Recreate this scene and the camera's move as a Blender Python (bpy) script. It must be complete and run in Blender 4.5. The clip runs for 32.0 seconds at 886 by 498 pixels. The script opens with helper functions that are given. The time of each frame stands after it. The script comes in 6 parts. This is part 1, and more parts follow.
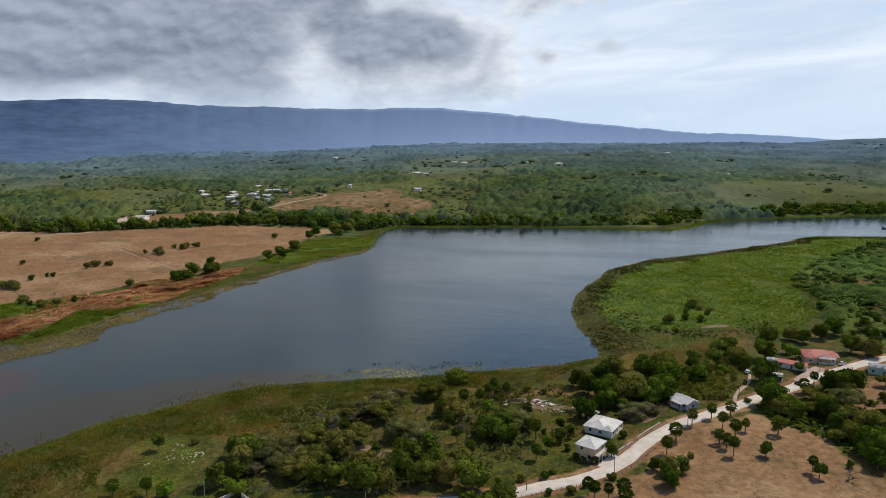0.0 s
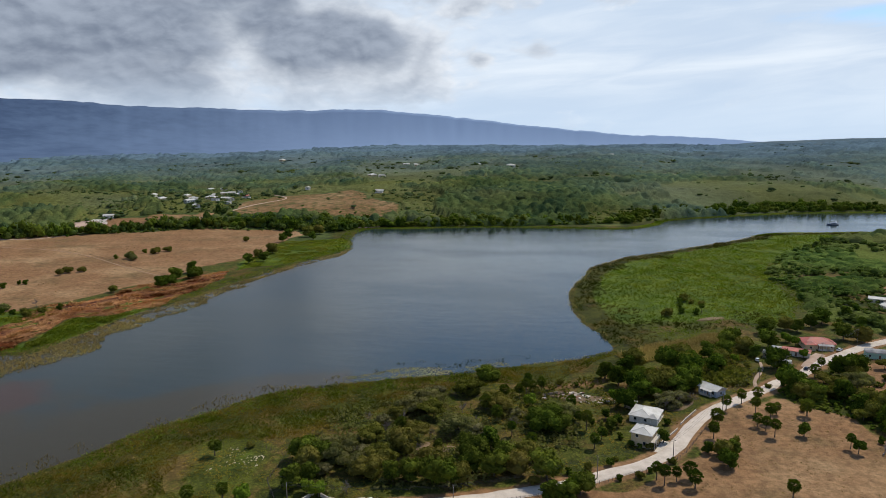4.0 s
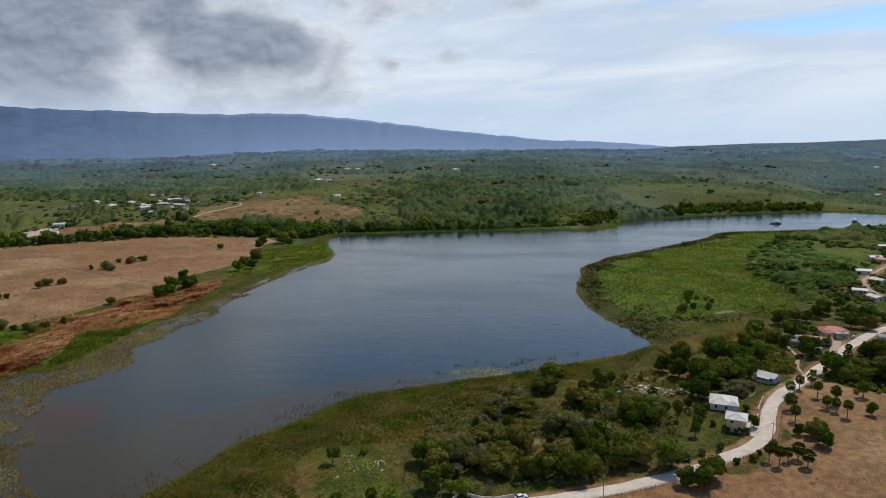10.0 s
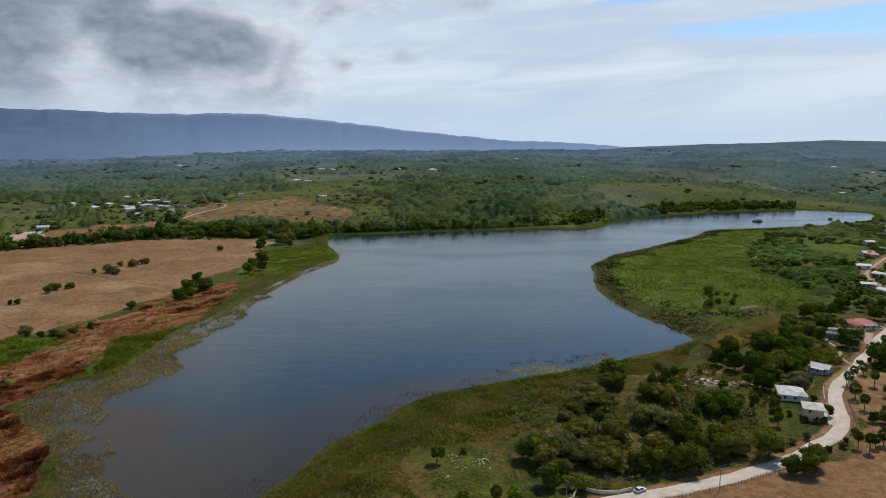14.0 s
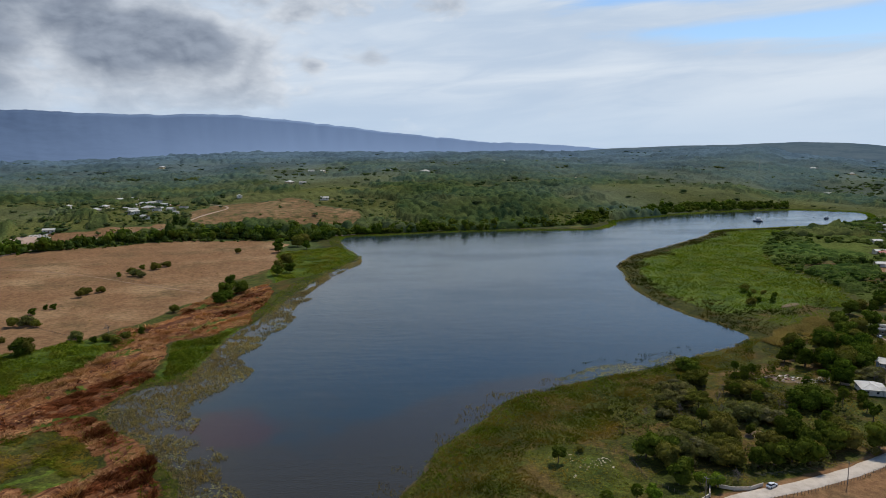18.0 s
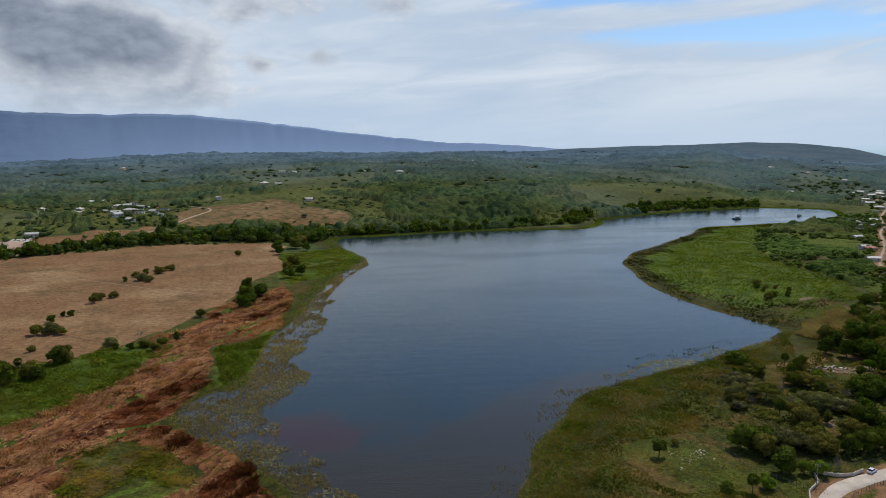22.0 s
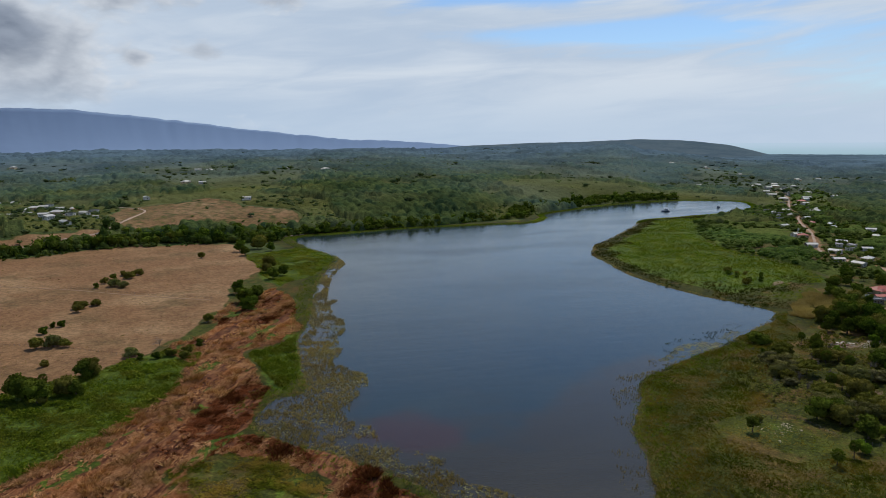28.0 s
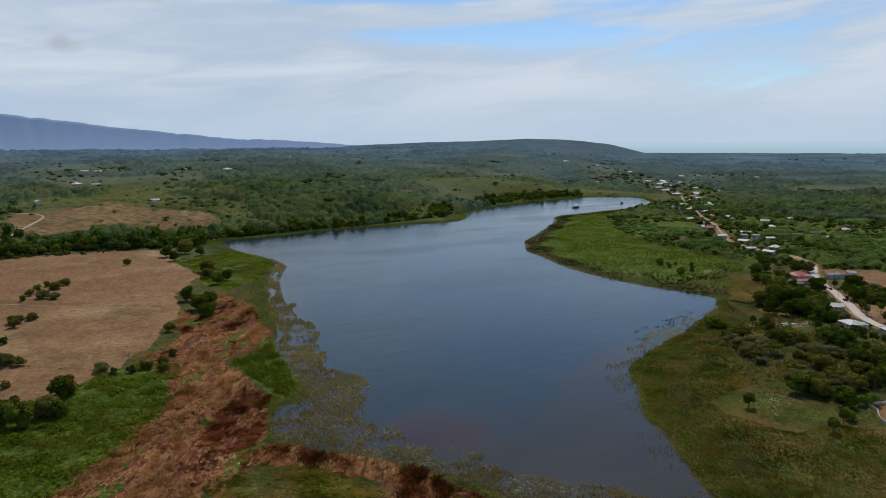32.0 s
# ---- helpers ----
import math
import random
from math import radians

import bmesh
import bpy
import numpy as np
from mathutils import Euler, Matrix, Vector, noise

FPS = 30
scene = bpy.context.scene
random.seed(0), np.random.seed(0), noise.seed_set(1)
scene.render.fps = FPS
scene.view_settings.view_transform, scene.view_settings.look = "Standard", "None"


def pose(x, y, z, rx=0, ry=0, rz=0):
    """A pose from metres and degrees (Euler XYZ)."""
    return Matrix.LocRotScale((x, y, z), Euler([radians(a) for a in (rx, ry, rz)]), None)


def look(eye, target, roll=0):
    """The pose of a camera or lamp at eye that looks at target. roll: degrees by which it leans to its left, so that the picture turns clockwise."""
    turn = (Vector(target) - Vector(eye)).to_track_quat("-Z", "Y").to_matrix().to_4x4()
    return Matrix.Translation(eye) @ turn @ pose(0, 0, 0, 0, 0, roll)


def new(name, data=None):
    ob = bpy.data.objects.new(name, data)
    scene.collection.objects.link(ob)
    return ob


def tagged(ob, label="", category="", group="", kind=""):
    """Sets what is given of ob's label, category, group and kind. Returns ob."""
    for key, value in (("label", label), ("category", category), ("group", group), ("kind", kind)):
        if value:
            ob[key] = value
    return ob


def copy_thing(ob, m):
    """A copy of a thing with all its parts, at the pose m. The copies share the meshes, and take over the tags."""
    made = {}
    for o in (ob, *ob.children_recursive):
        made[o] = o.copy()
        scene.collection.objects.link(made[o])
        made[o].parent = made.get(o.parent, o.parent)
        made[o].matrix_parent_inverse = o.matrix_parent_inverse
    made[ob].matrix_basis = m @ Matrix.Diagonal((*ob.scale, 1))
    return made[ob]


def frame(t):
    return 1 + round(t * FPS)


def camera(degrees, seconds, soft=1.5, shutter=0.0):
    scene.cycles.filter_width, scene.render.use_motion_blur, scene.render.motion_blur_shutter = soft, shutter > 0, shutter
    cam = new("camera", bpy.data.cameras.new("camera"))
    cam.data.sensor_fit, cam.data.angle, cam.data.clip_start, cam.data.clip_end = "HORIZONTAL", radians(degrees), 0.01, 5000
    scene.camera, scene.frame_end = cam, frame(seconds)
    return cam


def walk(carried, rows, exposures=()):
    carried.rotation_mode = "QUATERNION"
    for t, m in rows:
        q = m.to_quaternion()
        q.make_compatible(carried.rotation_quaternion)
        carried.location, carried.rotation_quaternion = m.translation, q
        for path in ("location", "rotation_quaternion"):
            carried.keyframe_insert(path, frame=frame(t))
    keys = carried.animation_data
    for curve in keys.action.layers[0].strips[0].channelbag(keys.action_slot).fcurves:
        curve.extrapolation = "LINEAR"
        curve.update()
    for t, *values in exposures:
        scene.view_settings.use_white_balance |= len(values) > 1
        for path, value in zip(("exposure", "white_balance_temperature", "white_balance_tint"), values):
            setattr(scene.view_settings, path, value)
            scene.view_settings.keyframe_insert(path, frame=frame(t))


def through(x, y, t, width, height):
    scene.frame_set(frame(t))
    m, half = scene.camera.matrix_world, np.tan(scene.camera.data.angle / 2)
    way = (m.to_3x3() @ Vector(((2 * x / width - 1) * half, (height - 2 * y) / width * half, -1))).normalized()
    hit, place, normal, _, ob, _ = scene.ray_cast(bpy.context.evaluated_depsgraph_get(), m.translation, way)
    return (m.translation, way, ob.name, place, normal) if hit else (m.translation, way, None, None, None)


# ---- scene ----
# ------------------------------------------------------------------ camera
cam = camera(66.1, 32.0, 0.6)
METRES, EYE, TILT, LEAN, TURN = 410.0, 115.0, -9.35, 0.45, 0.0
ROWS = [
    (0.0, 0.0, 0.0, 0.0, 0.0, 0.0, -0.0),
    (0.5, -0.0133, -0.0017, -0.0004, -0.97, 0.01, 0.16),
    (1.0, -0.0269, -0.0032, -0.0008, -1.99, 0.02, 0.32),
    (1.5, -0.0405, -0.0046, -0.001, -2.5, 0.03, 0.4),
    (2.0, -0.054, -0.0056, -0.0014, -2.98, 0.04, 0.48),
    (2.5, -0.0676, -0.0064, -0.0017, -3.7, 0.05, 0.58),
    (3.0, -0.0814, -0.007, -0.0019, -4.27, 0.07, 0.68),
    (3.5, -0.0953, -0.0074, -0.0022, -4.78, 0.1, 0.75),
    (5.5, -0.1513, -0.0067, -0.0027, -7.14, 0.18, 1.13),
    (6.0, -0.1656, -0.006, -0.0026, -7.43, 0.19, 1.18),
    (6.5, -0.1797, -0.0051, -0.0026, -7.85, 0.21, 1.24),
    (7.0, -0.194, -0.0041, -0.0026, -8.54, 0.25, 1.36),
    (7.5, -0.2087, -0.0026, -0.0025, -9.42, 0.27, 1.49),
    (8.0, -0.2238, -0.0008, -0.0021, -10.0, 0.29, 1.58),
    (8.5, -0.2389, 0.0013, -0.002, -10.46, 0.32, 1.63),
    (9.0, -0.254, 0.0035, -0.0017, -11.08, 0.35, 1.73),
    (9.5, -0.2697, 0.0062, -0.0014, -11.99, 0.34, 1.86),
    (10.0, -0.2853, 0.009, -0.0011, -12.5, 0.35, 1.94),
    (10.5, -0.301, 0.0123, -0.0009, -13.03, 0.34, 2.01),
    (11.0, -0.3166, 0.0156, -0.0005, -13.57, 0.32, 2.09),
    (11.5, -0.3324, 0.0193, -0.0001, -14.1, 0.29, 2.17),
    (12.0, -0.348, 0.0231, 0.0004, -14.6, 0.26, 2.27),
    (12.5, -0.3634, 0.027, 0.0008, -15.21, 0.26, 2.36),
    (13.0, -0.3789, 0.031, 0.0013, -15.76, 0.25, 2.45),
    (13.5, -0.3946, 0.0353, 0.0018, -16.15, 0.25, 2.49),
    (14.0, -0.41, 0.0397, 0.0019, -16.27, 0.25, 2.51),
    (14.5, -0.4254, 0.0443, 0.0027, -16.27, 0.24, 2.51),
    (16.5, -0.4874, 0.064, 0.0053, -18.25, 0.22, 2.8),
    (17.0, -0.5028, 0.0691, 0.006, -18.52, 0.22, 2.84),
    (17.5, -0.5184, 0.0744, 0.0067, -18.57, 0.24, 2.85),
    (18.0, -0.5338, 0.0799, 0.0073, -18.78, 0.25, 2.87),
    (18.5, -0.5491, 0.0853, 0.008, -19.01, 0.25, 2.91),
    (19.0, -0.5645, 0.0909, 0.0088, -19.07, 0.25, 2.91),
    (19.5, -0.5798, 0.0966, 0.0095, -19.06, 0.26, 2.93),
    (20.0, -0.5948, 0.1021, 0.0101, -19.38, 0.26, 2.98),
    (20.5, -0.6102, 0.1078, 0.0106, -20.28, 0.22, 3.13),
    (21.0, -0.6256, 0.1137, 0.0116, -20.93, 0.18, 3.22),
    (21.5, -0.641, 0.1196, 0.0124, -21.82, 0.12, 3.38),
    (22.0, -0.6564, 0.1257, 0.0133, -22.79, 0.07, 3.53),
    (22.5, -0.6717, 0.132, 0.0142, -23.63, 0.01, 3.66),
    (23.0, -0.687, 0.1384, 0.0152, -24.46, -0.07, 3.78),
    (23.5, -0.7011, 0.1446, 0.0159, -25.24, -0.14, 3.91),
    (24.0, -0.7161, 0.1514, 0.0169, -26.06, -0.23, 4.03),
    (24.5, -0.7312, 0.1585, 0.018, -26.76, -0.3, 4.13),
    (25.0, -0.7458, 0.1656, 0.0188, -27.29, -0.36, 4.21),
    (25.5, -0.7604, 0.1728, 0.02, -28.0, -0.46, 4.33),
    (27.5, -0.8167, 0.2032, 0.0246, -30.98, -0.77, 4.76),
    (28.0, -0.8305, 0.2111, 0.0257, -31.7, -0.83, 4.87),
    (28.5, -0.844, 0.2191, 0.0269, -32.9, -0.94, 5.04),
    (29.0, -0.8576, 0.2275, 0.0283, -34.49, -1.1, 5.26),
    (29.5, -0.8715, 0.2363, 0.0297, -35.61, -1.22, 5.41),
    (30.0, -0.8849, 0.2453, 0.0311, -35.74, -1.23, 5.42),
    (30.5, -0.8977, 0.254, 0.0326, -36.36, -1.31, 5.52),
    (31.0, -0.9109, 0.2633, 0.0338, -38.03, -1.47, 5.73),
    (31.5, -0.924, 0.273, 0.0355, -39.64, -1.65, 5.93),
    (32.0, -0.9371, 0.2827, 0.0369, -41.25, -1.79, 6.16),
]
walk(cam, [(t, pose(0, 0, EYE, TILT, LEAN, TURN) @ pose(METRES * x, METRES * y, METRES * z, 90 + pitch, roll, yaw)) for t, x, y, z, yaw, pitch, roll in ROWS],
     [(0.0, 0.27, 6520, 10), (9.0, 0.14, 6500, 10), (19.0, 0.0, 6450, 10), (32.0, -0.13, 6390, 10)])


# ------------------------------------------------------------------ world and sun
class Nodes:
    """Short hand for building a node tree."""

    def __init__(self, tree):
        self.tree = tree
        tree.nodes.clear()

    def add(self, kind, ins=None, **props):
        n = self.tree.nodes.new(kind)
        for k, v in props.items():
            if k == "operation":
                n.operation = v
            elif k == "data_type":
                n.data_type = v
            elif k == "blend_type":
                n.blend_type = v
            elif k == "attribute_name":
                n.attribute_name = v
            elif k == "interpolation_type":
                n.interpolation_type = v
        for k, v in (ins or {}).items():
            if isinstance(v, bpy.types.NodeSocket):
                self.tree.links.new(v, n.inputs[k])
            else:
                n.inputs[k].default_value = v
        return n

    def math(self, op, a, b=0.0, clamp=False):
        n = self.add("ShaderNodeMath", {0: a, 1: b}, operation=op)
        n.use_clamp = clamp
        return n.outputs[0]

    def mix(self, f, a, b, how="MIX"):
        return self.add("ShaderNodeMixRGB", {0: f, 1: a, 2: b}, blend_type=how).outputs[0]

    def step(self, v, lo, hi, to_lo=0.0, to_hi=1.0):
        return self.add("ShaderNodeMapRange", {0: v, 1: lo, 2: hi, 3: to_lo, 4: to_hi}, interpolation_type="SMOOTHSTEP").outputs[0]

    def noise(self, vec, scale, detail=4.0, rough=0.55, dist=0.0):
        return self.add("ShaderNodeTexNoise", {"Vector": vec, "Scale": scale, "Detail": detail, "Roughness": rough, "Distortion": dist}).outputs[0]

    def stretch(self, vec, sx, sy, sz=1.0, rz=0.0):
        if rz:
            vec = self.add("ShaderNodeMapping", {"Vector": vec, "Rotation": (0, 0, rz)}).outputs[0]
        return self.add("ShaderNodeMapping", {"Vector": vec, "Scale": (sx, sy, sz)}).outputs[0]


SUN_AZ, SUN_EL = radians(52), radians(52)      # clockwise from the y axis
world = bpy.data.worlds.new("sky")
scene.world = world
world.use_nodes = True
w = Nodes(world.node_tree)
way = w.add("ShaderNodeTexCoord").outputs["Generated"]
sky = w.add("ShaderNodeTexSky")
sky.sky_type, sky.sun_disc, sky.sun_elevation, sky.sun_rotation = "NISHITA", False, SUN_EL, SUN_AZ
sky.air_density, sky.dust_density = 1.0, 0.4
blue = w.mix(1.0, sky.outputs[0], (0.076, 0.092, 0.112, 1), "MULTIPLY")
xyz = w.add("ShaderNodeSeparateXYZ", {0: way})
# bearing and height in the sky, in degrees
bearing = w.math("MULTIPLY", w.math("ARCTAN2", xyz.outputs[0], xyz.outputs[1]), 57.296)
rise = w.math("MULTIPLY", w.math("ARCSINE", xyz.outputs[2]), 57.296)


def bank(az, el, wide, high, amount):
    """A soft swelling of cloud round one bearing and height."""
    a = w.math("DIVIDE", w.math("SUBTRACT", bearing, az), wide)
    e = w.math("DIVIDE", w.math("SUBTRACT", rise, el), high)
    r2 = w.math("ADD", w.math("MULTIPLY", a, a), w.math("MULTIPLY", e, e))
    return w.math("MULTIPLY", w.math("EXPONENT", w.math("MULTIPLY", r2, -1.0)), amount)


def total(terms):
    out = terms[0]
    for t in terms[1:]:
        out = w.math("ADD", out, t)
    return out


def billows(da, de, size, detail):
    at = w.add("ShaderNodeCombineXYZ", {0: w.math("ADD", bearing, da), 1: w.math("MULTIPLY", w.math("ADD", rise, de), 1.9), 2: 3.7}).outputs[0]
    return w.noise(at, size, detail, 0.50, 0.35)


# heaped clouds: a heavy bank over the mountains, lesser ones towards the sea
# the last bank, unseen above the view, is added to darken the lake's reflections
HEAPS = [(-29, 8.2, 17, 3.4, 0.56), (-17, 11.4, 5, 1.2, -0.12), (-11, 7.0, 2.2, 3.0, -0.16), (-3, 8.0, 6.0, 1.9, 0.36), (8.6, 6.3, 1.4, 0.7, 0.21), (13.2, 6.8, 2.1, 0.9, 0.25), (19.5, 10.8, 4.5, 1.3, 0.26), (7, 10.8, 4.0, 1.2, 0.16), (-18, 4.8, 6, 0.8, 0.10), (36, 8.7, 1.2, 0.4, 0.10), (-36, 24, 30, 10, 0.60)]
heaps = total([bank(*h) for h in HEAPS])
thin = w.math("SUBTRACT", w.step(bearing, -8, 22, 0.13, -0.08), w.step(rise, 12, 26, 0.0, 0.22))
puff = w.math("ADD", w.math("MULTIPLY", billows(0, 0, 0.11, 8), 0.75), w.math("MULTIPLY", billows(0, 0, 0.55, 6), 0.25))
over = w.math("ADD", w.math("MULTIPLY", billows(0.5, 0.75, 0.11, 8), 0.75), w.math("MULTIPLY", billows(0.3, 0.45, 0.55, 6), 0.25))
heavy = total([puff, heaps, thin])
bulk = w.step(heavy, 0.53, 0.66)
core = w.step(heavy, 0.60, 0.86)
side = w.step(w.math("SUBTRACT", heavy, w.math("ADD", w.math("ADD", over, heaps), thin)), -0.16, 0.15)
# the high veil, drawn out in streaks, with blue openings over the coast
level = w.add("ShaderNodeCombineXYZ", {0: bearing, 1: w.math("SUBTRACT", w.math("MULTIPLY", rise, 6.0), w.math("MULTIPLY", bearing, 0.45)), 2: 1.3}).outputs[0]
streak = w.noise(level, 0.036, 7, 0.50, 0.6)
wisp = w.noise(level, 0.11, 5, 0.55, 0.8)
gaps = total([bank(37, 11.9, 13, 1.25, 0.42), bank(47, 8.3, 11, 0.75, 0.30), bank(66, 11.6, 9, 1.3, 0.30), bank(70, 4.0, 14, 2.2, 0.07), bank(55, 10.4, 5, 0.6, 0.12)])
veil = w.step(w.math("SUBTRACT", total([w.math("MULTIPLY", streak, 0.75), w.math("MULTIPLY", wisp, 0.25)]), w.math("SUBTRACT", w.math("ADD", gaps, w.step(rise, 11.5, 18, 0.0, 0.40)), w.step(bearing, 60, 14, -0.03, 0.16))), 0.29, 0.48)
white = w.mix(w.step(w.math("ADD", w.math("MULTIPLY", streak, 0.7), w.math("MULTIPLY", wisp, 0.3)), 0.36, 0.64), (0.500, 0.605, 0.745, 1), (0.690, 0.765, 0.850, 1))
rim = w.mix(side, (0.365, 0.415, 0.490, 1), (0.770, 0.805, 0.850, 1))
grey = w.mix(side, (0.142, 0.176, 0.242, 1), (0.290, 0.340, 0.424, 1))
lit = w.mix(veil, blue, white)
lit = w.mix(w.math("MULTIPLY", bulk, 0.80), lit, rim)
lit = w.mix(w.math("MULTIPLY", core, 0.92), lit, grey)
mist = w.math("MULTIPLY", w.step(rise, 5.5, 0.3), 0.72)
lit = w.mix(mist, lit, (0.500, 0.625, 0.780, 1))
back = w.add("ShaderNodeBackground", {0: lit, 1: 1.0})
w.tree.links.new(back.outputs[0], w.add("ShaderNodeOutputWorld").inputs[0])

lamp = bpy.data.lights.new("sun", "SUN")
lamp.energy, lamp.angle, lamp.color = 2.85, radians(0.6), (1.0, 0.95, 0.85)
sun = new("sun", lamp)
sun_from = Vector((math.sin(SUN_AZ) * math.cos(SUN_EL), math.cos(SUN_AZ) * math.cos(SUN_EL), math.sin(SUN_EL)))
sun.matrix_world = look(sun_from * 300 + Vector((0, 400, 0)), (0, 400, 0))


# ------------------------------------------------------------------ materials
def material(name):
    m = bpy.data.materials.new(name)
    m.use_nodes = True
    n = Nodes(m.node_tree)
    return m, n


def finish(n, colour, rough=0.85, bump=None, strength=0.4, dist=0.3, metal=0.0, spec=0.3, **more):
    ins = {"Base Color": colour, "Roughness": rough, "Metallic": metal, "Specular IOR Level": spec}
    if bump is not None:
        ins["Normal"] = n.add("ShaderNodeBump", {"Height": bump, "Strength": strength, "Distance": dist}).outputs[0]
    ins.update(more)
    b = n.add("ShaderNodeBsdfPrincipled", ins)
    n.tree.links.new(b.outputs[0], n.add("ShaderNodeOutputMaterial").inputs[0])
    return b


def plain(name, col, col2=None, scale=1.0, rough=0.8, metal=0.0, per_object=0.0, bump=0.15):
    """A surface with grain and stains at two sizes; col2 is the stained colour."""
    m, n = material(name)
    p = n.add("ShaderNodeTexCoord").outputs["Object"]
    col2 = col2 or tuple(c * 0.7 for c in col)
    big = n.noise(p, scale * 0.5, 5, 0.6)
    fine = n.noise(p, scale * 6.0, 4, 0.6)
    f = n.step(n.math("ADD", n.math("MULTIPLY", big, 0.65), n.math("MULTIPLY", fine, 0.35)), 0.35, 0.7)
    c = n.mix(f, (*col, 1), (*col2, 1))
    if per_object:
        r = n.add("ShaderNodeObjectInfo").outputs["Random"]
        c = n.mix(1.0, c, n.add("ShaderNodeCombineColor", {0: n.step(r, 0, 1, 1 - per_object, 1 + per_object), 1: n.step(r, 0, 1, 1 - per_object, 1 + per_object * 0.8), 2: n.step(r, 0, 1, 1 - per_object, 1 + per_object * 0.6)}).outputs[0], "MULTIPLY")
    finish(n, c, rough, fine, bump, 0.05, metal)
    return m


def leafy(name, dark, light, straw=None, through=0.12, big=0.03, tint=(1.10, 1.02, 0.66), dry=0.55):
    """Leaves: each clump its own tint, patches of drier growth, and some light passing through."""
    m, n = material(name)
    isl = n.add("ShaderNodeNewGeometry").outputs["Random Per Island"]
    pos = n.add("ShaderNodeNewGeometry").outputs["Position"]
    obj = n.add("ShaderNodeObjectInfo").outputs["Random"]
    c = n.mix(isl, (*dark, 1), (*light, 1))
    patch = n.step(n.noise(pos, big, 4, 0.6), 0.40, 0.66)
    c = n.mix(n.math("MULTIPLY", patch, dry), c, (*(straw or light), 1))
    c = n.mix(n.step(obj, 0, 1, 0.0, 0.35), c, (*dark, 1))
    drift = n.step(n.noise(pos, big * 0.42, 5, 0.62), 0.34, 0.66, 0.72, 1.24)
    c = n.mix(1.0, c, n.add("ShaderNodeCombineColor", {0: drift, 1: drift, 2: drift}).outputs[0], "MULTIPLY")
    c = n.mix(1.0, c, (*tint, 1), "MULTIPLY")
    d = n.add("ShaderNodeBsdfDiffuse", {0: c})
    t = n.add("ShaderNodeBsdfTranslucent", {0: n.mix(1.0, c, (1.1, 1.25, 0.6, 1), "MULTIPLY")})
    s = n.add("ShaderNodeMixShader", {0: through, 1: d.outputs[0], 2: t.outputs[0]})
    n.tree.links.new(s.outputs[0], n.add("ShaderNodeOutputMaterial").inputs[0])
    return m


M_LEAF = leafy("broad_leaves", (0.022, 0.046, 0.008), (0.112, 0.164, 0.026), (0.140, 0.146, 0.036), 0.2)
M_LEAF_BRIGHT = leafy("bright_leaves", (0.06, 0.12, 0.016), (0.15, 0.23, 0.03), (0.18, 0.22, 0.04), 0.25)
M_LEAF_OLIVE = leafy("olive_leaves", (0.080, 0.090, 0.022), (0.165, 0.165, 0.048), (0.20, 0.155, 0.065), 0.3)
M_PALM = leafy("palm_leaves", (0.034, 0.066, 0.012), (0.122, 0.166, 0.034), (0.15, 0.15, 0.045), 0.25)
# M_WOODS has some distance haze put into its cooler leaf colour
M_WOODS = leafy("woodland_leaves", (0.056, 0.088, 0.042), (0.138, 0.170, 0.066), (0.150, 0.150, 0.060), 0.45, 0.006, (1, 1, 0.98), 0.5)
M_BUSH = leafy("bushland_leaves", (0.050, 0.085, 0.020), (0.140, 0.190, 0.046), (0.175, 0.180, 0.055), 0.4, 0.012, (1, 1, 0.9), 0.45)
M_SCRUB = leafy("grey_scrub_leaves", (0.115, 0.120, 0.045), (0.215, 0.200, 0.085), (0.25, 0.19, 0.10), 0.4, 0.05, (1, 1, 0.8))
# M_WOODS_FAR has distance haze put into its bluish leaf colour
M_WOODS_FAR = leafy("hazed_woodland", (0.076, 0.112, 0.118), (0.120, 0.160, 0.152), (0.130, 0.160, 0.138), 0.4, 0.0022, (1, 1, 1))
M_REED = leafy("reed_leaves", (0.026, 0.043, 0.006), (0.190, 0.205, 0.026), (0.330, 0.205, 0.064), 0.28, 0.062, (1.06, 1.03, 0.62), 0.85)
M_RUSH = leafy("dark_rushes", (0.020, 0.032, 0.006), (0.082, 0.092, 0.018), (0.12, 0.080, 0.028), 0.2, 0.03, (1.04, 1.02, 0.66), 0.7)
M_CANE = leafy("dry_cane", (0.25, 0.175, 0.085), (0.60, 0.44, 0.25), (0.38, 0.26, 0.125), 0.4, 0.08, (1.0, 0.97, 0.85))
M_STRAW = leafy("straw", (0.170, 0.070, 0.031), (0.830, 0.500, 0.285), (0.360, 0.140, 0.060), 0.3, 0.07, (1.0, 0.92, 0.78), 0.6)
M_RUST = leafy("rusty_litter", (0.036, 0.010, 0.005), (0.330, 0.125, 0.055), (0.110, 0.030, 0.013), 0.2, 0.07, (1.0, 0.92, 0.78))
M_WEED = leafy("dry_weeds", (0.075, 0.060, 0.026), (0.165, 0.125, 0.055), (0.20, 0.13, 0.065), 0.2, 0.05)
M_SEDGE_BROWN = leafy("brown_water_reeds", (0.190, 0.145, 0.060), (0.600, 0.450, 0.235), (0.34, 0.215, 0.10), 0.3, 0.08, (1.0, 0.97, 0.8), 0.6)
M_SEDGE = leafy("green_sedge", (0.066, 0.116, 0.014), (0.262, 0.330, 0.046), (0.29, 0.26, 0.065), 0.35, 0.03, (1.06, 1.03, 0.62), 0.6)
M_LUSH = leafy("lush_leaves", (0.042, 0.078, 0.010), (0.235, 0.285, 0.038), (0.23, 0.195, 0.052), 0.3, 0.05)
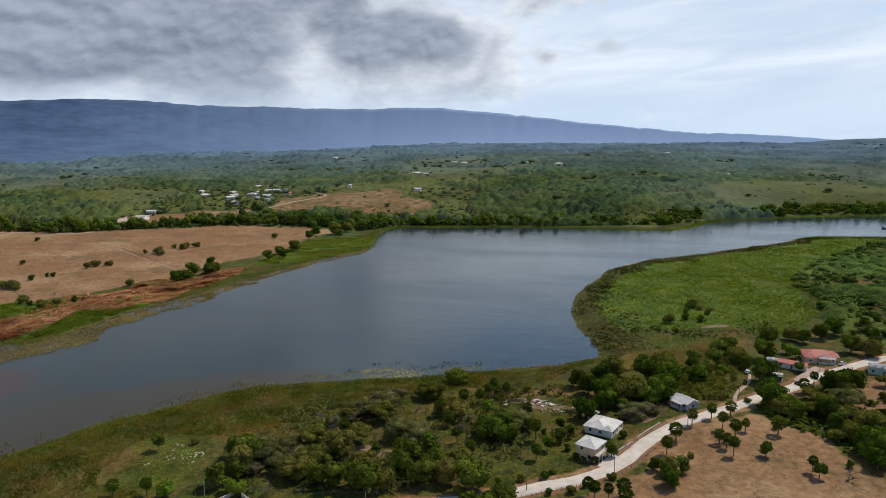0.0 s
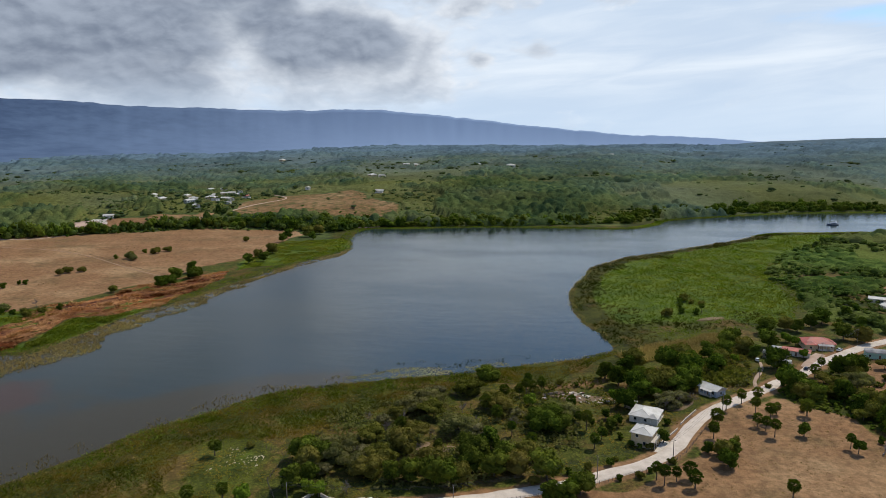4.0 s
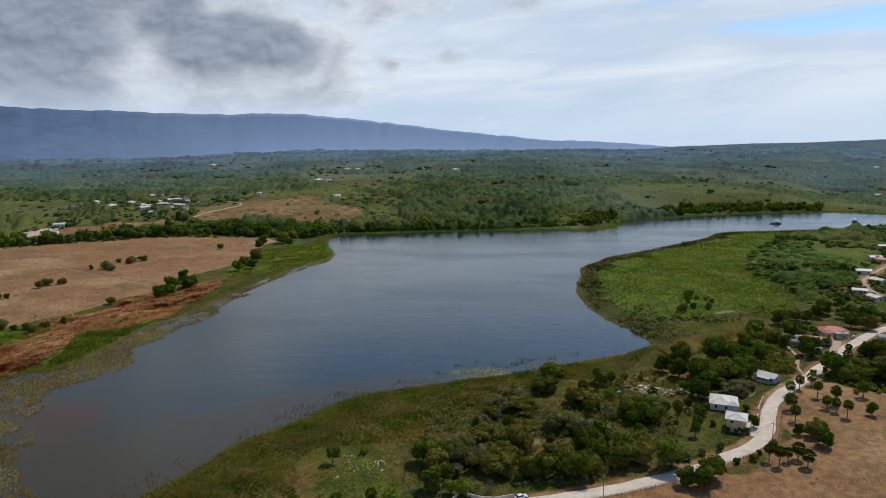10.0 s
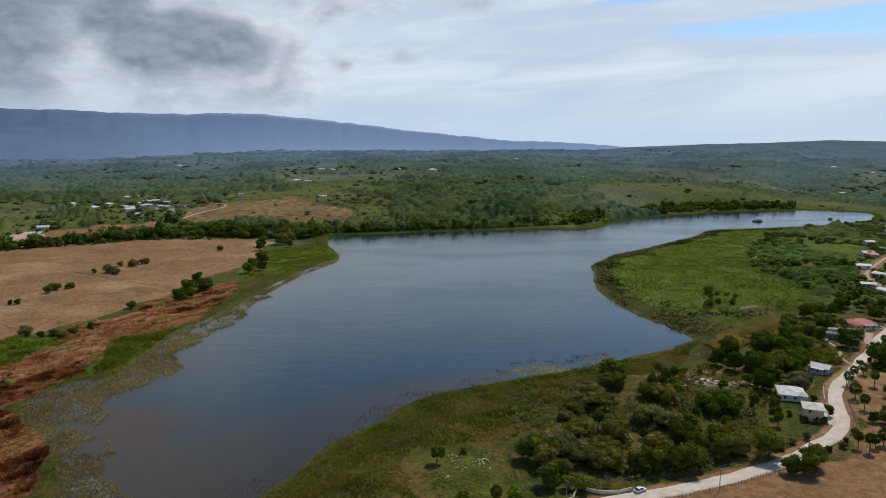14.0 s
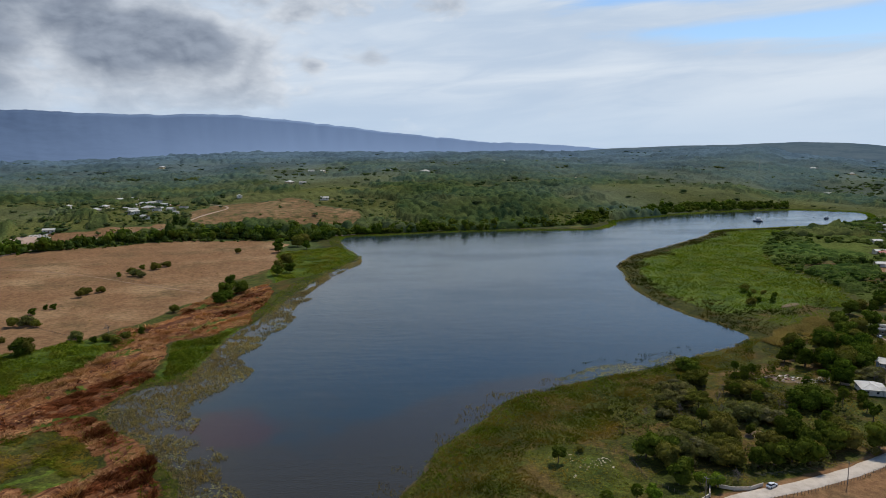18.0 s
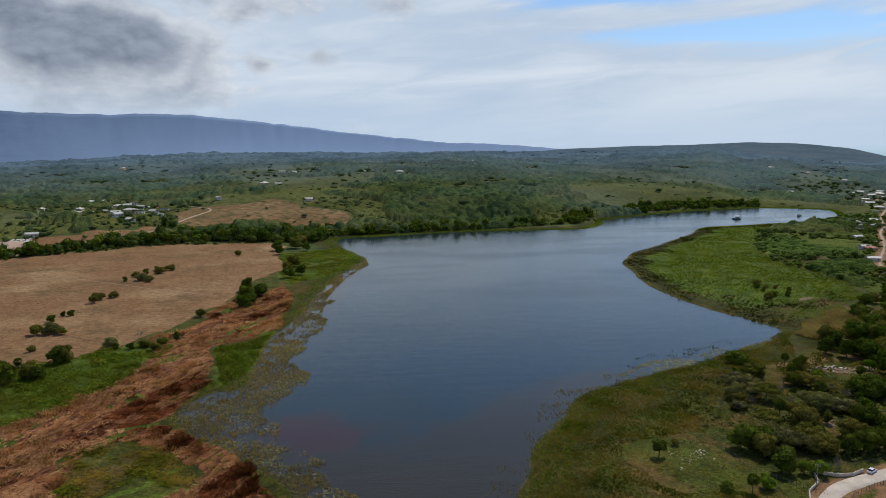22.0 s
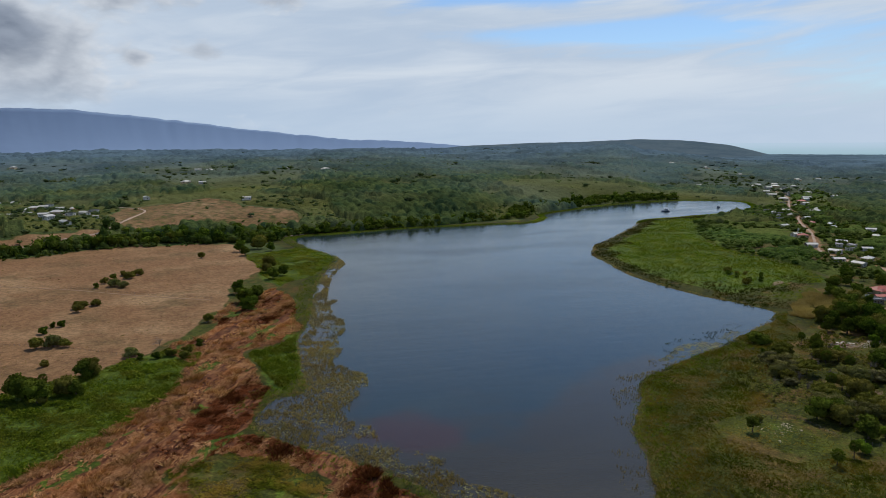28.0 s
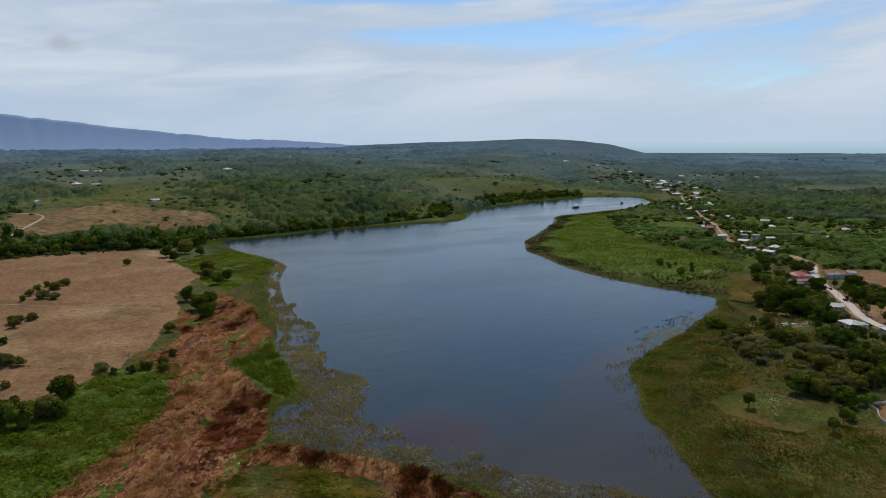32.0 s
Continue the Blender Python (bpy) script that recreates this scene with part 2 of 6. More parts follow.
M_TWIG = leafy("grey_twigs", (0.105, 0.092, 0.046), (0.235, 0.205, 0.112), (0.17, 0.155, 0.070), 0.4, 0.06, (1, 1, 0.9), 0.6)
M_BARE = plain("bare_twigs", (0.20, 0.165, 0.14), (0.12, 0.09, 0.075), 2.0)
M_BARK = plain("bark", (0.13, 0.10, 0.075), (0.06, 0.045, 0.035), 3.0)


def ground_material():
    m, n = material("ground_cover")
    p = n.add("ShaderNodeNewGeometry").outputs["Position"]

    def zone(name, lo=0.35, hi=0.65, scale=0.09):
        a = n.add("ShaderNodeAttribute", attribute_name=name).outputs["Fac"]
        wobble = n.math("MULTIPLY", n.math("SUBTRACT", n.noise(p, scale, 6, 0.65), 0.5), 0.75)
        return n.step(n.math("ADD", a, wobble), lo, hi)

    far = n.noise(p, 0.012, 5, 0.6)
    mid = n.noise(p, 0.06, 6, 0.62)
    fine = n.noise(p, 0.5, 6, 0.7)
    grain = n.noise(p, 2.2, 4, 0.7)
    f = n.math("ADD", n.math("MULTIPLY", mid, 0.55), n.math("MULTIPLY", fine, 0.45))
    grass = n.mix(n.step(f, 0.36, 0.62), (0.032, 0.044, 0.009, 1), (0.100, 0.108, 0.024, 1))
    grass = n.mix(n.step(n.noise(p, 0.045, 6, 0.68), 0.46, 0.60), grass, (0.135, 0.090, 0.038, 1))
    soil = n.mix(n.step(f, 0.34, 0.66), (0.272, 0.158, 0.080, 1), (0.186, 0.100, 0.048, 1))
    soil = n.mix(n.step(far, 0.48, 0.68), soil, (0.330, 0.212, 0.114, 1))
    soil = n.mix(n.math("MULTIPLY", n.step(fine, 0.58, 0.72), 0.55), soil, (0.115, 0.085, 0.040, 1))
    soil = n.mix(n.math("MULTIPLY", n.step(n.noise(p, 0.022, 6, 0.7), 0.50, 0.66), 0.7), soil, (0.125, 0.088, 0.040, 1))
    soil = n.mix(n.math("MULTIPLY", n.step(n.noise(p, 0.009, 5, 0.6), 0.44, 0.58), 0.4), soil, (0.215, 0.108, 0.050, 1))
    rows = n.noise(n.stretch(p, 0.10, 0.85, 1, -0.86), 0.9, 5, 0.65)
    rust = n.mix(n.step(rows, 0.36, 0.62), (0.070, 0.022, 0.010, 1), (0.21, 0.088, 0.038, 1))
    rust = n.mix(n.step(n.math("ADD", n.math("MULTIPLY", rows, 0.5), n.math("MULTIPLY", mid, 0.5)), 0.50, 0.62), rust, (0.26, 0.130, 0.058, 1))
    rust = n.mix(n.step(n.noise(p, 0.11, 5, 0.7), 0.55, 0.66), rust, (0.042, 0.013, 0.007, 1))
    lush = n.mix(n.step(f, 0.34, 0.66), (0.040, 0.074, 0.011, 1), (0.140, 0.186, 0.030, 1))
    marsh = n.mix(n.step(f, 0.35, 0.65), (0.020, 0.028, 0.006, 1), (0.086, 0.086, 0.016, 1))
    marsh = n.mix(n.step(n.noise(p, 0.045, 5, 0.65), 0.50, 0.68), marsh, (0.110, 0.068, 0.023, 1))
    wood = n.mix(n.step(f, 0.36, 0.66), (0.050, 0.078, 0.030, 1), (0.108, 0.134, 0.048, 1))
    wood = n.mix(n.step(n.noise(p, 0.011, 5, 0.62), 0.50, 0.62), wood, (0.150, 0.140, 0.058, 1))
    mud = n.mix(fine, (0.055, 0.046, 0.030, 1), (0.11, 0.085, 0.05, 1))
    c = n.mix(zone("wood", 0.4, 0.6, 0.03), grass, wood)
    c = n.mix(zone("marsh"), c, marsh)
    c = n.mix(zone("lush"), c, lush)
    tuft = n.step(n.noise(p, 0.95, 5, 0.75, 0.6), 0.42, 0.66, 0.62, 1.25)
    c = n.mix(1.0, c, n.add("ShaderNodeCombineColor", {0: tuft, 1: tuft, 2: n.math("MULTIPLY", tuft, 0.72)}).outputs[0], "MULTIPLY")
    c = n.mix(n.math("MULTIPLY", zone("dry", 0.38, 0.62), n.step(n.add("ShaderNodeAttribute", attribute_name="lush").outputs["Fac"], 0.8, 0.3)), c, soil)
    c = n.mix(zone("rust", 0.42, 0.58, 0.07), c, rust)
    c = n.mix(zone("bed", 0.4, 0.6, 0.2), c, mud)
    c = n.mix(1.0, c, n.mix(grain, (0.62, 0.60, 0.54, 1), (1.48, 1.44, 1.32, 1)), "MULTIPLY")
    speck = n.step(n.noise(p, 0.30, 6, 0.78), 0.36, 0.64, 0.74, 1.24)
    c = n.mix(1.0, c, n.add("ShaderNodeCombineColor", {0: speck, 1: speck, 2: speck}).outputs[0], "MULTIPLY")
    finish(n, c, 0.95, n.math("ADD", n.math("MULTIPLY", fine, 0.7), n.math("MULTIPLY", grain, 0.3)), 0.6, 0.8, spec=0.1)
    return m


def water_material():
    m, n = material("lake_water")
    p = n.add("ShaderNodeNewGeometry").outputs["Position"]
    stir = n.step(n.noise(p, 0.006, 4, 0.55), 0.40, 0.62)
    c = n.mix(stir, (0.014, 0.028, 0.029, 1), (0.026, 0.036, 0.030, 1))
    shoal = n.add("ShaderNodeAttribute", attribute_name="shoal").outputs["Fac"]
    silt = n.step(n.math("ADD", shoal, n.math("MULTIPLY", n.math("SUBTRACT", n.noise(p, 0.06, 6, 0.65), 0.5), 0.8)), 0.35, 0.75)
    c = n.mix(silt, c, (0.035, 0.028, 0.012, 1))
    red = n.add("ShaderNodeAttribute", attribute_name="red").outputs["Fac"]
    c = n.mix(n.step(n.math("ADD", red, n.math("MULTIPLY", n.math("SUBTRACT", n.noise(p, 0.08, 6, 0.65), 0.5), 0.7)), 0.34, 0.70), c, (0.047, 0.022, 0.011, 1))
    ripple = n.math("ADD", n.noise(n.stretch(p, 0.55, 1.0, 1, 0.5), 1.1, 4, 0.6), n.math("MULTIPLY", n.noise(n.stretch(p, 0.25, 1.0, 1, 0.3), 0.16, 4, 0.55), 1.5))
    calm = n.step(n.noise(n.stretch(p, 0.35, 1, 1, 0.25), 0.014, 5, 0.6), 0.36, 0.66, 0.10, 0.20)
    b = finish(n, c, calm, ripple, 0.22, 0.25, spec=0.5)
    b.inputs["IOR"].default_value = 1.333
    return m


M_GROUND, M_WATER = ground_material(), water_material()


# ------------------------------------------------------------------ mesh helpers
def mesh_np(name, verts, faces, smooth=False):
    """A mesh from arrays of vertices and of equal-sided faces."""
    verts, faces = np.asarray(verts, np.float32), np.asarray(faces, np.int32)
    me = bpy.data.meshes.new(name)
    k = faces.shape[1]
    me.vertices.add(len(verts))
    me.vertices.foreach_set("co", verts.ravel())
    me.loops.add(faces.size)
    me.loops.foreach_set("vertex_index", faces.ravel())
    me.polygons.add(len(faces))
    me.polygons.foreach_set("loop_start", np.arange(0, faces.size, k, dtype=np.int32))
    me.polygons.foreach_set("loop_total", np.full(len(faces), k, np.int32))
    me.polygons.foreach_set("use_smooth", np.full(len(faces), smooth))
    me.update(calc_edges=True)
    return me


def thing(name, at, label, category, group="", rz=0.0, s=1.0):
    e = new(name)
    e.empty_display_size = 0.5
    e.matrix_world = pose(*at, 0, 0, rz) @ Matrix.Scale(s, 4)
    return tagged(e, label, category, group)


def part(name, bm, mat, parent, label=""):
    """Links a bmesh (or a ready mesh) as one mesh object under a thing or a part."""
    if isinstance(bm, bpy.types.Mesh):
        me = bm
    else:
        bmesh.ops.recalc_face_normals(bm, faces=bm.faces)
        me = bpy.data.meshes.new(name)
        bm.to_mesh(me)
        bm.free()
    if not me.materials:
        me.materials.append(mat)
    ob = new(name, me)
    ob.parent = parent
    return tagged(ob, label)


def box(x0, x1, y0, y1, z0, z1, bev=0.0):
    bm = bmesh.new()
    bmesh.ops.create_cube(bm, size=1)
    for v in bm.verts:
        v.co = Vector(((x0 + x1) / 2 + v.co.x * (x1 - x0), (y0 + y1) / 2 + v.co.y * (y1 - y0), (z0 + z1) / 2 + v.co.z * (z1 - z0)))
    if bev:
        bmesh.ops.bevel(bm, geom=list(bm.edges), offset=bev, segments=2, affect="EDGES", profile=0.6)
    return bm


def merge(*bms):
    out = bmesh.new()
    for b in bms:
        me = bpy.data.meshes.new("t")
        b.to_mesh(me)
        out.from_mesh(me)
        b.free()
        bpy.data.meshes.remove(me)
    return out


def tube(points, radii, sides=6):
    """A tapered tube along points."""
    bm = bmesh.new()
    rings = []
    for i, (p, r) in enumerate(zip(points, radii)):
        p = Vector(p)
        a, b = Vector(points[max(i - 1, 0)]), Vector(points[min(i + 1, len(points) - 1)])
        d = (b - a).normalized()
        u = d.orthogonal().normalized() if abs(d.z) < 0.95 else Vector((1, 0, 0))
        v = d.cross(u).normalized()
        rings.append([bm.verts.new(p + r * (math.cos(k * math.tau / sides) * u + math.sin(k * math.tau / sides) * v)) for k in range(sides)])
    for a, b in zip(rings, rings[1:]):
        for k in range(sides):
            bm.faces.new((a[k], a[(k + 1) % sides], b[(k + 1) % sides], b[k]))
    bm.faces.new(rings[0][::-1])
    bm.faces.new(rings[-1])
    return bm


# ------------------------------------------------------------------ the plan
def hash_noise(ix, iy, seed):
    h = np.sin(ix * 127.1 + iy * 311.7 + seed * 74.7) * 43758.5453
    return h - np.floor(h)


def vnoise(x, y, size, seed=0, octaves=3):
    """Smooth value noise between 0 and 1."""
    total, amp, norm = 0.0, 1.0, 0.0
    for o in range(octaves):
        u, v = x / size * 2 ** o, y / size * 2 ** o
        iu, iv = np.floor(u), np.floor(v)
        fu, fv = u - iu, v - iv
        fu, fv = fu * fu * (3 - 2 * fu), fv * fv * (3 - 2 * fv)
        s = seed + o * 7
        a = hash_noise(iu, iv, s) * (1 - fu) + hash_noise(iu + 1, iv, s) * fu
        b = hash_noise(iu, iv + 1, s) * (1 - fu) + hash_noise(iu + 1, iv + 1, s) * fu
        total, norm, amp = total + amp * (a * (1 - fv) + b * fv), norm + amp, amp * 0.5
    return total / norm


def smooth(v, lo, hi):
    t = np.clip((v - lo) / (hi - lo), 0, 1)
    return t * t * (3 - 2 * t)


def rounded(points, closed=True, steps=6):
    """A Catmull-Rom curve through the points."""
    p = np.array(points, float)
    n = len(p)
    out = []
    for i in range(n if closed else n - 1):
        a, b, c, d = (p[(i + k) % n] if closed else p[min(max(i + k, 0), n - 1)] for k in (-1, 0, 1, 2))
        for t in np.arange(steps) / steps:
            out.append(0.5 * (2 * b + (c - a) * t + (2 * a - 5 * b + 4 * c - d) * t * t + (3 * b - a - 3 * c + d) * t ** 3))
    if not closed:
        out.append(p[-1])
    return np.array(out)


def edge_distance(x, y, poly, closed=True):
    """Distance to a polyline and, when closed, signed: positive inside."""
    x, y = np.asarray(x, float), np.asarray(y, float)
    d2 = np.full(x.shape, 1e18)
    inside = np.zeros(x.shape, bool)
    n = len(poly)
    for i in range(n if closed else n - 1):
        (x0, y0), (x1, y1) = poly[i], poly[(i + 1) % n]
        ex, ey = x1 - x0, y1 - y0
        t = np.clip(((x - x0) * ex + (y - y0) * ey) / max(ex * ex + ey * ey, 1e-9), 0, 1)
        d2 = np.minimum(d2, (x - x0 - t * ex) ** 2 + (y - y0 - t * ey) ** 2)
        if closed and y0 != y1:
            cross = ((y0 > y) != (y1 > y)) & (x < (x1 - x0) * (y - y0) / (y1 - y0) + x0)
            inside ^= cross
    d = np.sqrt(d2)
    return np.where(inside, d, -d) if closed else d


BANK_SOUTH = [(-205, 165), (-184, 211), (-166, 232), (-151, 248), (-142, 263), (-119, 281), (-92, 301), (-58, 309), (-4, 318), (36, 328), (62, 334), (82, 346)]
PENINSULA = [(84, 374), (82, 405), (88, 450), (101, 495), (124, 540), (147, 582), (188, 621), (240, 650), (352, 716), (420, 760), (490, 756), (606, 754), (690, 774)]
BANK_NORTH = [(748, 812), (790, 868), (740, 930), (664, 950), (530, 948), (420, 922), (352, 898), (318, 856), (262, 824), (180, 846), (90, 866), (0, 868), (-62, 865)]
BANK_WEST = [(-78, 790), (-76, 735), (-81, 697), (-128, 624), (-166, 545), (-190, 490), (-210, 458), (-226, 408), (-236, 376), (-252, 374), (-266, 352), (-262, 328), (-250, 308), (-238, 280), (-234, 258), (-240, 215), (-240, 168)]
LAKE = rounded(BANK_SOUTH + PENINSULA + BANK_NORTH + BANK_WEST, True, 5)

ROAD = rounded([(-60, -500), (-84, -200), (-94, 0), (-96, 120), (-97, 160), (-91, 177), (-82, 187), (-71, 192), (-57, 193.5), (-40, 193), (-17, 194.5), (0, 197), (18, 201), (31, 206), (45, 211), (57, 218.5), (67, 229), (77, 241), (92, 254), (106, 262.5), (123, 272), (138, 282), (155, 291.5), (173, 305), (190, 314), (212, 326), (240, 337), (262, 350), (284, 373), (303, 419), (341, 462), (452, 533), (560, 612), (640, 662), (740, 735), (930, 856), (1035, 952)], False, 5)
TRACK_WEST = rounded([(-620, 800), (-520, 815), (-437, 805), (-400, 850), (-330, 900), (-270, 930), (-234, 984), (-203, 1056), (-195, 1127), (-240, 1230)], False, 4)
LANE = rounded([(123, 274), (128, 285), (140, 300), (146, 312)], False, 4)
YARD_LANE = rounded([(163, 300), (172, 309), (180, 316), (184, 319)], False, 4)

FIELD_WEST = [(-700, 905), (-521, 868), (-400, 838), (-300, 862), (-240, 872), (-150, 850), (-142, 812), (-152, 700), (-176, 650), (-205, 612), (-222, 545), (-245, 520), (-262, 488), (-285, 468), (-313, 453), (-345, 432), (-420, 430), (-700, 420)]
FIELD_FAR = [(-250, 1000), (-212, 1170), (-90, 1180), (-10, 985), (-36, 925), (-150, 945), (-235, 940)]
FIELD_MID = [(-420, 858), (-330, 898), (-262, 920), (-250, 945), (-330, 935), (-420, 900)]
FIELD_SOUTH = [(-70, -40), (-78, 130), (-84, 172), (-74, 184), (-58, 188), (31, 199), (60, 210), (81, 236), (103, 253), (125, 266), (133, 250), (137, 235), (140, 217), (145, 195), (150, 130), (150, -40)]
FIELD_EAST = [(150, 268), (180, 292), (209, 310), (240, 322), (270, 300), (230, 240), (176, 240)]
BURNT = [(-178, 600), (-172, 545), (-200, 496), (-207, 466), (-236, 446), (-246, 400), (-244, 383), (-262, 366), (-267, 345), (-256, 319), (-244, 298), (-236, 275), (-236, 240), (-262, 222), (-330, 290), (-362, 330), (-338, 351), (-304, 386), (-282, 424), (-269, 466), (-242, 503), (-214, 560)]
LUSH = [
    [(-395, 400), (-344, 440), (-315, 450), (-284, 464), (-258, 470), (-262, 455), (-282, 427), (-299, 384), (-336, 346), (-380, 330), (-420, 360)],
    [(-300, 320), (-282, 330), (-268, 312), (-262, 292), (-276, 270), (-305, 290)],
    [(-212, 470), (-200, 470), (-205, 452), (-222, 400), (-240, 378), (-244, 392), (-236, 430)],
    [(-150, 760), (-84, 790), (-82, 705), (-130, 632), (-170, 600), (-165, 690)],
    [(150, 520), (205, 600), (275, 640), (400, 715), (520, 735), (420, 690), (345, 630), (270, 520), (235, 420), (205, 372), (175, 380), (172, 440), (150, 480)],
    [(-108, 246), (-88, 240), (-76, 226), (-92, 206), (-118, 214)],
]
PASTURE = [(0, 300), (30, 303), (62, 300), (84, 304), (70, 284), (24, 284)]
REDDISH = [(-216, 330), (-200, 319), (-192, 306), (-203, 296), (-228, 300), (-233, 318)]

# the villages: place and house model
VILLAGE = [(329, 439, 0), (419, 388, 0), (543, 559, 0), (627, 683, 2), (701, 668, 3), (741, 703, 0), (685, 758, 2), (375, 460, 2), (570, 490, 0), (446, 410, 2), (280, 392, 0), (226, 303, 2), (600, 667, 0), (662, 725, 2), (310, 400, 3), (480, 585, 0), (560, 640, 2), (640, 700, 0), (697, 680, 0), (728, 684, 3), (982, 793, 0), (395, 468, 0), (379, 449, 2), (369, 430, 0), (416, 530, 0), (421, 421, 2), (728, 545, 0), (541, 585, 1), (509, 540, 0), (350, 475, 0), (455, 548, 2), (590, 620, 0), (615, 655, 3), (680, 705, 0), (770, 742, 0), (800, 785, 2), (520, 500, 0), (470, 470, 3)]
VILLAGE_EAST = [(1041, 940, 0), (1119, 1000, 3), (1141, 1057, 0), (1345, 1082, 3), (1331, 1238, 0), (1390, 1390, 3), (1404, 1525, 0), (1430, 1079, 0), (1437, 917, 3), (1470, 930, 0), (1010, 1122, 0), (1090, 960, 2), (900, 800, 0), (960, 870, 2), (860, 820, 3), (920, 880, 0), (1000, 900, 0), (1160, 980, 0), (880, 790, 0), (835, 770, 1), (985, 935, 0), (1070, 985, 0), (1015, 862, 3), (1100, 1040, 0), (800, 745, 0), (1180, 1040, 0), (940, 905, 2), (1065, 905, 0)]
VILLAGE_WEST = [(-369, 1356, 0), (-321, 1250, 3), (-289, 1232, 0), (-271, 1196, 0), (-316, 1030, 0), (-364, 1040, 3), (-170, 1233, 0), (-262, 1010, 2), (-396, 920, 0), (-344, 1359, 0), (-300, 1290, 2), (-420, 1180, 0), (-373, 1206, 3), (-313, 996, 0), (-335, 1226, 0), (-287, 1039, 2), (-270, 1179, 1), (-309, 1262, 0), (-297, 969, 0), (-270, 1060, 0), (-300, 1070, 3), (-330, 1090, 0), (-255, 1110, 2), (-350, 1140, 0), (-290, 1120, 0)]
WOOD_HOUSES = [(53, 1763, 3), (84, 1690, 0), (30, 1780, 0), (207, 1661, 0), (650, 1992, 0), (814, 2198, 3), (-43, 1131, 0), (-36, 1447, 0), (-57, 1495, 3), (-343, 2194, 3), (-433, 2400, 3)]


def height(x, y, lake_d=None):
    """The land's height over the lake."""
    x, y = np.asarray(x, float), np.asarray(y, float)
    d = -edge_distance(x, y, LAKE) if lake_d is None else lake_d
    land = np.clip(d, 0, None)
    h = 0.15 + 1.1 * (1 - np.exp(-land / 30)) + 0.012 * np.clip(land, 0, 300)
    n = y - 862 - np.clip(x - 640, 0, None) * 0.95 + np.clip(-x - 40, 0, 260) * 0.12
    side = smooth(n, 10, 170)
    west = smooth(-x, 60, 300)
    h = h + side * (20 - 6 * west) * smooth(land, 5, 130) + (30 - 16 * smooth(-x, 100, 900)) * smooth(n, 120, 1500)
    h = h + side * (vnoise(x, y, 330, 3, 3) - 0.45) * 32 * smooth(land, 20, 400)
    far = np.hypot(x, y)
    h = h + 18 * smooth(far, 1500, 4300) * (1 - smooth(n, 0, 500)) + (vnoise(x, y, 60, 9, 2) - 0.5) * 0.9 * smooth(land, 8, 60)
    # the ridge that ends in the headland
    u = (x - 1300) * 0.62 + (y - 1500) * 0.78
    v = (x - 1300) * 0.78 - (y - 1500) * 0.62
    h = h + 46 * np.exp(-(v / 330) ** 2) * smooth(u, -500, 300) * (0.7 + 0.6 * vnoise(x, y, 420, 5, 3))
    near = (x < -150) & (y < 620) & (y > 200) & (d > 0)
    if near.any():
        bx, by = x[near], y[near]
        u, v = (bx * 0.656 + by * 0.755) / 4, -bx * 0.755 + by * 0.656
        h[near] += np.clip(edge_distance(bx, by, BURNT) / 8, 0, 1) * ((vnoise(u, v, 8, 28, 2) - 0.45) * 2.4 + (vnoise(bx, by, 13, 29, 2) - 0.5) * 1.4)
        h[near] = np.maximum(h[near], 0.22 + 0.1 * np.minimum(d[near], 3))
    bed = -2.2 * (1 - np.exp(-np.clip(-d, 0, None) / 7))
    return np.where(d >= 0, h, 0.15 + bed * 1.0)


def warp(x, y):
    """Pushes places about a little, so that zones end raggedly."""
    x, y = np.asarray(x, float), np.asarray(y, float)
    return x + (vnoise(x, y, 34, 91, 4) - 0.5) * 26, y + (vnoise(x, y, 34, 92, 4) - 0.5) * 26


def zone_of(x, y, poly, soft=4.0):
    x, y = warp(x, y)
    return np.clip(edge_distance(x, y, poly) / (2 * soft) + 0.5, 0, 1)


def axis(lo, fine_lo, fine_hi, hi, step, grow):
    a = list(np.arange(fine_lo, fine_hi + 0.1, step))
    s = step
    while a[-1] < hi:
        s *= grow
        a.append(a[-1] + s)
    s = step
    left = []
    p = fine_lo
    while p > lo:
        s *= grow
        p -= s
        left.append(p)
    return np.array(left[::-1] + a)


gx = axis(-3600, -400, 260, 4300, 2.2, 1.035)
gy = axis(-1500, 170, 480, 4700, 2.2, 1.028)
X, Y = np.meshgrid(gx, gy)
nx, ny = len(gx), len(gy)
lake_d = -edge_distance(X, Y, LAKE)
shore_wobble = (vnoise(X, Y, 14, 21, 3) - 0.5) * 5.0 * (np.abs(lake_d) < 40)
Z = height(X, Y, lake_d + shore_wobble)
idx = np.arange(nx * ny).reshape(ny, nx)
quads = np.stack([idx[:-1, :-1], idx[:-1, 1:], idx[1:, 1:], idx[1:, :-1]], -1).reshape(-1, 4)
me = mesh_np("ground", np.stack([X, Y, Z], -1).reshape(-1, 3), quads, True)
ground = tagged(new("ground", me), "rolling land of dry pasture, green marsh, reed litter and scrub round a lake", "ground", kind="structure")
me.materials.append(M_GROUND)
n_line = Y - 862 - np.clip(X - 640, 0, None) * 0.95
dry = np.maximum.reduce([zone_of(X, Y, p) for p in (FIELD_WEST, FIELD_SOUTH, FIELD_EAST)] + [0.52 * zone_of(X, Y, FIELD_FAR), 0.8 * zone_of(X, Y, FIELD_MID), 0.5 * zone_of(X, Y, PASTURE)])
rust = zone_of(X, Y, BURNT)
lush = np.maximum.reduce([zone_of(X, Y, p) for p in (LUSH[0], LUSH[2], LUSH[3], LUSH[4])] + [0.42 * zone_of(X, Y, LUSH[5])])
verge = edge_distance(X, Y, ROAD, False)
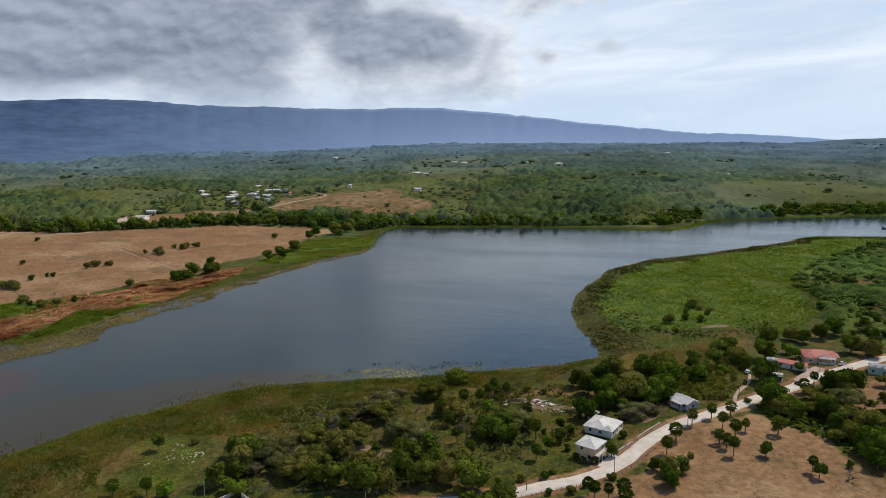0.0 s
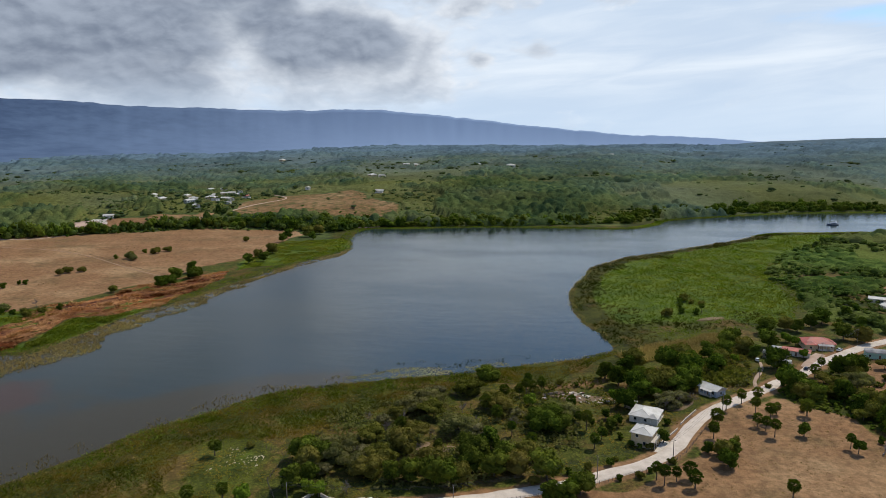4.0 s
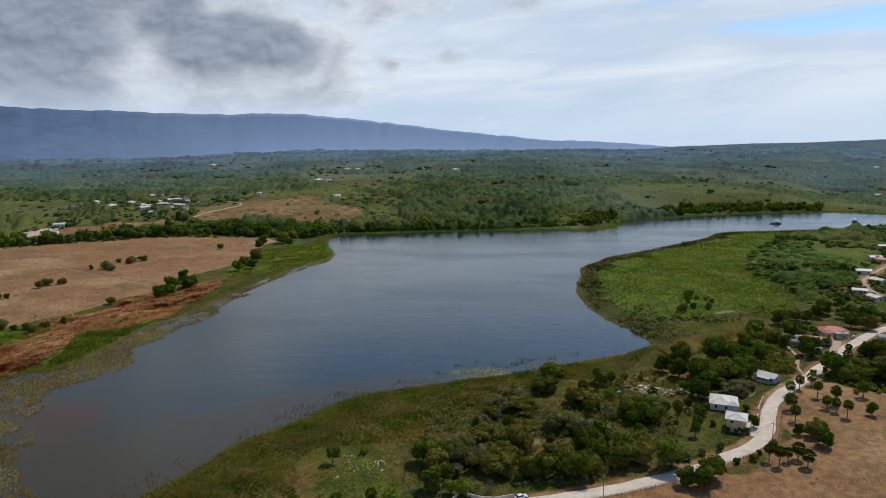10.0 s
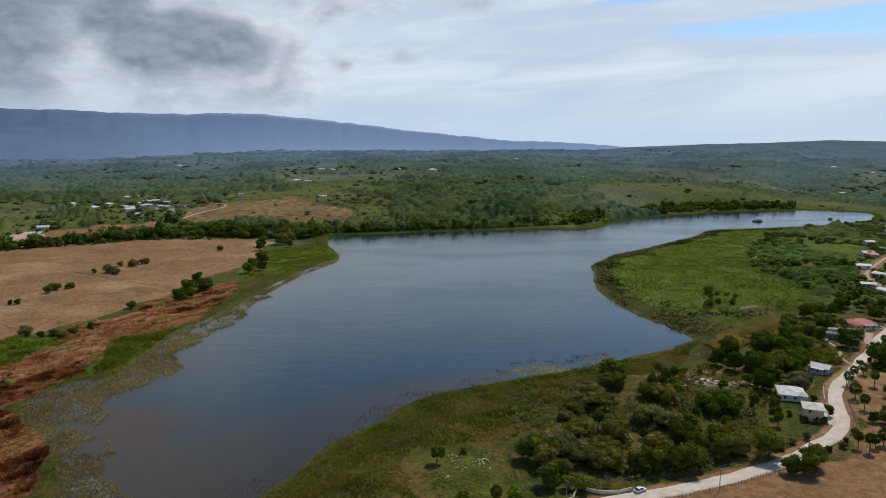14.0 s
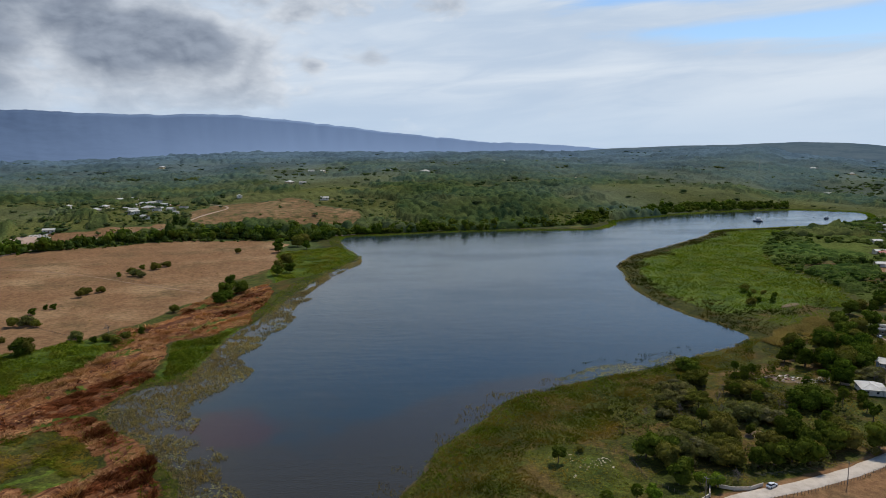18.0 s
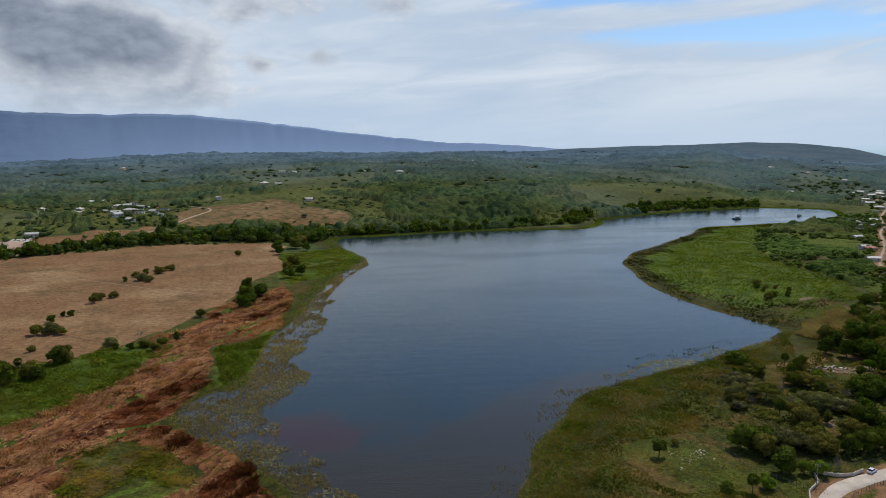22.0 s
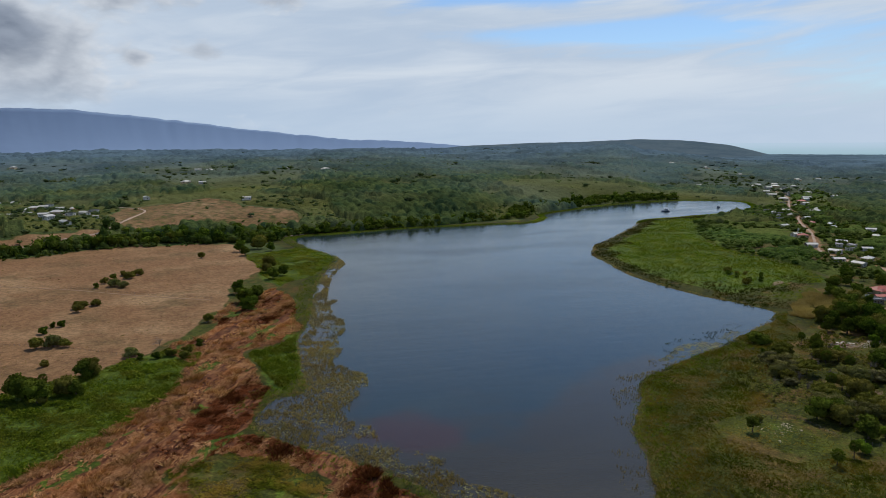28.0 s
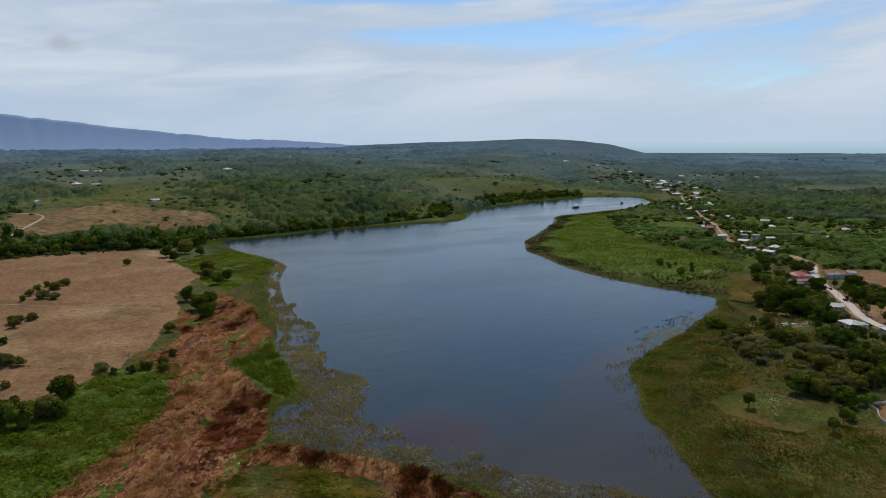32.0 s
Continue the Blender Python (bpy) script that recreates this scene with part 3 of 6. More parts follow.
dry = np.maximum(dry, 0.72 * np.clip(1.6 - verge / 6, 0, 1))
marsh = np.clip(1 - lake_d / 55, 0, 1) * (lake_d > -5)
wood = np.maximum(smooth(n_line, -10, 60), smooth(np.hypot(X, Y), 600, 900)) * (1 - smooth(dry, 0.2, 0.6))
BX, BY = warp(X, Y)
furrow = vnoise((BX * 0.656 + BY * 0.755) / 5, -BX * 0.755 + BY * 0.656, 6, 27, 4)
lush = np.maximum(lush, 0.85 * smooth(lake_d, 10, 22) * (1 - smooth(lake_d, 90, 120)) * smooth(X, 90, 110) * smooth(Y, 380, 400) * (Y < 760) * (X < 560))
lush = np.maximum(lush, rust * smooth(furrow, 0.58, 0.74))
rust = rust * (1 - smooth(furrow, 0.58, 0.74))
rust = rust * (1 - 0.9 * np.maximum(zone_of(X, Y, LUSH[1]), zone_of(X, Y, LUSH[2])))
for name, value in dict(dry=dry, rust=rust, lush=lush, marsh=marsh, wood=wood, bed=(lake_d < -0.5) * 1.0).items():
    a = me.attributes.new(name, "FLOAT", "POINT")
    a.data.foreach_set("value", np.asarray(value, np.float32).ravel())


def ground_at(x, y):
    return float(height(np.array([x]), np.array([y]))[0])


# the lake: one flat sheet, reaching under the banks
wx, wy = np.arange(-290, 830, 6.0), np.arange(120, 980, 6.0)
WX, WY = np.meshgrid(wx, wy)
wd = edge_distance(WX, WY, LAKE)
widx = np.arange(WX.size).reshape(WX.shape)
wq = np.stack([widx[:-1, :-1], widx[:-1, 1:], widx[1:, 1:], widx[1:, :-1]], -1).reshape(-1, 4)
wq = wq[(wd.ravel()[wq] > -14).any(1)]
used = np.unique(wq)
back_to = np.full(WX.size, -1)
back_to[used] = np.arange(len(used))
wv = np.stack([WX.ravel(), WY.ravel(), np.zeros(WX.size)], -1)[used]
me = mesh_np("water", wv, back_to[wq], True)
me.materials.append(M_WATER)
lake = tagged(new("water", me), "calm grey-blue lake with wind ripples and brown shallows", "lake", kind="structure")
west_end = np.clip((400 - WY) / 170, 0, 1) * np.clip((-50 - WX) / 120, 0, 1)
shoal = np.clip(0.95 * np.maximum((1 - wd / 40), 0) * (WX < -60) * (WY < 640) + 0.95 * west_end, 0, 1)
for name, value in dict(shoal=shoal, red=zone_of(WX, WY, REDDISH, 16)).items():
    a = me.attributes.new(name, "FLOAT", "POINT")
    a.data.foreach_set("value", np.asarray(value.ravel()[used], np.float32))


# ------------------------------------------------------------------ mountains, ridge and sea: the far backdrop
def foot_of(az):
    """How far off the mountains begin, by bearing."""
    return np.interp(az, [-40, -30, -17, 0, 20], [2350, 2500, 3300, 4050, 4300])


def ridge(name, eye, crest, reach, foot, foot_z, mat, label, seed, rough=1.0):
    """A range seen from far off: crest gives its bearing and rise in degrees, clockwise from the y axis."""
    az = np.linspace(crest[0][0], crest[-1][0], 420)
    el = np.interp(az, [c[0] for c in crest], [c[1] for c in crest])
    el = np.convolve(np.pad(el, 6, "edge"), np.ones(13) / 13, "valid")
    rows = []
    for k, f in enumerate(np.linspace(0, 1, 26)):
        r = foot(az) + (reach - foot(az)) * f if callable(foot) else foot + (reach - foot) * f
        top = eye[2] + reach * np.tan(np.radians(el)) + (vnoise(az * 40, az * 0 + 3, 30, seed, 4) - 0.5) * 14 * rough
        rise = f ** (2.2 if callable(foot) else 1.25)
        a = np.radians(az)
        near = foot(az) if callable(foot) else az * 0 + foot
        foot_here = np.minimum(height(eye[0] + near * np.sin(a), eye[1] + near * np.cos(a)) - 3 if callable(foot) else foot_z, top - 12)
        gully = (vnoise(az * 60 + 18 * f, az * 0 + f * 30, 34, seed + 2, 4) - 0.5) * 4 * rough * math.sin(math.pi * min(f, 1)) * np.clip((top - foot_z) / 300, 0.05, 1)
        z = foot_here + (top - foot_here) * rise + gully
        a = np.radians(az)
        rows.append(np.stack([eye[0] + r * np.sin(a), eye[1] + r * np.cos(a), z], -1))
    last = rows[-1].copy()
    last[:, 2] -= 60
    rows.append(last * (1, 1, 1) + np.stack([np.sin(np.radians(az)), np.cos(np.radians(az)), az * 0], -1) * 60)
    V = np.array(rows)
    k, m = V.shape[:2]
    i = np.arange(k * m).reshape(k, m)
    me = mesh_np(name, V.reshape(-1, 3), np.stack([i[:-1, :-1], i[:-1, 1:], i[1:, 1:], i[1:, :-1]], -1).reshape(-1, 4), True)
    me.materials.append(mat)
    return tagged(new(name, me), label, "mountains", kind="structure")


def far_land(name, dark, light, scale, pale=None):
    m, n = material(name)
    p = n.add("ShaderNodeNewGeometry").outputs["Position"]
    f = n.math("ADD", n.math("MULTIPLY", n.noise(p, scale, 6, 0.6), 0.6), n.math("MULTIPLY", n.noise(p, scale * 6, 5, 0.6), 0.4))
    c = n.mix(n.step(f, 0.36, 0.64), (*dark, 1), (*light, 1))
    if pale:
        # haze and cloud shade put into the colour: paler towards larger x
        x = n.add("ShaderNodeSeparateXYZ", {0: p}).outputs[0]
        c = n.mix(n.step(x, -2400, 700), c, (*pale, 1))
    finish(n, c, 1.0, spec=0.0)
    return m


# the mountains' blue haze is part of their base colour
M_MOUNT = far_land("hazed_mountain", (0.044, 0.070, 0.122), (0.084, 0.122, 0.190), 0.0016, (0.230, 0.308, 0.430))
# the headland's haze is put into this blue-grey colour
M_RIDGE = far_land("hazed_ridge", (0.082, 0.118, 0.138), (0.118, 0.152, 0.162), 0.006)
ridge("backdrop_mountains", (-60, 0, 115), [(-62, 2.4), (-40, 2.7), (-32, 2.75), (-27, 2.95), (-22, 2.9), (-19.6, 2.6), (-13, 2.45), (-7, 2.3), (0, 2.4), (6, 1.8), (11.5, 1.15), (20, 0.2), (26, -0.05), (31, -0.5), (36, -0.75)], 4780, foot_of, 20, M_MOUNT, "long mountain range painted in hazy blue, falling gently towards the sea", 11)
ridge("backdrop_ridge", (-280, 60, 115), [(24, -1.4), (30, -0.7), (33, -0.42), (39, -0.2), (43, -0.12), (47.2, 0.05), (50, -0.02), (52, -0.2), (54, -0.45), (56.3, -1.05), (57.6, -1.32)], 4600, 3500, 4, M_RIDGE, "low wooded headland ridge painted in haze colours", 17, 0.25)

m, n = material("glowing_sea")
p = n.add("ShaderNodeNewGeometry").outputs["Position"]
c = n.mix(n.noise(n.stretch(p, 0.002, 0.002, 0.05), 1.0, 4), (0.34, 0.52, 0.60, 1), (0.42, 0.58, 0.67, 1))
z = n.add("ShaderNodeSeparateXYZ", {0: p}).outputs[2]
# the sea sheet glows by itself; haze is painted in towards its top
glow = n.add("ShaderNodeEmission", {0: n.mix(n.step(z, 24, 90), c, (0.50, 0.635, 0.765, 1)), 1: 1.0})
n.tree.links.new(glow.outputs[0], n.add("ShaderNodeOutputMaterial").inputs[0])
a = np.radians(np.linspace(45, 130, 120))
V = np.array([[(-330 + r * np.sin(t), 90 + r * np.cos(t), z) for t in a] for r, z in ((4300, 12), (4640, 26), (4700, 60), (4730, 92))]).reshape(-1, 3)
i = np.arange(len(V)).reshape(4, 120)
me = mesh_np("backdrop_sea", V, np.stack([i[:-1, :-1], i[:-1, 1:], i[1:, 1:], i[1:, :-1]], -1).reshape(-1, 4), True)
me.materials.append(m)
tagged(new("backdrop_sea", me), "glowing pale blue sea beyond the coast, fading upwards into painted haze", "sea", kind="structure")

# ------------------------------------------------------------------ roads
M_ROAD = plain("pale_gravel", (0.64, 0.54, 0.43), (0.46, 0.37, 0.28), 0.5, 0.95)
M_PATH = plain("cattle_path", (0.36, 0.235, 0.140), (0.27, 0.165, 0.090), 0.4, 0.95)
M_TRACK = plain("dirt_track", (0.46, 0.33, 0.24), (0.32, 0.21, 0.14), 0.4, 0.95)


def road_strip(name, line, wide, mat, label, lift=0.16, wander=0.5):
    """A road laid on the land: a cambered strip with ragged edges."""
    p = np.array(line)
    seg = np.hypot(*np.diff(p, axis=0).T)
    s = np.r_[0, np.cumsum(seg)]
    u = np.arange(0, s[-1], 1.8)
    c = np.stack([np.interp(u, s, p[:, 0]), np.interp(u, s, p[:, 1])], -1)
    t = np.gradient(c, axis=0)
    t /= np.linalg.norm(t, axis=1)[:, None]
    nrm = np.stack([-t[:, 1], t[:, 0]], -1)
    rows = []
    for k, f in enumerate((-1.12, -1.0, -0.5, 0.0, 0.5, 1.0, 1.12)):
        rag = (vnoise(u, u * 0 + (0 if f < 0 else 40), 7, 31, 3) - 0.5) * 2 * wander * (abs(f) > 0.9)
        q = c + nrm * (wide / 2 * f + np.sign(f) * rag)[:, None]
        z = height(q[:, 0], q[:, 1]) + (lift + 0.08 * (1 - abs(f)) if abs(f) < 1.05 else -0.25)
        rows.append(np.c_[q, z])
    V = np.stack(rows, 1)
    i = np.arange(V.shape[0] * 7).reshape(-1, 7)
    me = mesh_np(name, V.reshape(-1, 3), np.stack([i[:-1, :-1], i[1:, :-1], i[1:, 1:], i[:-1, 1:]], -1).reshape(-1, 4), True)
    me.materials.append(mat)
    return tagged(new(name, me), label, "road", kind="structure")


bend = int(np.argmin(np.hypot(ROAD[:, 0] - 262, ROAD[:, 1] - 350)))
road_strip("road_1", ROAD[:bend + 1], 5.6, M_ROAD, "winding pale gravel road with ragged verges")
road_strip("road_6", ROAD[bend:], 2.8, M_TRACK, "village road running between houses and trees", 0.16, 0.9)
road_strip("road_2", TRACK_WEST, 2.8, M_TRACK, "pale dirt track past the far village", 0.3)
road_strip("road_3", LANE, 1.6, M_TRACK, "short gravel lane to a parked car")
road_strip("road_5", rounded([(-440, 745), (-380, 720), (-330, 684), (-282, 632), (-249, 598), (-229, 580)], False, 4), 1.3, M_PATH, "narrow cattle path worn along a fence", 0.1)
road_strip("road_4", YARD_LANE, 5.0, M_TRACK, "bare dirt yard entrance")

# ------------------------------------------------------------------ plants: templates
rng = np.random.default_rng(7)


def ico(sub):
    bm = bmesh.new()
    bmesh.ops.create_icosphere(bm, subdivisions=sub, radius=1)
    v, f = np.array([x.co[:] for x in bm.verts]), np.array([[y.index for y in x.verts] for x in bm.faces])
    bm.free()
    return v, f


ICO = {1: ico(1), 2: ico(2)}


def join(pieces):
    vs, fs, o = [], [], 0
    for v, f in pieces:
        vs.append(v)
        fs.append(f + o)
        o += len(v)
    return np.concatenate(vs), np.concatenate(fs)


def cards(r, at, out, size):
    """Leaf sprays: small four-sided leaves at the points, facing roughly outwards."""
    n = len(at)
    d = out + r.normal(0, 0.55, (n, 3))
    d /= np.linalg.norm(d, axis=1)[:, None]
    u = np.cross(d, r.normal(0, 1, (n, 3)))
    u /= np.linalg.norm(u, axis=1)[:, None]
    v = np.cross(d, u)
    a = (size * r.uniform(0.6, 1.4, n))[:, None]
    b = a * r.uniform(0.45, 0.8, n)[:, None]
    V = np.stack([at - u * a, at - v * b + d * 0.12 * a, at + u * a, at + v * b], 1).reshape(-1, 3)
    k = np.arange(n)[:, None] * 4
    return V, np.concatenate([k + (0, 1, 2), k + (0, 2, 3)])


def lobe(r, c, rad, sub, n, size, flat=0.8):
    v, f = ICO[sub]
    core = v * rad * 0.80 * (1, 1, flat) * (1 + r.uniform(-0.22, 0.18, (len(v), 1))) + c
    d = r.normal(0, 1, (n, 3))
    d[:, 2] = np.abs(d[:, 2]) * 1.1 - 0.35
    d /= np.linalg.norm(d, axis=1)[:, None]
    at = d * rad * (1, 1, flat) * r.uniform(0.74, 1.14, (n, 1)) + c
    return [(core, f), cards(r, at, d, size)] if n else [(core, f)]


def crown(r, R, z0, z1, n, per, size, sub=2, flat=0.8, lobe_r=0.45):
    """A crown of many leafy lobes with gaps between them."""
    out = []
    for k in range(n):
        a, q = r.uniform(0, math.tau), math.sqrt(r.uniform(0, 1)) * (1 - lobe_r) * R
        h = r.uniform(0, 1)
        top = 1 - 0.55 * (q / R) ** 2
        c = np.array([q * math.cos(a), q * math.sin(a), z0 + (z1 - z0) * (0.15 + 0.7 * h) * top])
        out += lobe(r, c, R * lobe_r * r.uniform(0.7, 1.2), sub, per, size, flat)
    return join(out)


def trunk_mesh(r, h, rad, lean=0.1, limbs=4, spread=2.0, sides=6):
    x, y = r.uniform(-lean, lean, 2) * h
    pts = [(0, 0, -0.6), (x * 0.2, y * 0.2, h * 0.35), (x, y, h * 0.7), (x * 1.2, y * 1.2, h)]
    bms = [tube(pts, [rad * 1.25, rad, rad * 0.75, rad * 0.4], sides)]
    for k in range(limbs):
        a = math.tau * k / max(limbs, 1) + r.uniform(0, 1)
        s = pts[2]
        e = (s[0] + spread * math.cos(a), s[1] + spread * math.sin(a), h * r.uniform(0.85, 1.15))
        m = ((s[0] + e[0]) / 2, (s[1] + e[1]) / 2, (s[2] + e[2]) / 2 + 0.25)
        bms.append(tube([s, m, e], [rad * 0.5, rad * 0.35, rad * 0.15], 5))
    return merge(*bms)


def palm_head(r, z, n=30, stalk=1.0, blade=0.95):
    """Fan leaves on stalks, standing up in the middle and drooping at the rim."""
    vs, fs, o = [], [], 0
    for k in range(n):
        a = k * 2.39996 + r.uniform(-0.2, 0.2)
        e = radians(78) - radians(150) * (k + 0.5) / n + r.uniform(-0.12, 0.12)
        d = np.array([math.cos(a) * math.cos(e), math.sin(a) * math.cos(e), math.sin(e)])
        side = np.array([-math.sin(a), math.cos(a), 0.0])
        up_ = np.cross(d, side)
        root, tip = np.array([0, 0, z]), np.array([0, 0, z]) + d * stalk * r.uniform(0.8, 1.15)
        vs += [root - side * 0.03, root + side * 0.03, tip]
        fs.append((o, o + 1, o + 2))
        o += 3
        for j in range(7):
            g = radians(-78 + 26 * j)
            w0, w1 = g - 0.2, g + 0.2
            ray = [tip, tip + blade * 0.6 * (d * math.cos(w0) + side * math.sin(w0)) + up_ * 0.10, tip + blade * (d * math.cos(g) + side * math.sin(g)) - np.array([0, 0, 0.30 * blade]), tip + blade * 0.6 * (d * math.cos(w1) + side * math.sin(w1)) + up_ * 0.10]
            vs += ray
            fs += [(o, o + 1, o + 2), (o, o + 2, o + 3)]
            o += 4
    return np.array(vs), np.array(fs)


def branchy(r, h, rad, depth=4):
    bms = []

    def grow(p, d, ln, w, k):
        q = p + d * ln
        mid_ = (p + q) / 2 + Vector(r.normal(0, 0.05, 3)) * ln
        bms.append(tube([p, mid_, q], [w, w * 0.8, w * 0.6], 5 if k > 2 else 3))
        if k:
            for _ in range(4 if k > 1 else 5):
                e = (d + Vector(r.normal(0, 0.55, 3)) + Vector((0, 0, 0.12))).normalized()
                grow(q if r.uniform() < 0.6 else mid_, e, ln * r.uniform(0.55, 0.85), w * 0.55, k - 1)

    grow(Vector((0, 0, -0.5)), Vector((0.05, 0.02, 1)), h * 0.36, rad, depth)
    return merge(*bms)


KINDS = {}


def kind(name, variants, label, category):
    KINDS[name] = dict(variants=variants, label=label, category=category, first={}, count=0)


def leaf_tree(seed, R, H, n, per, size, mat, clear=0.3, flat=0.8, limbs=4, lobe_r=0.45):
    def build(root):
        r = np.random.default_rng(seed)
        part("trunk", trunk_mesh(r, H * 0.62, 0.035 * H, 0.08, limbs, R * 0.5), M_BARK, root)
        part("crown", mesh_np("crown", *crown(r, R, H * clear, H, n, per, size, 2, flat, lobe_r)), mat, root)
    return build


def palm_tree(seed, H, n=30, s=1.0):
    def build(root):
        r = np.random.default_rng(seed)
        x, y = r.uniform(-0.25, 0.25, 2)
        part("trunk", tube([(0, 0, -0.5), (x * 0.3, y * 0.3, H * 0.4), (0, 0, H)], [0.24, 0.17, 0.15], 7), M_BARK, root)
        part("crown", mesh_np("crown", *palm_head(r, H, n, 1.05 * s, 1.15 * s)), M_PALM, root)
    return build


def bare_tree(seed, H):
    def build(root):
        r = np.random.default_rng(seed)
        part("trunk", branchy(r, H, 0.03 * H), M_BARE, root, "grey leafless branches")
    return build


def shrub(seed, R, H, mat, n=6, per=60, size=0.28):
    def build(root):
        r = np.random.default_rng(seed)
        part("trunk", trunk_mesh(r, H * 0.5, 0.09, 0.1, 3, R * 0.4, 5), M_BARK, root)
        part("crown", mesh_np("crown", *crown(r, R, 0.0, H, n, per, size, 1, 0.85, 0.5)), mat, root)
    return build


kind("broadleaf_tree", [leaf_tree(1, 4.6, 8.0, 13, 95, 0.42, M_LEAF, 0.12), leaf_tree(2, 5.2, 7.4, 15, 95, 0.42, M_LEAF, 0.1), leaf_tree(3, 4.0, 7.0, 12, 95, 0.40, M_LEAF, 0.12), leaf_tree(12, 4.8, 7.0, 14, 90, 0.40, M_LEAF_OLIVE, 0.12)], "dark green broadleaf tree with a dense lumpy crown", "tree")
kind("mango_tree", [leaf_tree(4, 2.6, 5.4, 10, 85, 0.34, M_LEAF, 0.2), leaf_tree(5, 2.3, 5.0, 9, 85, 0.32, M_LEAF, 0.35)], "compact round dark green fruit tree on bare ground", "tree")
kind("pasture_tree", [leaf_tree(14, 3.9, 5.2, 15, 95, 0.36, M_LEAF_OLIVE, 0.05), leaf_tree(15, 4.4, 4.6, 16, 95, 0.34, M_SCRUB, 0.05, 0.65), leaf_tree(16, 4.6, 4.8, 16, 90, 0.34, M_LEAF_OLIVE, 0.04, 0.65)], "dense round tree, leafy to the ground, on dry pasture", "tree")
kind("bright_tree", [leaf_tree(6, 3.3, 5.6, 12, 95, 0.36, M_LEAF_BRIGHT, 0.25), leaf_tree(7, 2.9, 5.0, 10, 90, 0.34, M_LEAF_BRIGHT, 0.25)], "fresh bright green leafy tree", "tree")
kind("acacia_tree", [leaf_tree(8, 5.8, 5.6, 17, 80, 0.32, M_LEAF_OLIVE, 0.55, 0.5, 4, 0.33), leaf_tree(9, 5.0, 5.0, 15, 80, 0.30, M_LEAF_OLIVE, 0.55, 0.5, 4, 0.34)], "low spreading thorn tree with a flat feathery crown", "tree")
kind("rain_tree", [leaf_tree(17, 10.5, 9.5, 46, 120, 0.42, M_LEAF, 0.08, 0.62, 4, 0.27)], "huge dark green spreading tree with a wide domed crown", "tree")
kind("thorn_dome", [leaf_tree(18, 6.0, 5.6, 30, 95, 0.30, M_SCRUB, 0.06, 0.6, 4, 0.3), leaf_tree(19, 5.0, 5.0, 26, 95, 0.28, M_LEAF_OLIVE, 0.06, 0.6, 4, 0.3)], "broad grey-green thorn tree with a fine domed crown", "tree")
kind("twiggy_dome", [leaf_tree(23, 5.4, 4.6, 26, 110, 0.24, M_TWIG, 0.05, 0.6, 4, 0.3), leaf_tree(24, 4.6, 4.0, 22, 110, 0.22, M_TWIG, 0.05, 0.6, 4, 0.32)], "grey-brown nearly leafless thicket tree with a fine twiggy dome", "tree")
kind("fan_palm", [palm_tree(20, 4.8, 34, 1.1), palm_tree(21, 5.6, 36, 1.1), palm_tree(22, 4.2, 32, 1.2)], "slim fan palm with a round shaggy head", "palm")
kind("bare_tree", [bare_tree(30, 6.5), bare_tree(31, 5.5)], "leafless grey-brown tree with fine twigs", "tree")
kind("bush", [shrub(40, 1.7, 2.2, M_LEAF), shrub(41, 2.0, 2.0, M_LEAF_OLIVE), shrub(42, 1.5, 2.4, M_LEAF), shrub(43, 2.2, 2.4, M_LEAF_OLIVE, 8)], "rounded green bush on open ground", "bush")


def plant(name, x, y, s=None, group="", label=""):
    k = KINDS[name]
    v = k["count"] % len(k["variants"])
    k["count"] += 1
    s = s or rng.uniform(0.8, 1.2)
    m = pose(x, y, ground_at(x, y) - 0.05, 0, 0, rng.uniform(0, 360))
    if v not in k["first"]:
        root = thing(name, (0, 0, 0), k["label"], k["category"])
        root.matrix_world = m
        k["variants"][v](root)
        k["first"][v] = root
        return tagged(root, label, "", group)
    c = copy_thing(k["first"][v], m @ Matrix.Scale(s, 4))
    return tagged(c, label or k["label"], "", group)


def plant_all(name, places, group, s=None):
    for x, y in places:
        plant(name, x, y, (s * rng.uniform(0.82, 1.2)) if s else None, group)


# palms
plant_all("fan_palm", [(107, 259), (107, 248), (116, 262), (115, 246), (108, 239), (101, 236), (102, 232), (102, 226), (126, 243), (79, 228), (45, 200), (56, 199), (51, 198), (46, 196), (55, 193), (82, 183), (123, 213)], "palms on the bare field")
plant_all("fan_palm", [(158, 286), (168, 296), (232, 354), (228, 350), (15, 278), (19, 282), (23, 286), (27, 286), (22, 292), (33, 248), (32, 225), (34, 241), (86, 239), (97, 253), (33, 259), (-107, 203), (-96, 203), (-38, 243), (1, 255), (8, 276), (4, 239), (-2, 265), (9, 227), (162, 408)], "palms by the houses")
plant_all("mango_tree", [(113, 225), (123, 209), (43, 239), (47, 243), (45, 251), (37, 232), (59, 227), (-33, 218), (-25, 231)], "fruit trees by the road")
plant_all("mango_tree", [(-106, 236)], "")
plant_all("pasture_tree", [(-245, 520)], "trees on the west pasture", 1.5)
plant_all("pasture_tree", [(-297, 468)], "trees on the west pasture", 0.8)
plant_all("broadleaf_tree", [(11, 189), (17, 193), (6, 191)], "trees by the road", 1.6)
plant_all("broadleaf_tree", [(136, 263), (139, 257), (137, 272), (149, 245), (151, 238), (151, 227), (152, 223), (146, 215), (172, 278), (171, 285), (182, 290), (152, 257), (160, 240), (162, 228), (166, 220), (158, 214), (156, 250), (140, 266), (160, 206)], "grove between the fields", 1.25)
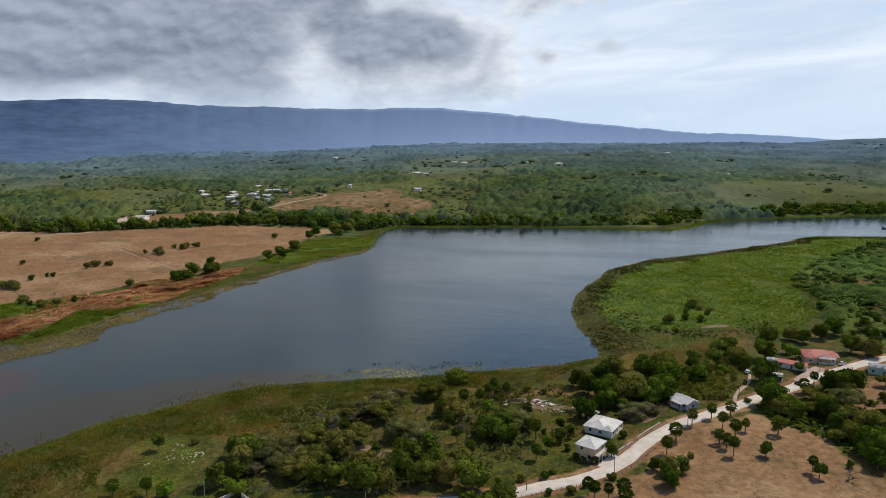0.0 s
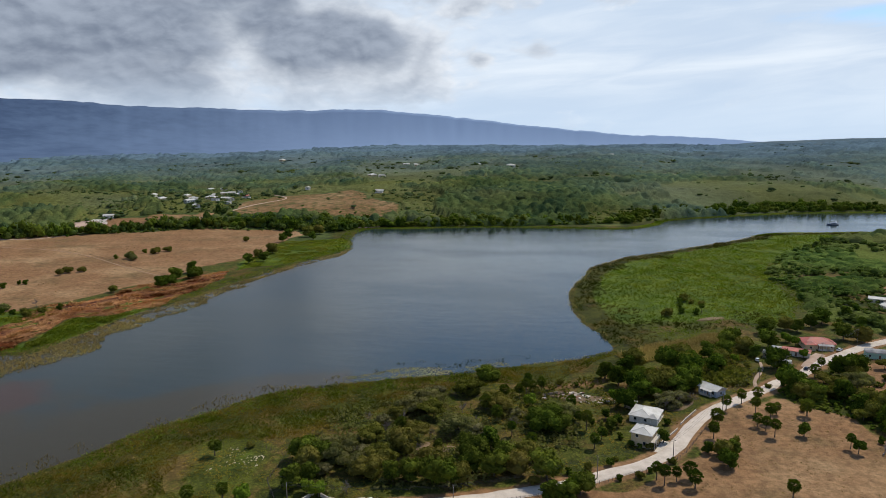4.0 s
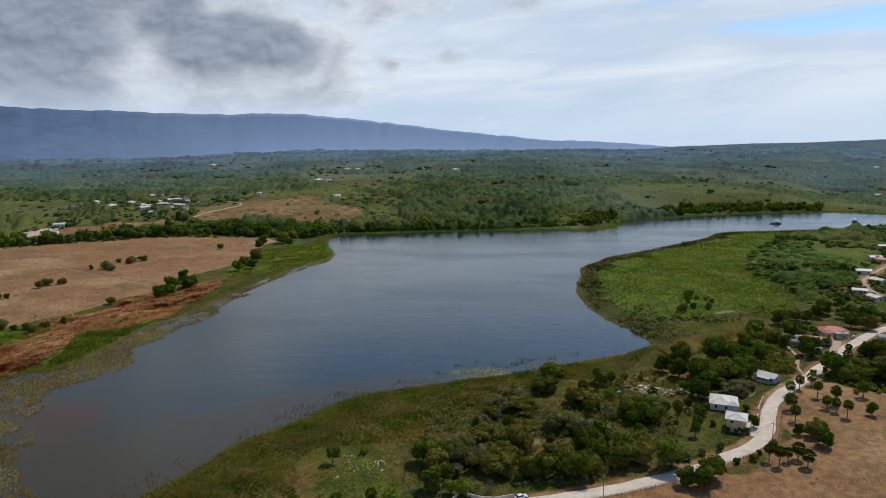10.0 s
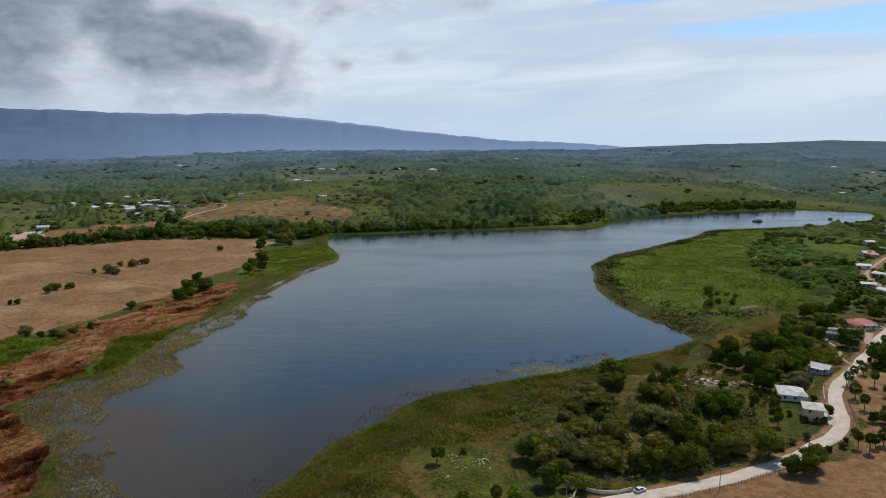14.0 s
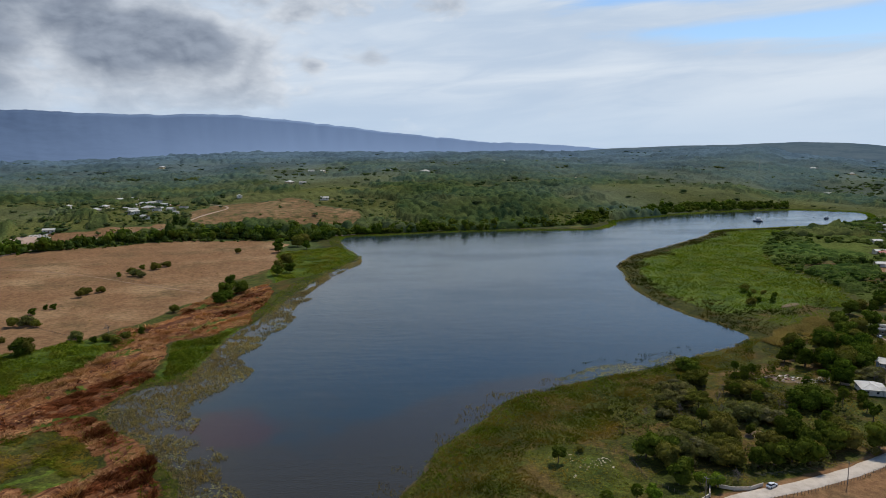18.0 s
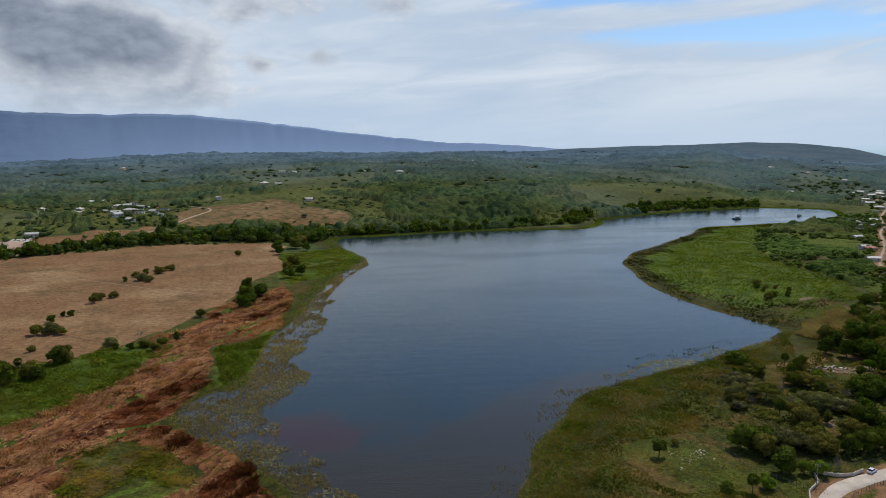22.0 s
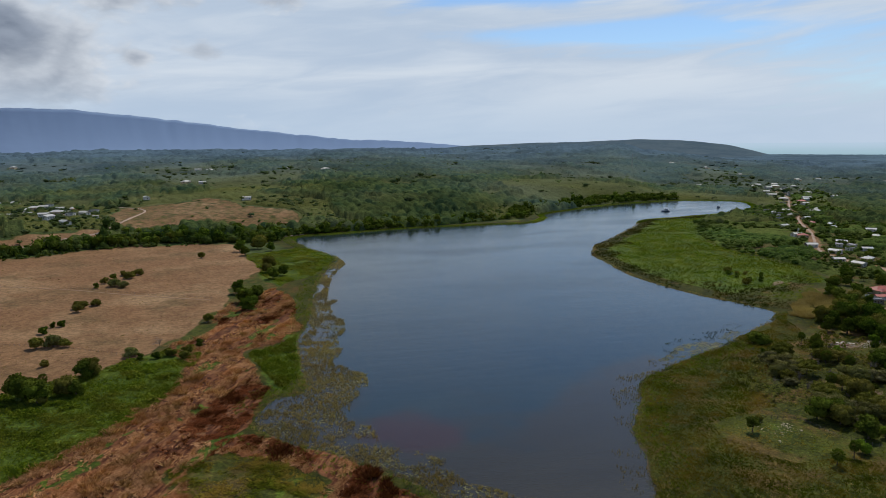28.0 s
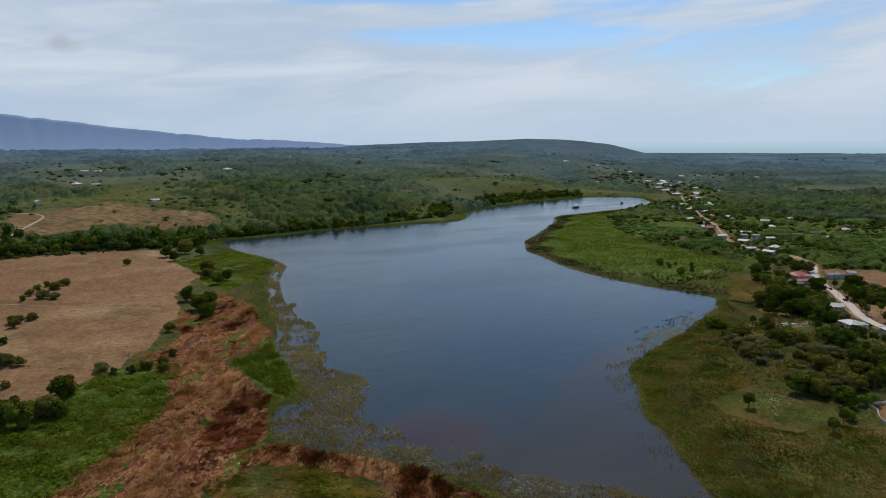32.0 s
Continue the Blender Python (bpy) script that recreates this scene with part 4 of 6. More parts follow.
plant_all("broadleaf_tree", [(146, 318), (146, 327), (141, 335), (148, 345), (135, 330), (125, 313), (163, 333), (176, 359), (196, 359), (192, 365), (209, 366), (220, 372), (246, 386), (218, 334), (211, 340), (148, 300)], "trees round the red-roofed house", 1.15)
plant_all("broadleaf_tree", [(74, 288), (82, 281), (86, 274), (90, 281), (81, 291), (88, 287), (67, 272), (57, 262), (64, 289), (76, 278), (93, 279), (70, 280), (72, 302), (100, 300), (108, 306), (116, 300), (122, 318), (106, 316), (132, 322), (95, 306), (61, 299), (80, 313), (95, 284), (100, 292)], "trees behind the white houses", 1.3)
plant_all("broadleaf_tree", [(71, 217), (75, 214), (80, 215), (73, 206)], "clump on the bare field", 0.75)
plant_all("broadleaf_tree", [(-76, 208), (-71, 221), (-74, 229), (-67, 227), (-70, 213), (-38, 230), (-36, 208), (-29, 207), (-42, 209), (-20, 206), (-24, 204), (-3, 216), (-10, 221), (5, 219), (9, 204), (-14, 223), (-6, 228), (0, 210), (-8, 209), (-15, 213)], "dark trees along the road", 1.2)
plant_all("rain_tree", [(20, 245)], "")
plant_all("rain_tree", [(6, 307)], "", 0.62)
plant_all("thorn_dome", [(-58, 236), (-39, 263), (-34, 268), (-50, 214), (-55, 218), (-46, 222), (-16, 244), (-6, 286), (-26, 272), (-28, 218), (-62, 228), (2, 268), (28, 252), (150, 262), (168, 270)], "thorn trees by the marsh", 1.3)
plant_all("twiggy_dome", [(-52, 228), (-44, 258), (-8, 238), (10, 258), (76, 262), (84, 266), (-22, 282), (-66, 218)], "grey thicket trees by the marsh", 1.1)
plant_all("broadleaf_tree", [(-326, 420), (-318, 446), (-341, 420), (-347, 428), (-321, 443), (-330, 424)], "trees on the west pasture", 1.25)
plant_all("fan_palm", [(-338, 443)], "")
plant_all("broadleaf_tree", [(-211, 562), (-215, 537), (-207, 592), (-162, 661), (-166, 634), (-211, 545), (-197, 578), (-152, 686), (-154, 644), (-200, 570)], "trees along the west bank", 1.35)
plant_all("broadleaf_tree", [(-152, 763), (-117, 824), (-150, 790), (-86, 868), (-121, 778), (-128, 800), (-100, 840)], "trees along the west bank", 1.6)
plant_all("acacia_tree", [(158, 270), (157, 278), (220, 358), (221, 347), (145, 236), (198, 292)], "thorn trees near the road", 0.8)
plant_all("acacia_tree", [(-24, 262), (-14, 246), (-48, 240), (-10, 228), (-34, 240), (4, 262)], "scrub trees by the marsh", 1.1)
plant_all("pasture_tree", [(-301, 601), (-313, 588), (-277, 657), (-260, 704), (-193, 769), (-282, 664), (-268, 694), (-339, 511), (-331, 510), (-310, 598)], "trees on the west pasture", 1.15)
plant_all("bright_tree", [(178, 341), (179, 334), (133, 313), (170, 313), (148, 224)], "bright trees round the red-roofed house")
plant_all("bright_tree", [(74, 271), (18, 270), (55, 270), (-90, 203), (-70, 205), (-66, 202)], "bright trees near the white houses", 0.9)
plant_all("bare_tree", [(73, 258), (80, 262), (86, 263), (-57, 202)], "leafless trees", 0.9)
plant_all("bare_tree", [(-56, 230), (-37, 258), (-62, 236), (-27, 242), (-17, 242), (-20, 252), (-8, 250), (-44, 250), (-30, 270), (-2, 272), (-50, 262), (-36, 232), (6, 248), (-12, 264)], "leafless trees by the marsh", 0.9)
plant_all("bare_tree", [(-281, 478), (-339, 444)], "leafless trees on the west pasture", 1.0)
plant_all("bush", [(178, 271), (129, 276), (137, 297), (135, 304), (122, 293), (117, 284), (137, 277), (188, 278), (178, 262), (127, 248), (137, 216), (37, 293), (44, 290), (52, 289), (17, 207), (25, 210), (33, 212), (36, 215)], "bushes near the road")
plant_all("bush", [(48, 223), (52, 223), (46, 226), (55, 211), (45, 205), (40, 202), (33, 201), (86, 225), (38, 246), (40, 237), (67, 243), (57, 234), (44, 232), (4, 202), (10, 196), (-3, 284), (-8, 296), (-94, 241)], "bushes near the road")
plant_all("bush", [(-286, 458), (-279, 458), (-339, 428), (-325, 506), (-324, 554), (-337, 474), (-294, 460), (-274, 450), (-334, 541), (-340, 418), (-295, 663), (-288, 680), (-279, 697), (-271, 708), (-329, 554), (-382, 607), (-449, 744), (-270, 462), (-262, 470)], "bushes on the west pasture", 1.7)
plant_all("bush", [(137, 404), (160, 437), (166, 433), (157, 405), (165, 440), (150, 410), (172, 428), (155, 425)], "bushes on the marsh islet", 1.7)

# ------------------------------------------------------------------ plants: woods, reeds and litter as masses


def mass(name, templates, at, scale, turn, mat, label, category):
    """Many copies of a few small meshes joined into one."""
    vs, fs, o = [], [], 0
    pick = rng.integers(0, len(templates), len(at))
    scale = np.asarray(scale, float)
    if scale.ndim == 1:
        scale = np.repeat(scale[:, None], 3, 1)
    for k, (tv, tf) in enumerate(templates):
        s = pick == k
        if not s.any():
            continue
        v = tv[None] * scale[s][:, None, :]
        c, q = np.cos(turn[s])[:, None], np.sin(turn[s])[:, None]
        v = np.stack([v[..., 0] * c - v[..., 1] * q, v[..., 0] * q + v[..., 1] * c, v[..., 2]], -1) + at[s][:, None, :]
        n = v.shape[0]
        vs.append(v.reshape(-1, 3))
        fs.append((tf[None] + (np.arange(n) * len(tv))[:, None, None]).reshape(-1, 3) + o)
        o += n * len(tv)
    me = mesh_np(name, np.concatenate(vs), np.concatenate(fs))
    me.materials.append(mat)
    return tagged(new(name, me), label, category, kind="stuff")


HOUSES = np.array([(60, 246), (53, 231), (100, 272), (188, 330), (170, 319), (155, 303), (156, 315), (206, 310)], float)
HEDGE = rounded([(-600, 822), (-520, 838), (-450, 828), (-383, 850), (-301, 880), (-224, 890), (-150, 872), (-100, 860), (-74, 885)], False, 4)
HEDGE_B = rounded([(-250, 930), (-180, 900), (-110, 905), (-70, 890)], False, 4)
BUSHLAND = [(255, 500), (345, 610), (430, 680), (560, 720), (700, 770), (640, 690), (470, 560), (350, 480), (285, 390), (238, 372), (224, 390), (262, 466)]
GREEN_EAST = [(200, 350), (300, 450), (640, 690), (900, 860), (1400, 900), (1400, 100), (420, 100), (300, 240), (240, 320)]


def strew(n, poly=None, lo=-1e9, hi=1e9, rect=None, patchy=None, seed=0):
    """Points inside a polygon, at a given distance from the shore (land is positive), thinned in patches."""
    p = np.array(poly if poly is not None else [(rect[0], rect[1]), (rect[2], rect[3])], float)
    x, y = rng.uniform(p[:, 0].min(), p[:, 0].max(), n), rng.uniform(p[:, 1].min(), p[:, 1].max(), n)
    keep = np.ones(n, bool)
    if poly is not None:
        keep &= edge_distance(*warp(x, y), poly) > 0
    d = -edge_distance(x, y, LAKE)
    keep &= (d > lo) & (d < hi)
    if patchy:
        size, cut = patchy
        keep &= vnoise(x, y, size, 80 + seed, 3) > cut + rng.uniform(-0.12, 0.12, n)
    return x[keep], y[keep]


def woods_weight(x, y):
    d = -edge_distance(x, y, LAKE)
    n = y - 862 - np.clip(x - 640, 0, None) * 0.95 + np.clip(-x - 40, 0, 260) * 0.12
    north = (n > 8) & (d > 13 + 10 * (x > 200) * (x < 330))
    glade = vnoise(x, y, 130, 41, 3)
    w = np.where(north, np.where(glade < 0.47, 0.16, 1.0), 0.0)
    w = np.maximum(w, (edge_distance(x, y, HEDGE, False) < 13) * 1.0)
    w = np.maximum(w, (edge_distance(x, y, HEDGE_B, False) < 14) * 1.0)
    w = np.where((x < -260) & (y > 890), 0.45 * (glade > 0.42) + 0.05, w)
    w = np.maximum(w, (edge_distance(x, y, BUSHLAND) > 0) * (glade > 0.40) * 0.8)
    w = np.maximum(w, (edge_distance(x, y, GREEN_EAST) > 0) * np.where(glade > 0.40, 1.0, 0.3))
    w = np.maximum(w, (np.hypot(x, y) > 950) * 0.9)
    w = np.where((np.hypot(x, y) > 1050) & (vnoise(x, y, 260, 47, 4) < 0.47), 0.16 * w, w)
    w = np.where(edge_distance(*warp(x, y), FIELD_FAR) > -2, 0.02, w)
    w = np.where(edge_distance(*warp(x, y), FIELD_MID) > -2, 0.03, w)
    w = np.where(edge_distance(x, y, FIELD_WEST) > 6, 0.0, w)
    w = np.where(edge_distance(x, y, FIELD_EAST) > 0, 0.0, w)
    w = np.where((x < 235) & (y < 372) & (x > -300), 0.0, w)
    w = np.where(edge_distance(x, y, ROAD, False) < np.where(x > 280, 3.4, 7.5), 0.0, w)
    w = np.where(edge_distance(x, y, TRACK_WEST, False) < 7, 0.0, w)
    for cx, cy, r_ in ((935, 1245, 34), (385, 1190, 20), (560, 1380, 24), (-412, 880, 26)):
        w = np.where(np.hypot(x - cx, y - cy) < r_, 0.0, w)
    return np.where(d > 8, w, 0.0)


def wood_template(seed, lobes, per, size, sub):
    r = np.random.default_rng(seed)
    return crown(r, 1.0, 0.0, 1.3, lobes, per, size, sub, 0.8, 0.62 if lobes > 1 else 0.9)


T_MID = [wood_template(50 + k, 3, 15, 0.14, 1) for k in range(6)]
T_FAR = [wood_template(60 + k, 1, 11, 0.28, 1) for k in range(6)]
T_HAZE = [wood_template(70 + k, 1, 4, 0.34, 1) for k in range(5)]


def wood_points(x, y, seed):
    keep = np.random.default_rng(seed).uniform(0, 1, len(x)) < woods_weight(x, y)
    return x[keep], y[keep]


def woods(name, x, y, r, T, mat, label, tall=1.0):
    z = height(x, y) + r * 0.15
    s = np.stack([r, r, r * tall * rng.uniform(0.5, 0.95, len(r))], -1)
    return mass(name, T, np.stack([x, y, z], -1), s, rng.uniform(0, 6.28, len(x)), mat, label, "woods")


def crowns(x, y, cell, seed):
    """Rounded tree crowns crowded side by side: how high each place stands in its crown, and a number for that crown."""
    ix, iy = np.floor(x / cell), np.floor(y / cell)
    best, tone = np.zeros(x.shape), np.zeros(x.shape)
    for dx in (-1, 0, 1):
        for dy in (-1, 0, 1):
            jx, jy = ix + dx, iy + dy
            cx = (jx + 0.5 + 0.8 * (hash_noise(jx, jy, seed) - 0.5)) * cell
            cy = (jy + 0.5 + 0.8 * (hash_noise(jx, jy, seed + 1) - 0.5)) * cell
            r = cell * (0.45 + 0.50 * hash_noise(jx, jy, seed + 2))
            h = np.sqrt(np.clip(1 - ((x - cx) ** 2 + (y - cy) ** 2) / r ** 2, 0, 1)) * (0.35 + 0.75 * hash_noise(jx, jy, seed + 3))
            tone = np.where(h > best, hash_noise(jx, jy, seed + 4), tone)
            best = np.maximum(best, h)
    return best, tone


def canopy(name, x, y, ground_z, dense, low, haze, cell, tall, mat, label, seed):
    """A closed roof of crowns over the woods; dense says where it stands, low where it is only scrub."""
    h, tone = crowns(x, y, cell, seed)
    ragged = (vnoise(x, y, cell * 0.45, seed + 9, 2) - 0.5) * 0.22 * tall
    lift = np.where(low > 0.5, 0.3 + 0.36 * tall * h, 0.30 * tall + tall * h) + ragged
    k, m = x.shape
    full = np.asarray(dense, float)
    for _ in range(2):
        p_ = np.pad(full, 1, "edge")
        full = sum(p_[a:a + k, b:b + m] for a in range(3) for b in range(3)) / 9
    full = smooth(full, 0.25, 1.0)
    z = ground_z + lift * full - 1.5 * (1 - full)
    i = np.arange(k * m).reshape(k, m)
    q = np.stack([i[:-1, :-1], i[:-1, 1:], i[1:, 1:], i[1:, :-1]], -1).reshape(-1, 4)
    q = q[(dense.ravel()[q] > 0.5).any(1)]
    used_ = np.unique(q)
    back_ = np.full(k * m, -1)
    back_[used_] = np.arange(len(used_))
    me = mesh_np(name, np.stack([x, y, z], -1).reshape(-1, 3)[used_], back_[q], True)
    me.materials.append(mat)
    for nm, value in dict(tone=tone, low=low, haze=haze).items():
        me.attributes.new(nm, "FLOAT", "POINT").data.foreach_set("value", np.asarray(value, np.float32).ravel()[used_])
    return tagged(new(name, me), label, "woods", kind="stuff")


def canopy_material(name, dark, light, olive, haze_dark, haze_light):
    """Crowns, each with its own tint: green, olive where the growth is low; distance haze is painted in as blue."""
    m, n = material(name)
    p = n.add("ShaderNodeNewGeometry").outputs["Position"]

    def attr(k):
        return n.add("ShaderNodeAttribute", attribute_name=k).outputs["Fac"]

    leaf = n.noise(p, 0.55, 5, 0.7)
    c = n.mix(attr("tone"), (*dark, 1), (*light, 1))
    c = n.mix(n.math("MULTIPLY", attr("low"), 0.75), c, (*olive, 1))
    dry = n.step(n.noise(p, 0.007, 5, 0.6), 0.46, 0.66)
    c = n.mix(n.math("MULTIPLY", dry, 0.55), c, (*olive, 1))
    c = n.mix(attr("haze"), c, n.mix(n.noise(p, 0.0032, 5, 0.6), (*haze_dark, 1), (*haze_light, 1)))
    v = n.math("MULTIPLY", n.step(leaf, 0.30, 0.70, 0.62, 1.36), n.step(n.noise(p, 0.004, 4, 0.6), 0.36, 0.64, 0.80, 1.16))
    c = n.mix(1.0, c, n.add("ShaderNodeCombineColor", {0: v, 1: v, 2: v}).outputs[0], "MULTIPLY")
    finish(n, c, 1.0, leaf, 0.7, 1.2, spec=0.0)
    return m


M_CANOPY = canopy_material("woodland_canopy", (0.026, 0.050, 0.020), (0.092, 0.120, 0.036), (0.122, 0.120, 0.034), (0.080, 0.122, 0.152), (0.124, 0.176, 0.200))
M_THICKET = canopy_material("thicket_canopy", (0.028, 0.054, 0.013), (0.104, 0.142, 0.032), (0.122, 0.140, 0.036), (0.07, 0.10, 0.11), (0.10, 0.14, 0.14))
HOMES = np.array([p_[:2] for p_ in VILLAGE + VILLAGE_EAST + VILLAGE_WEST + WOOD_HOUSES] + [(288, 414), (412, 520), (358, 440), (499, 398), (262, 1560)], float)


def clear_of_homes(x, y, r):
    out = np.ones(x.shape, bool)
    for hx_, hy_ in HOMES:
        near_ = (np.abs(x - hx_) < r) & (np.abs(y - hy_) < r)
        out &= ~near_
    return out


FAR_AZ = np.radians(np.linspace(-41, 83, 960))
for name, lo_, hi_, rows_, cell_, tall_ in (("woods_canopy", 850, 2150, 240, 9.5, 8.5), ("plain_canopy", 1900, 4400, 130, 20.0, 12.0)):
    RR, AA = np.meshgrid(np.exp(np.linspace(math.log(lo_), math.log(hi_), rows_)), FAR_AZ, indexing="ij")
    x, y = -150 + RR * np.sin(AA), 40 + RR * np.cos(AA)
    glade = vnoise(x, y, 130, 41, 3)
    broad = vnoise(x, y, 260, 47, 4)
    low = np.maximum(smooth(glade, 0.43, 0.38), smooth(broad, 0.42, 0.38))
    swell = 0.45 + 1.1 * vnoise(x, y, 55, 52, 3)
    if lo_ > 1000:
        swell *= smooth(RR, lo_ + 60, lo_ + 420)
    yards = ~clear_of_homes(x, y, 40)
    low = np.maximum(low, yards * 1.0)
    dense = np.ones(x.shape)
    inner = RR < 1560
    dense[inner] = woods_weight(x[inner], y[inner]) > 0.07
    dense *= clear_of_homes(x, y, 15) & (RR > lo_ + 12)
    dense *= RR < foot_of(np.degrees(AA)) + 160
    swell = np.where((AA > radians(50)) & (RR > 3000), 0.25, swell)
    ground_z = np.empty(x.shape)
    ground_z[inner] = height(x[inner], y[inner])
    ground_z[~inner] = height(x[~inner], y[~inner], np.full((~inner).sum(), 500.0))
    # aerial haze put into the crown colour, stronger with distance
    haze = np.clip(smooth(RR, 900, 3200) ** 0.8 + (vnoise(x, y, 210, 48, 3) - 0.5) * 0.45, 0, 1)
    canopy(name, x, y, ground_z, dense, low, haze, cell_, tall_ * swell, M_CANOPY, "closed rolling woodland of green and olive crowns beyond the lake, blue haze painted in", 141)
for name, poly, step_, cell_, tall_, cut in (("bushland", BUSHLAND, 2.0, 7.5, 3.4, 0.38), ("village_woods", GREEN_EAST, 2.8, 8.5, 4.6, 0.44)):
    p_ = np.array(poly, float)
    x, y = np.meshgrid(np.arange(p_[:, 0].min() - 12, min(p_[:, 0].max(), 1050) + 12, step_), np.arange(p_[:, 1].min() - 12, p_[:, 1].max() + 12, step_))
    dense = (edge_distance(*warp(x, y), p_) > 0) & (vnoise(x, y, 46, 49, 3) > cut) & (edge_distance(x, y, ROAD, False) > 5) & (edge_distance(x, y, FIELD_EAST) < 0) & clear_of_homes(x, y, 10) & ((x > 235) | (y > 372)) & (edge_distance(x, y, LAKE) < -12)
    low = smooth(vnoise(x, y, 60, 50, 3), 0.52, 0.44)
    canopy(name, x, y, height(x, y), dense * 1.0, low, x * 0, cell_, tall_, M_THICKET, "thickets of rounded green bushes and low trees", 151)

hx = np.concatenate([HEDGE[rng.integers(0, len(HEDGE), 620)], HEDGE_B[rng.integers(0, len(HEDGE_B), 130)]]) + rng.normal(0, 8.0, (750, 2))
hx = hx[edge_distance(hx[:, 0], hx[:, 1], LAKE) < -14]
for name, part_, mat_ in (("hedge_trees", hx[::2], M_LEAF), ("hedge_scrub", hx[1::2], M_BUSH)):
    woods(name, part_[:, 0], part_[:, 1], 2.6 + 7.5 * rng.uniform(0, 1, len(part_)) ** 1.8, T_MID, mat_, "mixed belt of trees along the top of the pasture", 1.6)
x, y = strew(9000, None, 13, 52, (-70, 800, 900, 1060))
back_side = (y - 862 - np.clip(x - 640, 0, None) * 0.95 > 8) & ~((x > 215) & (x < 335) & (-edge_distance(x, y, LAKE) < 24))
x, y = x[back_side], y[back_side]
woods("shore_trees", x, y, 2.6 + 6.0 * rng.uniform(0, 1, len(x)) ** 1.5, T_MID, M_LEAF, "dark belt of trees along the far shore", 1.4)
x, y = rng.uniform(-620, 760, 19000), rng.uniform(180, 990, 19000)
x, y = wood_points(x, y, 1)
big = vnoise(x, y, 45, 43, 2)
woods("woods_near", x, y, (1.5 + 3.2 * big * rng.uniform(0.6, 1.3, len(x))) * np.where(x > 235, 1.35, 1.0), T_MID, M_BUSH, "mixed green scrub and trees beside the lake and village")
x, y = strew(9000, GREEN_EAST, 8, 1500, None, (38, 0.44), 35)
keep = (edge_distance(x, y, ROAD, False) > 5.5) & (edge_distance(x, y, FIELD_EAST) < 0) & (x < 1150) & (rng.uniform(0, 1, len(x)) < 0.7) & clear_of_homes(x, y, 8)
x, y = x[keep], y[keep]
woods("village_trees", x, y, rng.uniform(2.2, 6.0, len(x)), T_MID, M_LEAF, "dark shade trees between the village houses", 1.15)
az, rad = np.radians(rng.uniform(-44, 88, 13000)), np.exp(rng.uniform(math.log(880), math.log(2100), 13000))
x, y = -150 + rad * np.sin(az), 40 + rad * np.cos(az)
x, y = wood_points(x, y, 2)
rad = np.hypot(x + 150, y - 40)
big = vnoise(x, y, 90, 44, 3)
woods("woods_far", x, y, (2.6 + 5.0 * big ** 1.5) * np.exp(np.clip(rng.normal(0.0, 0.3, len(x)), -0.6, 0.4)) * (rad / 1000) ** 0.3, T_FAR, M_WOODS, "rolling olive-green woodland beyond the lake", 0.8)
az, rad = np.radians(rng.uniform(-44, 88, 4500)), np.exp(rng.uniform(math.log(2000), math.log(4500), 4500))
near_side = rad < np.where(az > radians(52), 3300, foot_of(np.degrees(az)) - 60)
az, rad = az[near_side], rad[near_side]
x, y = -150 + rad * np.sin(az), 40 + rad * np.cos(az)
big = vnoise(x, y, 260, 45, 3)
woods("woods_hazy", x, y, (5 + 9 * big ** 1.6) * np.exp(np.clip(rng.normal(0.0, 0.3, len(x)), -0.6, 0.4)) * (rad / 3000) ** 0.6, T_HAZE, M_WOODS_FAR, "distant woodland on the rolling plain, hazed by its colour", 0.42)


def blades(seed, n, h, wide, lean):
    """A tuft of upright blades."""
    r = np.random.default_rng(seed)
    vs, fs = [], []
    for k in range(n):
        a, b = r.uniform(0, 6.28), r.uniform(0, 6.28)
        o = np.array([math.cos(a), math.sin(a), 0]) * r.uniform(0, 0.35)
        w_ = np.array([math.cos(b), math.sin(b), 0]) * wide
        t = o + np.array([math.cos(a) * lean * r.uniform(0.2, 1), math.sin(a) * lean * r.uniform(0.2, 1), h * r.uniform(0.7, 1.15)])
        vs += [o - w_, o + w_, t]
        fs.append((3 * k, 3 * k + 1, 3 * k + 2))
    return np.array(vs), np.array(fs)


def stalks(seed, n, ln):
    """Fallen stalks, lying mostly one way."""
    r = np.random.default_rng(seed)
    vs, fs = [], []
    for k in range(n):
        a = r.normal(0, 0.5)
        o = np.array([r.uniform(-0.7, 0.7), r.uniform(-0.7, 0.7), r.uniform(0.05, 0.4)])
        d = np.array([math.cos(a), math.sin(a), r.normal(0.05, 0.16)]) * ln * r.uniform(0.6, 1.2)
        w_ = np.array([-math.sin(a), math.cos(a), 0.3]) * 0.15
        vs += [o - d / 2 - w_, o + d / 2, o - d / 2 + w_]
        fs.append((3 * k, 3 * k + 1, 3 * k + 2))
    return np.array(vs), np.array(fs)


def pads(seed):
    r = np.random.default_rng(seed)
    a = np.arange(7) * math.tau / 7.6
    v = np.concatenate([[[0, 0, 0.02]], np.stack([np.cos(a), np.sin(a) * 0.9, 0.05 + r.uniform(0, 0.12, 7)], -1)])
    return v, np.array([(0, k, k + 1) for k in range(1, 7)])


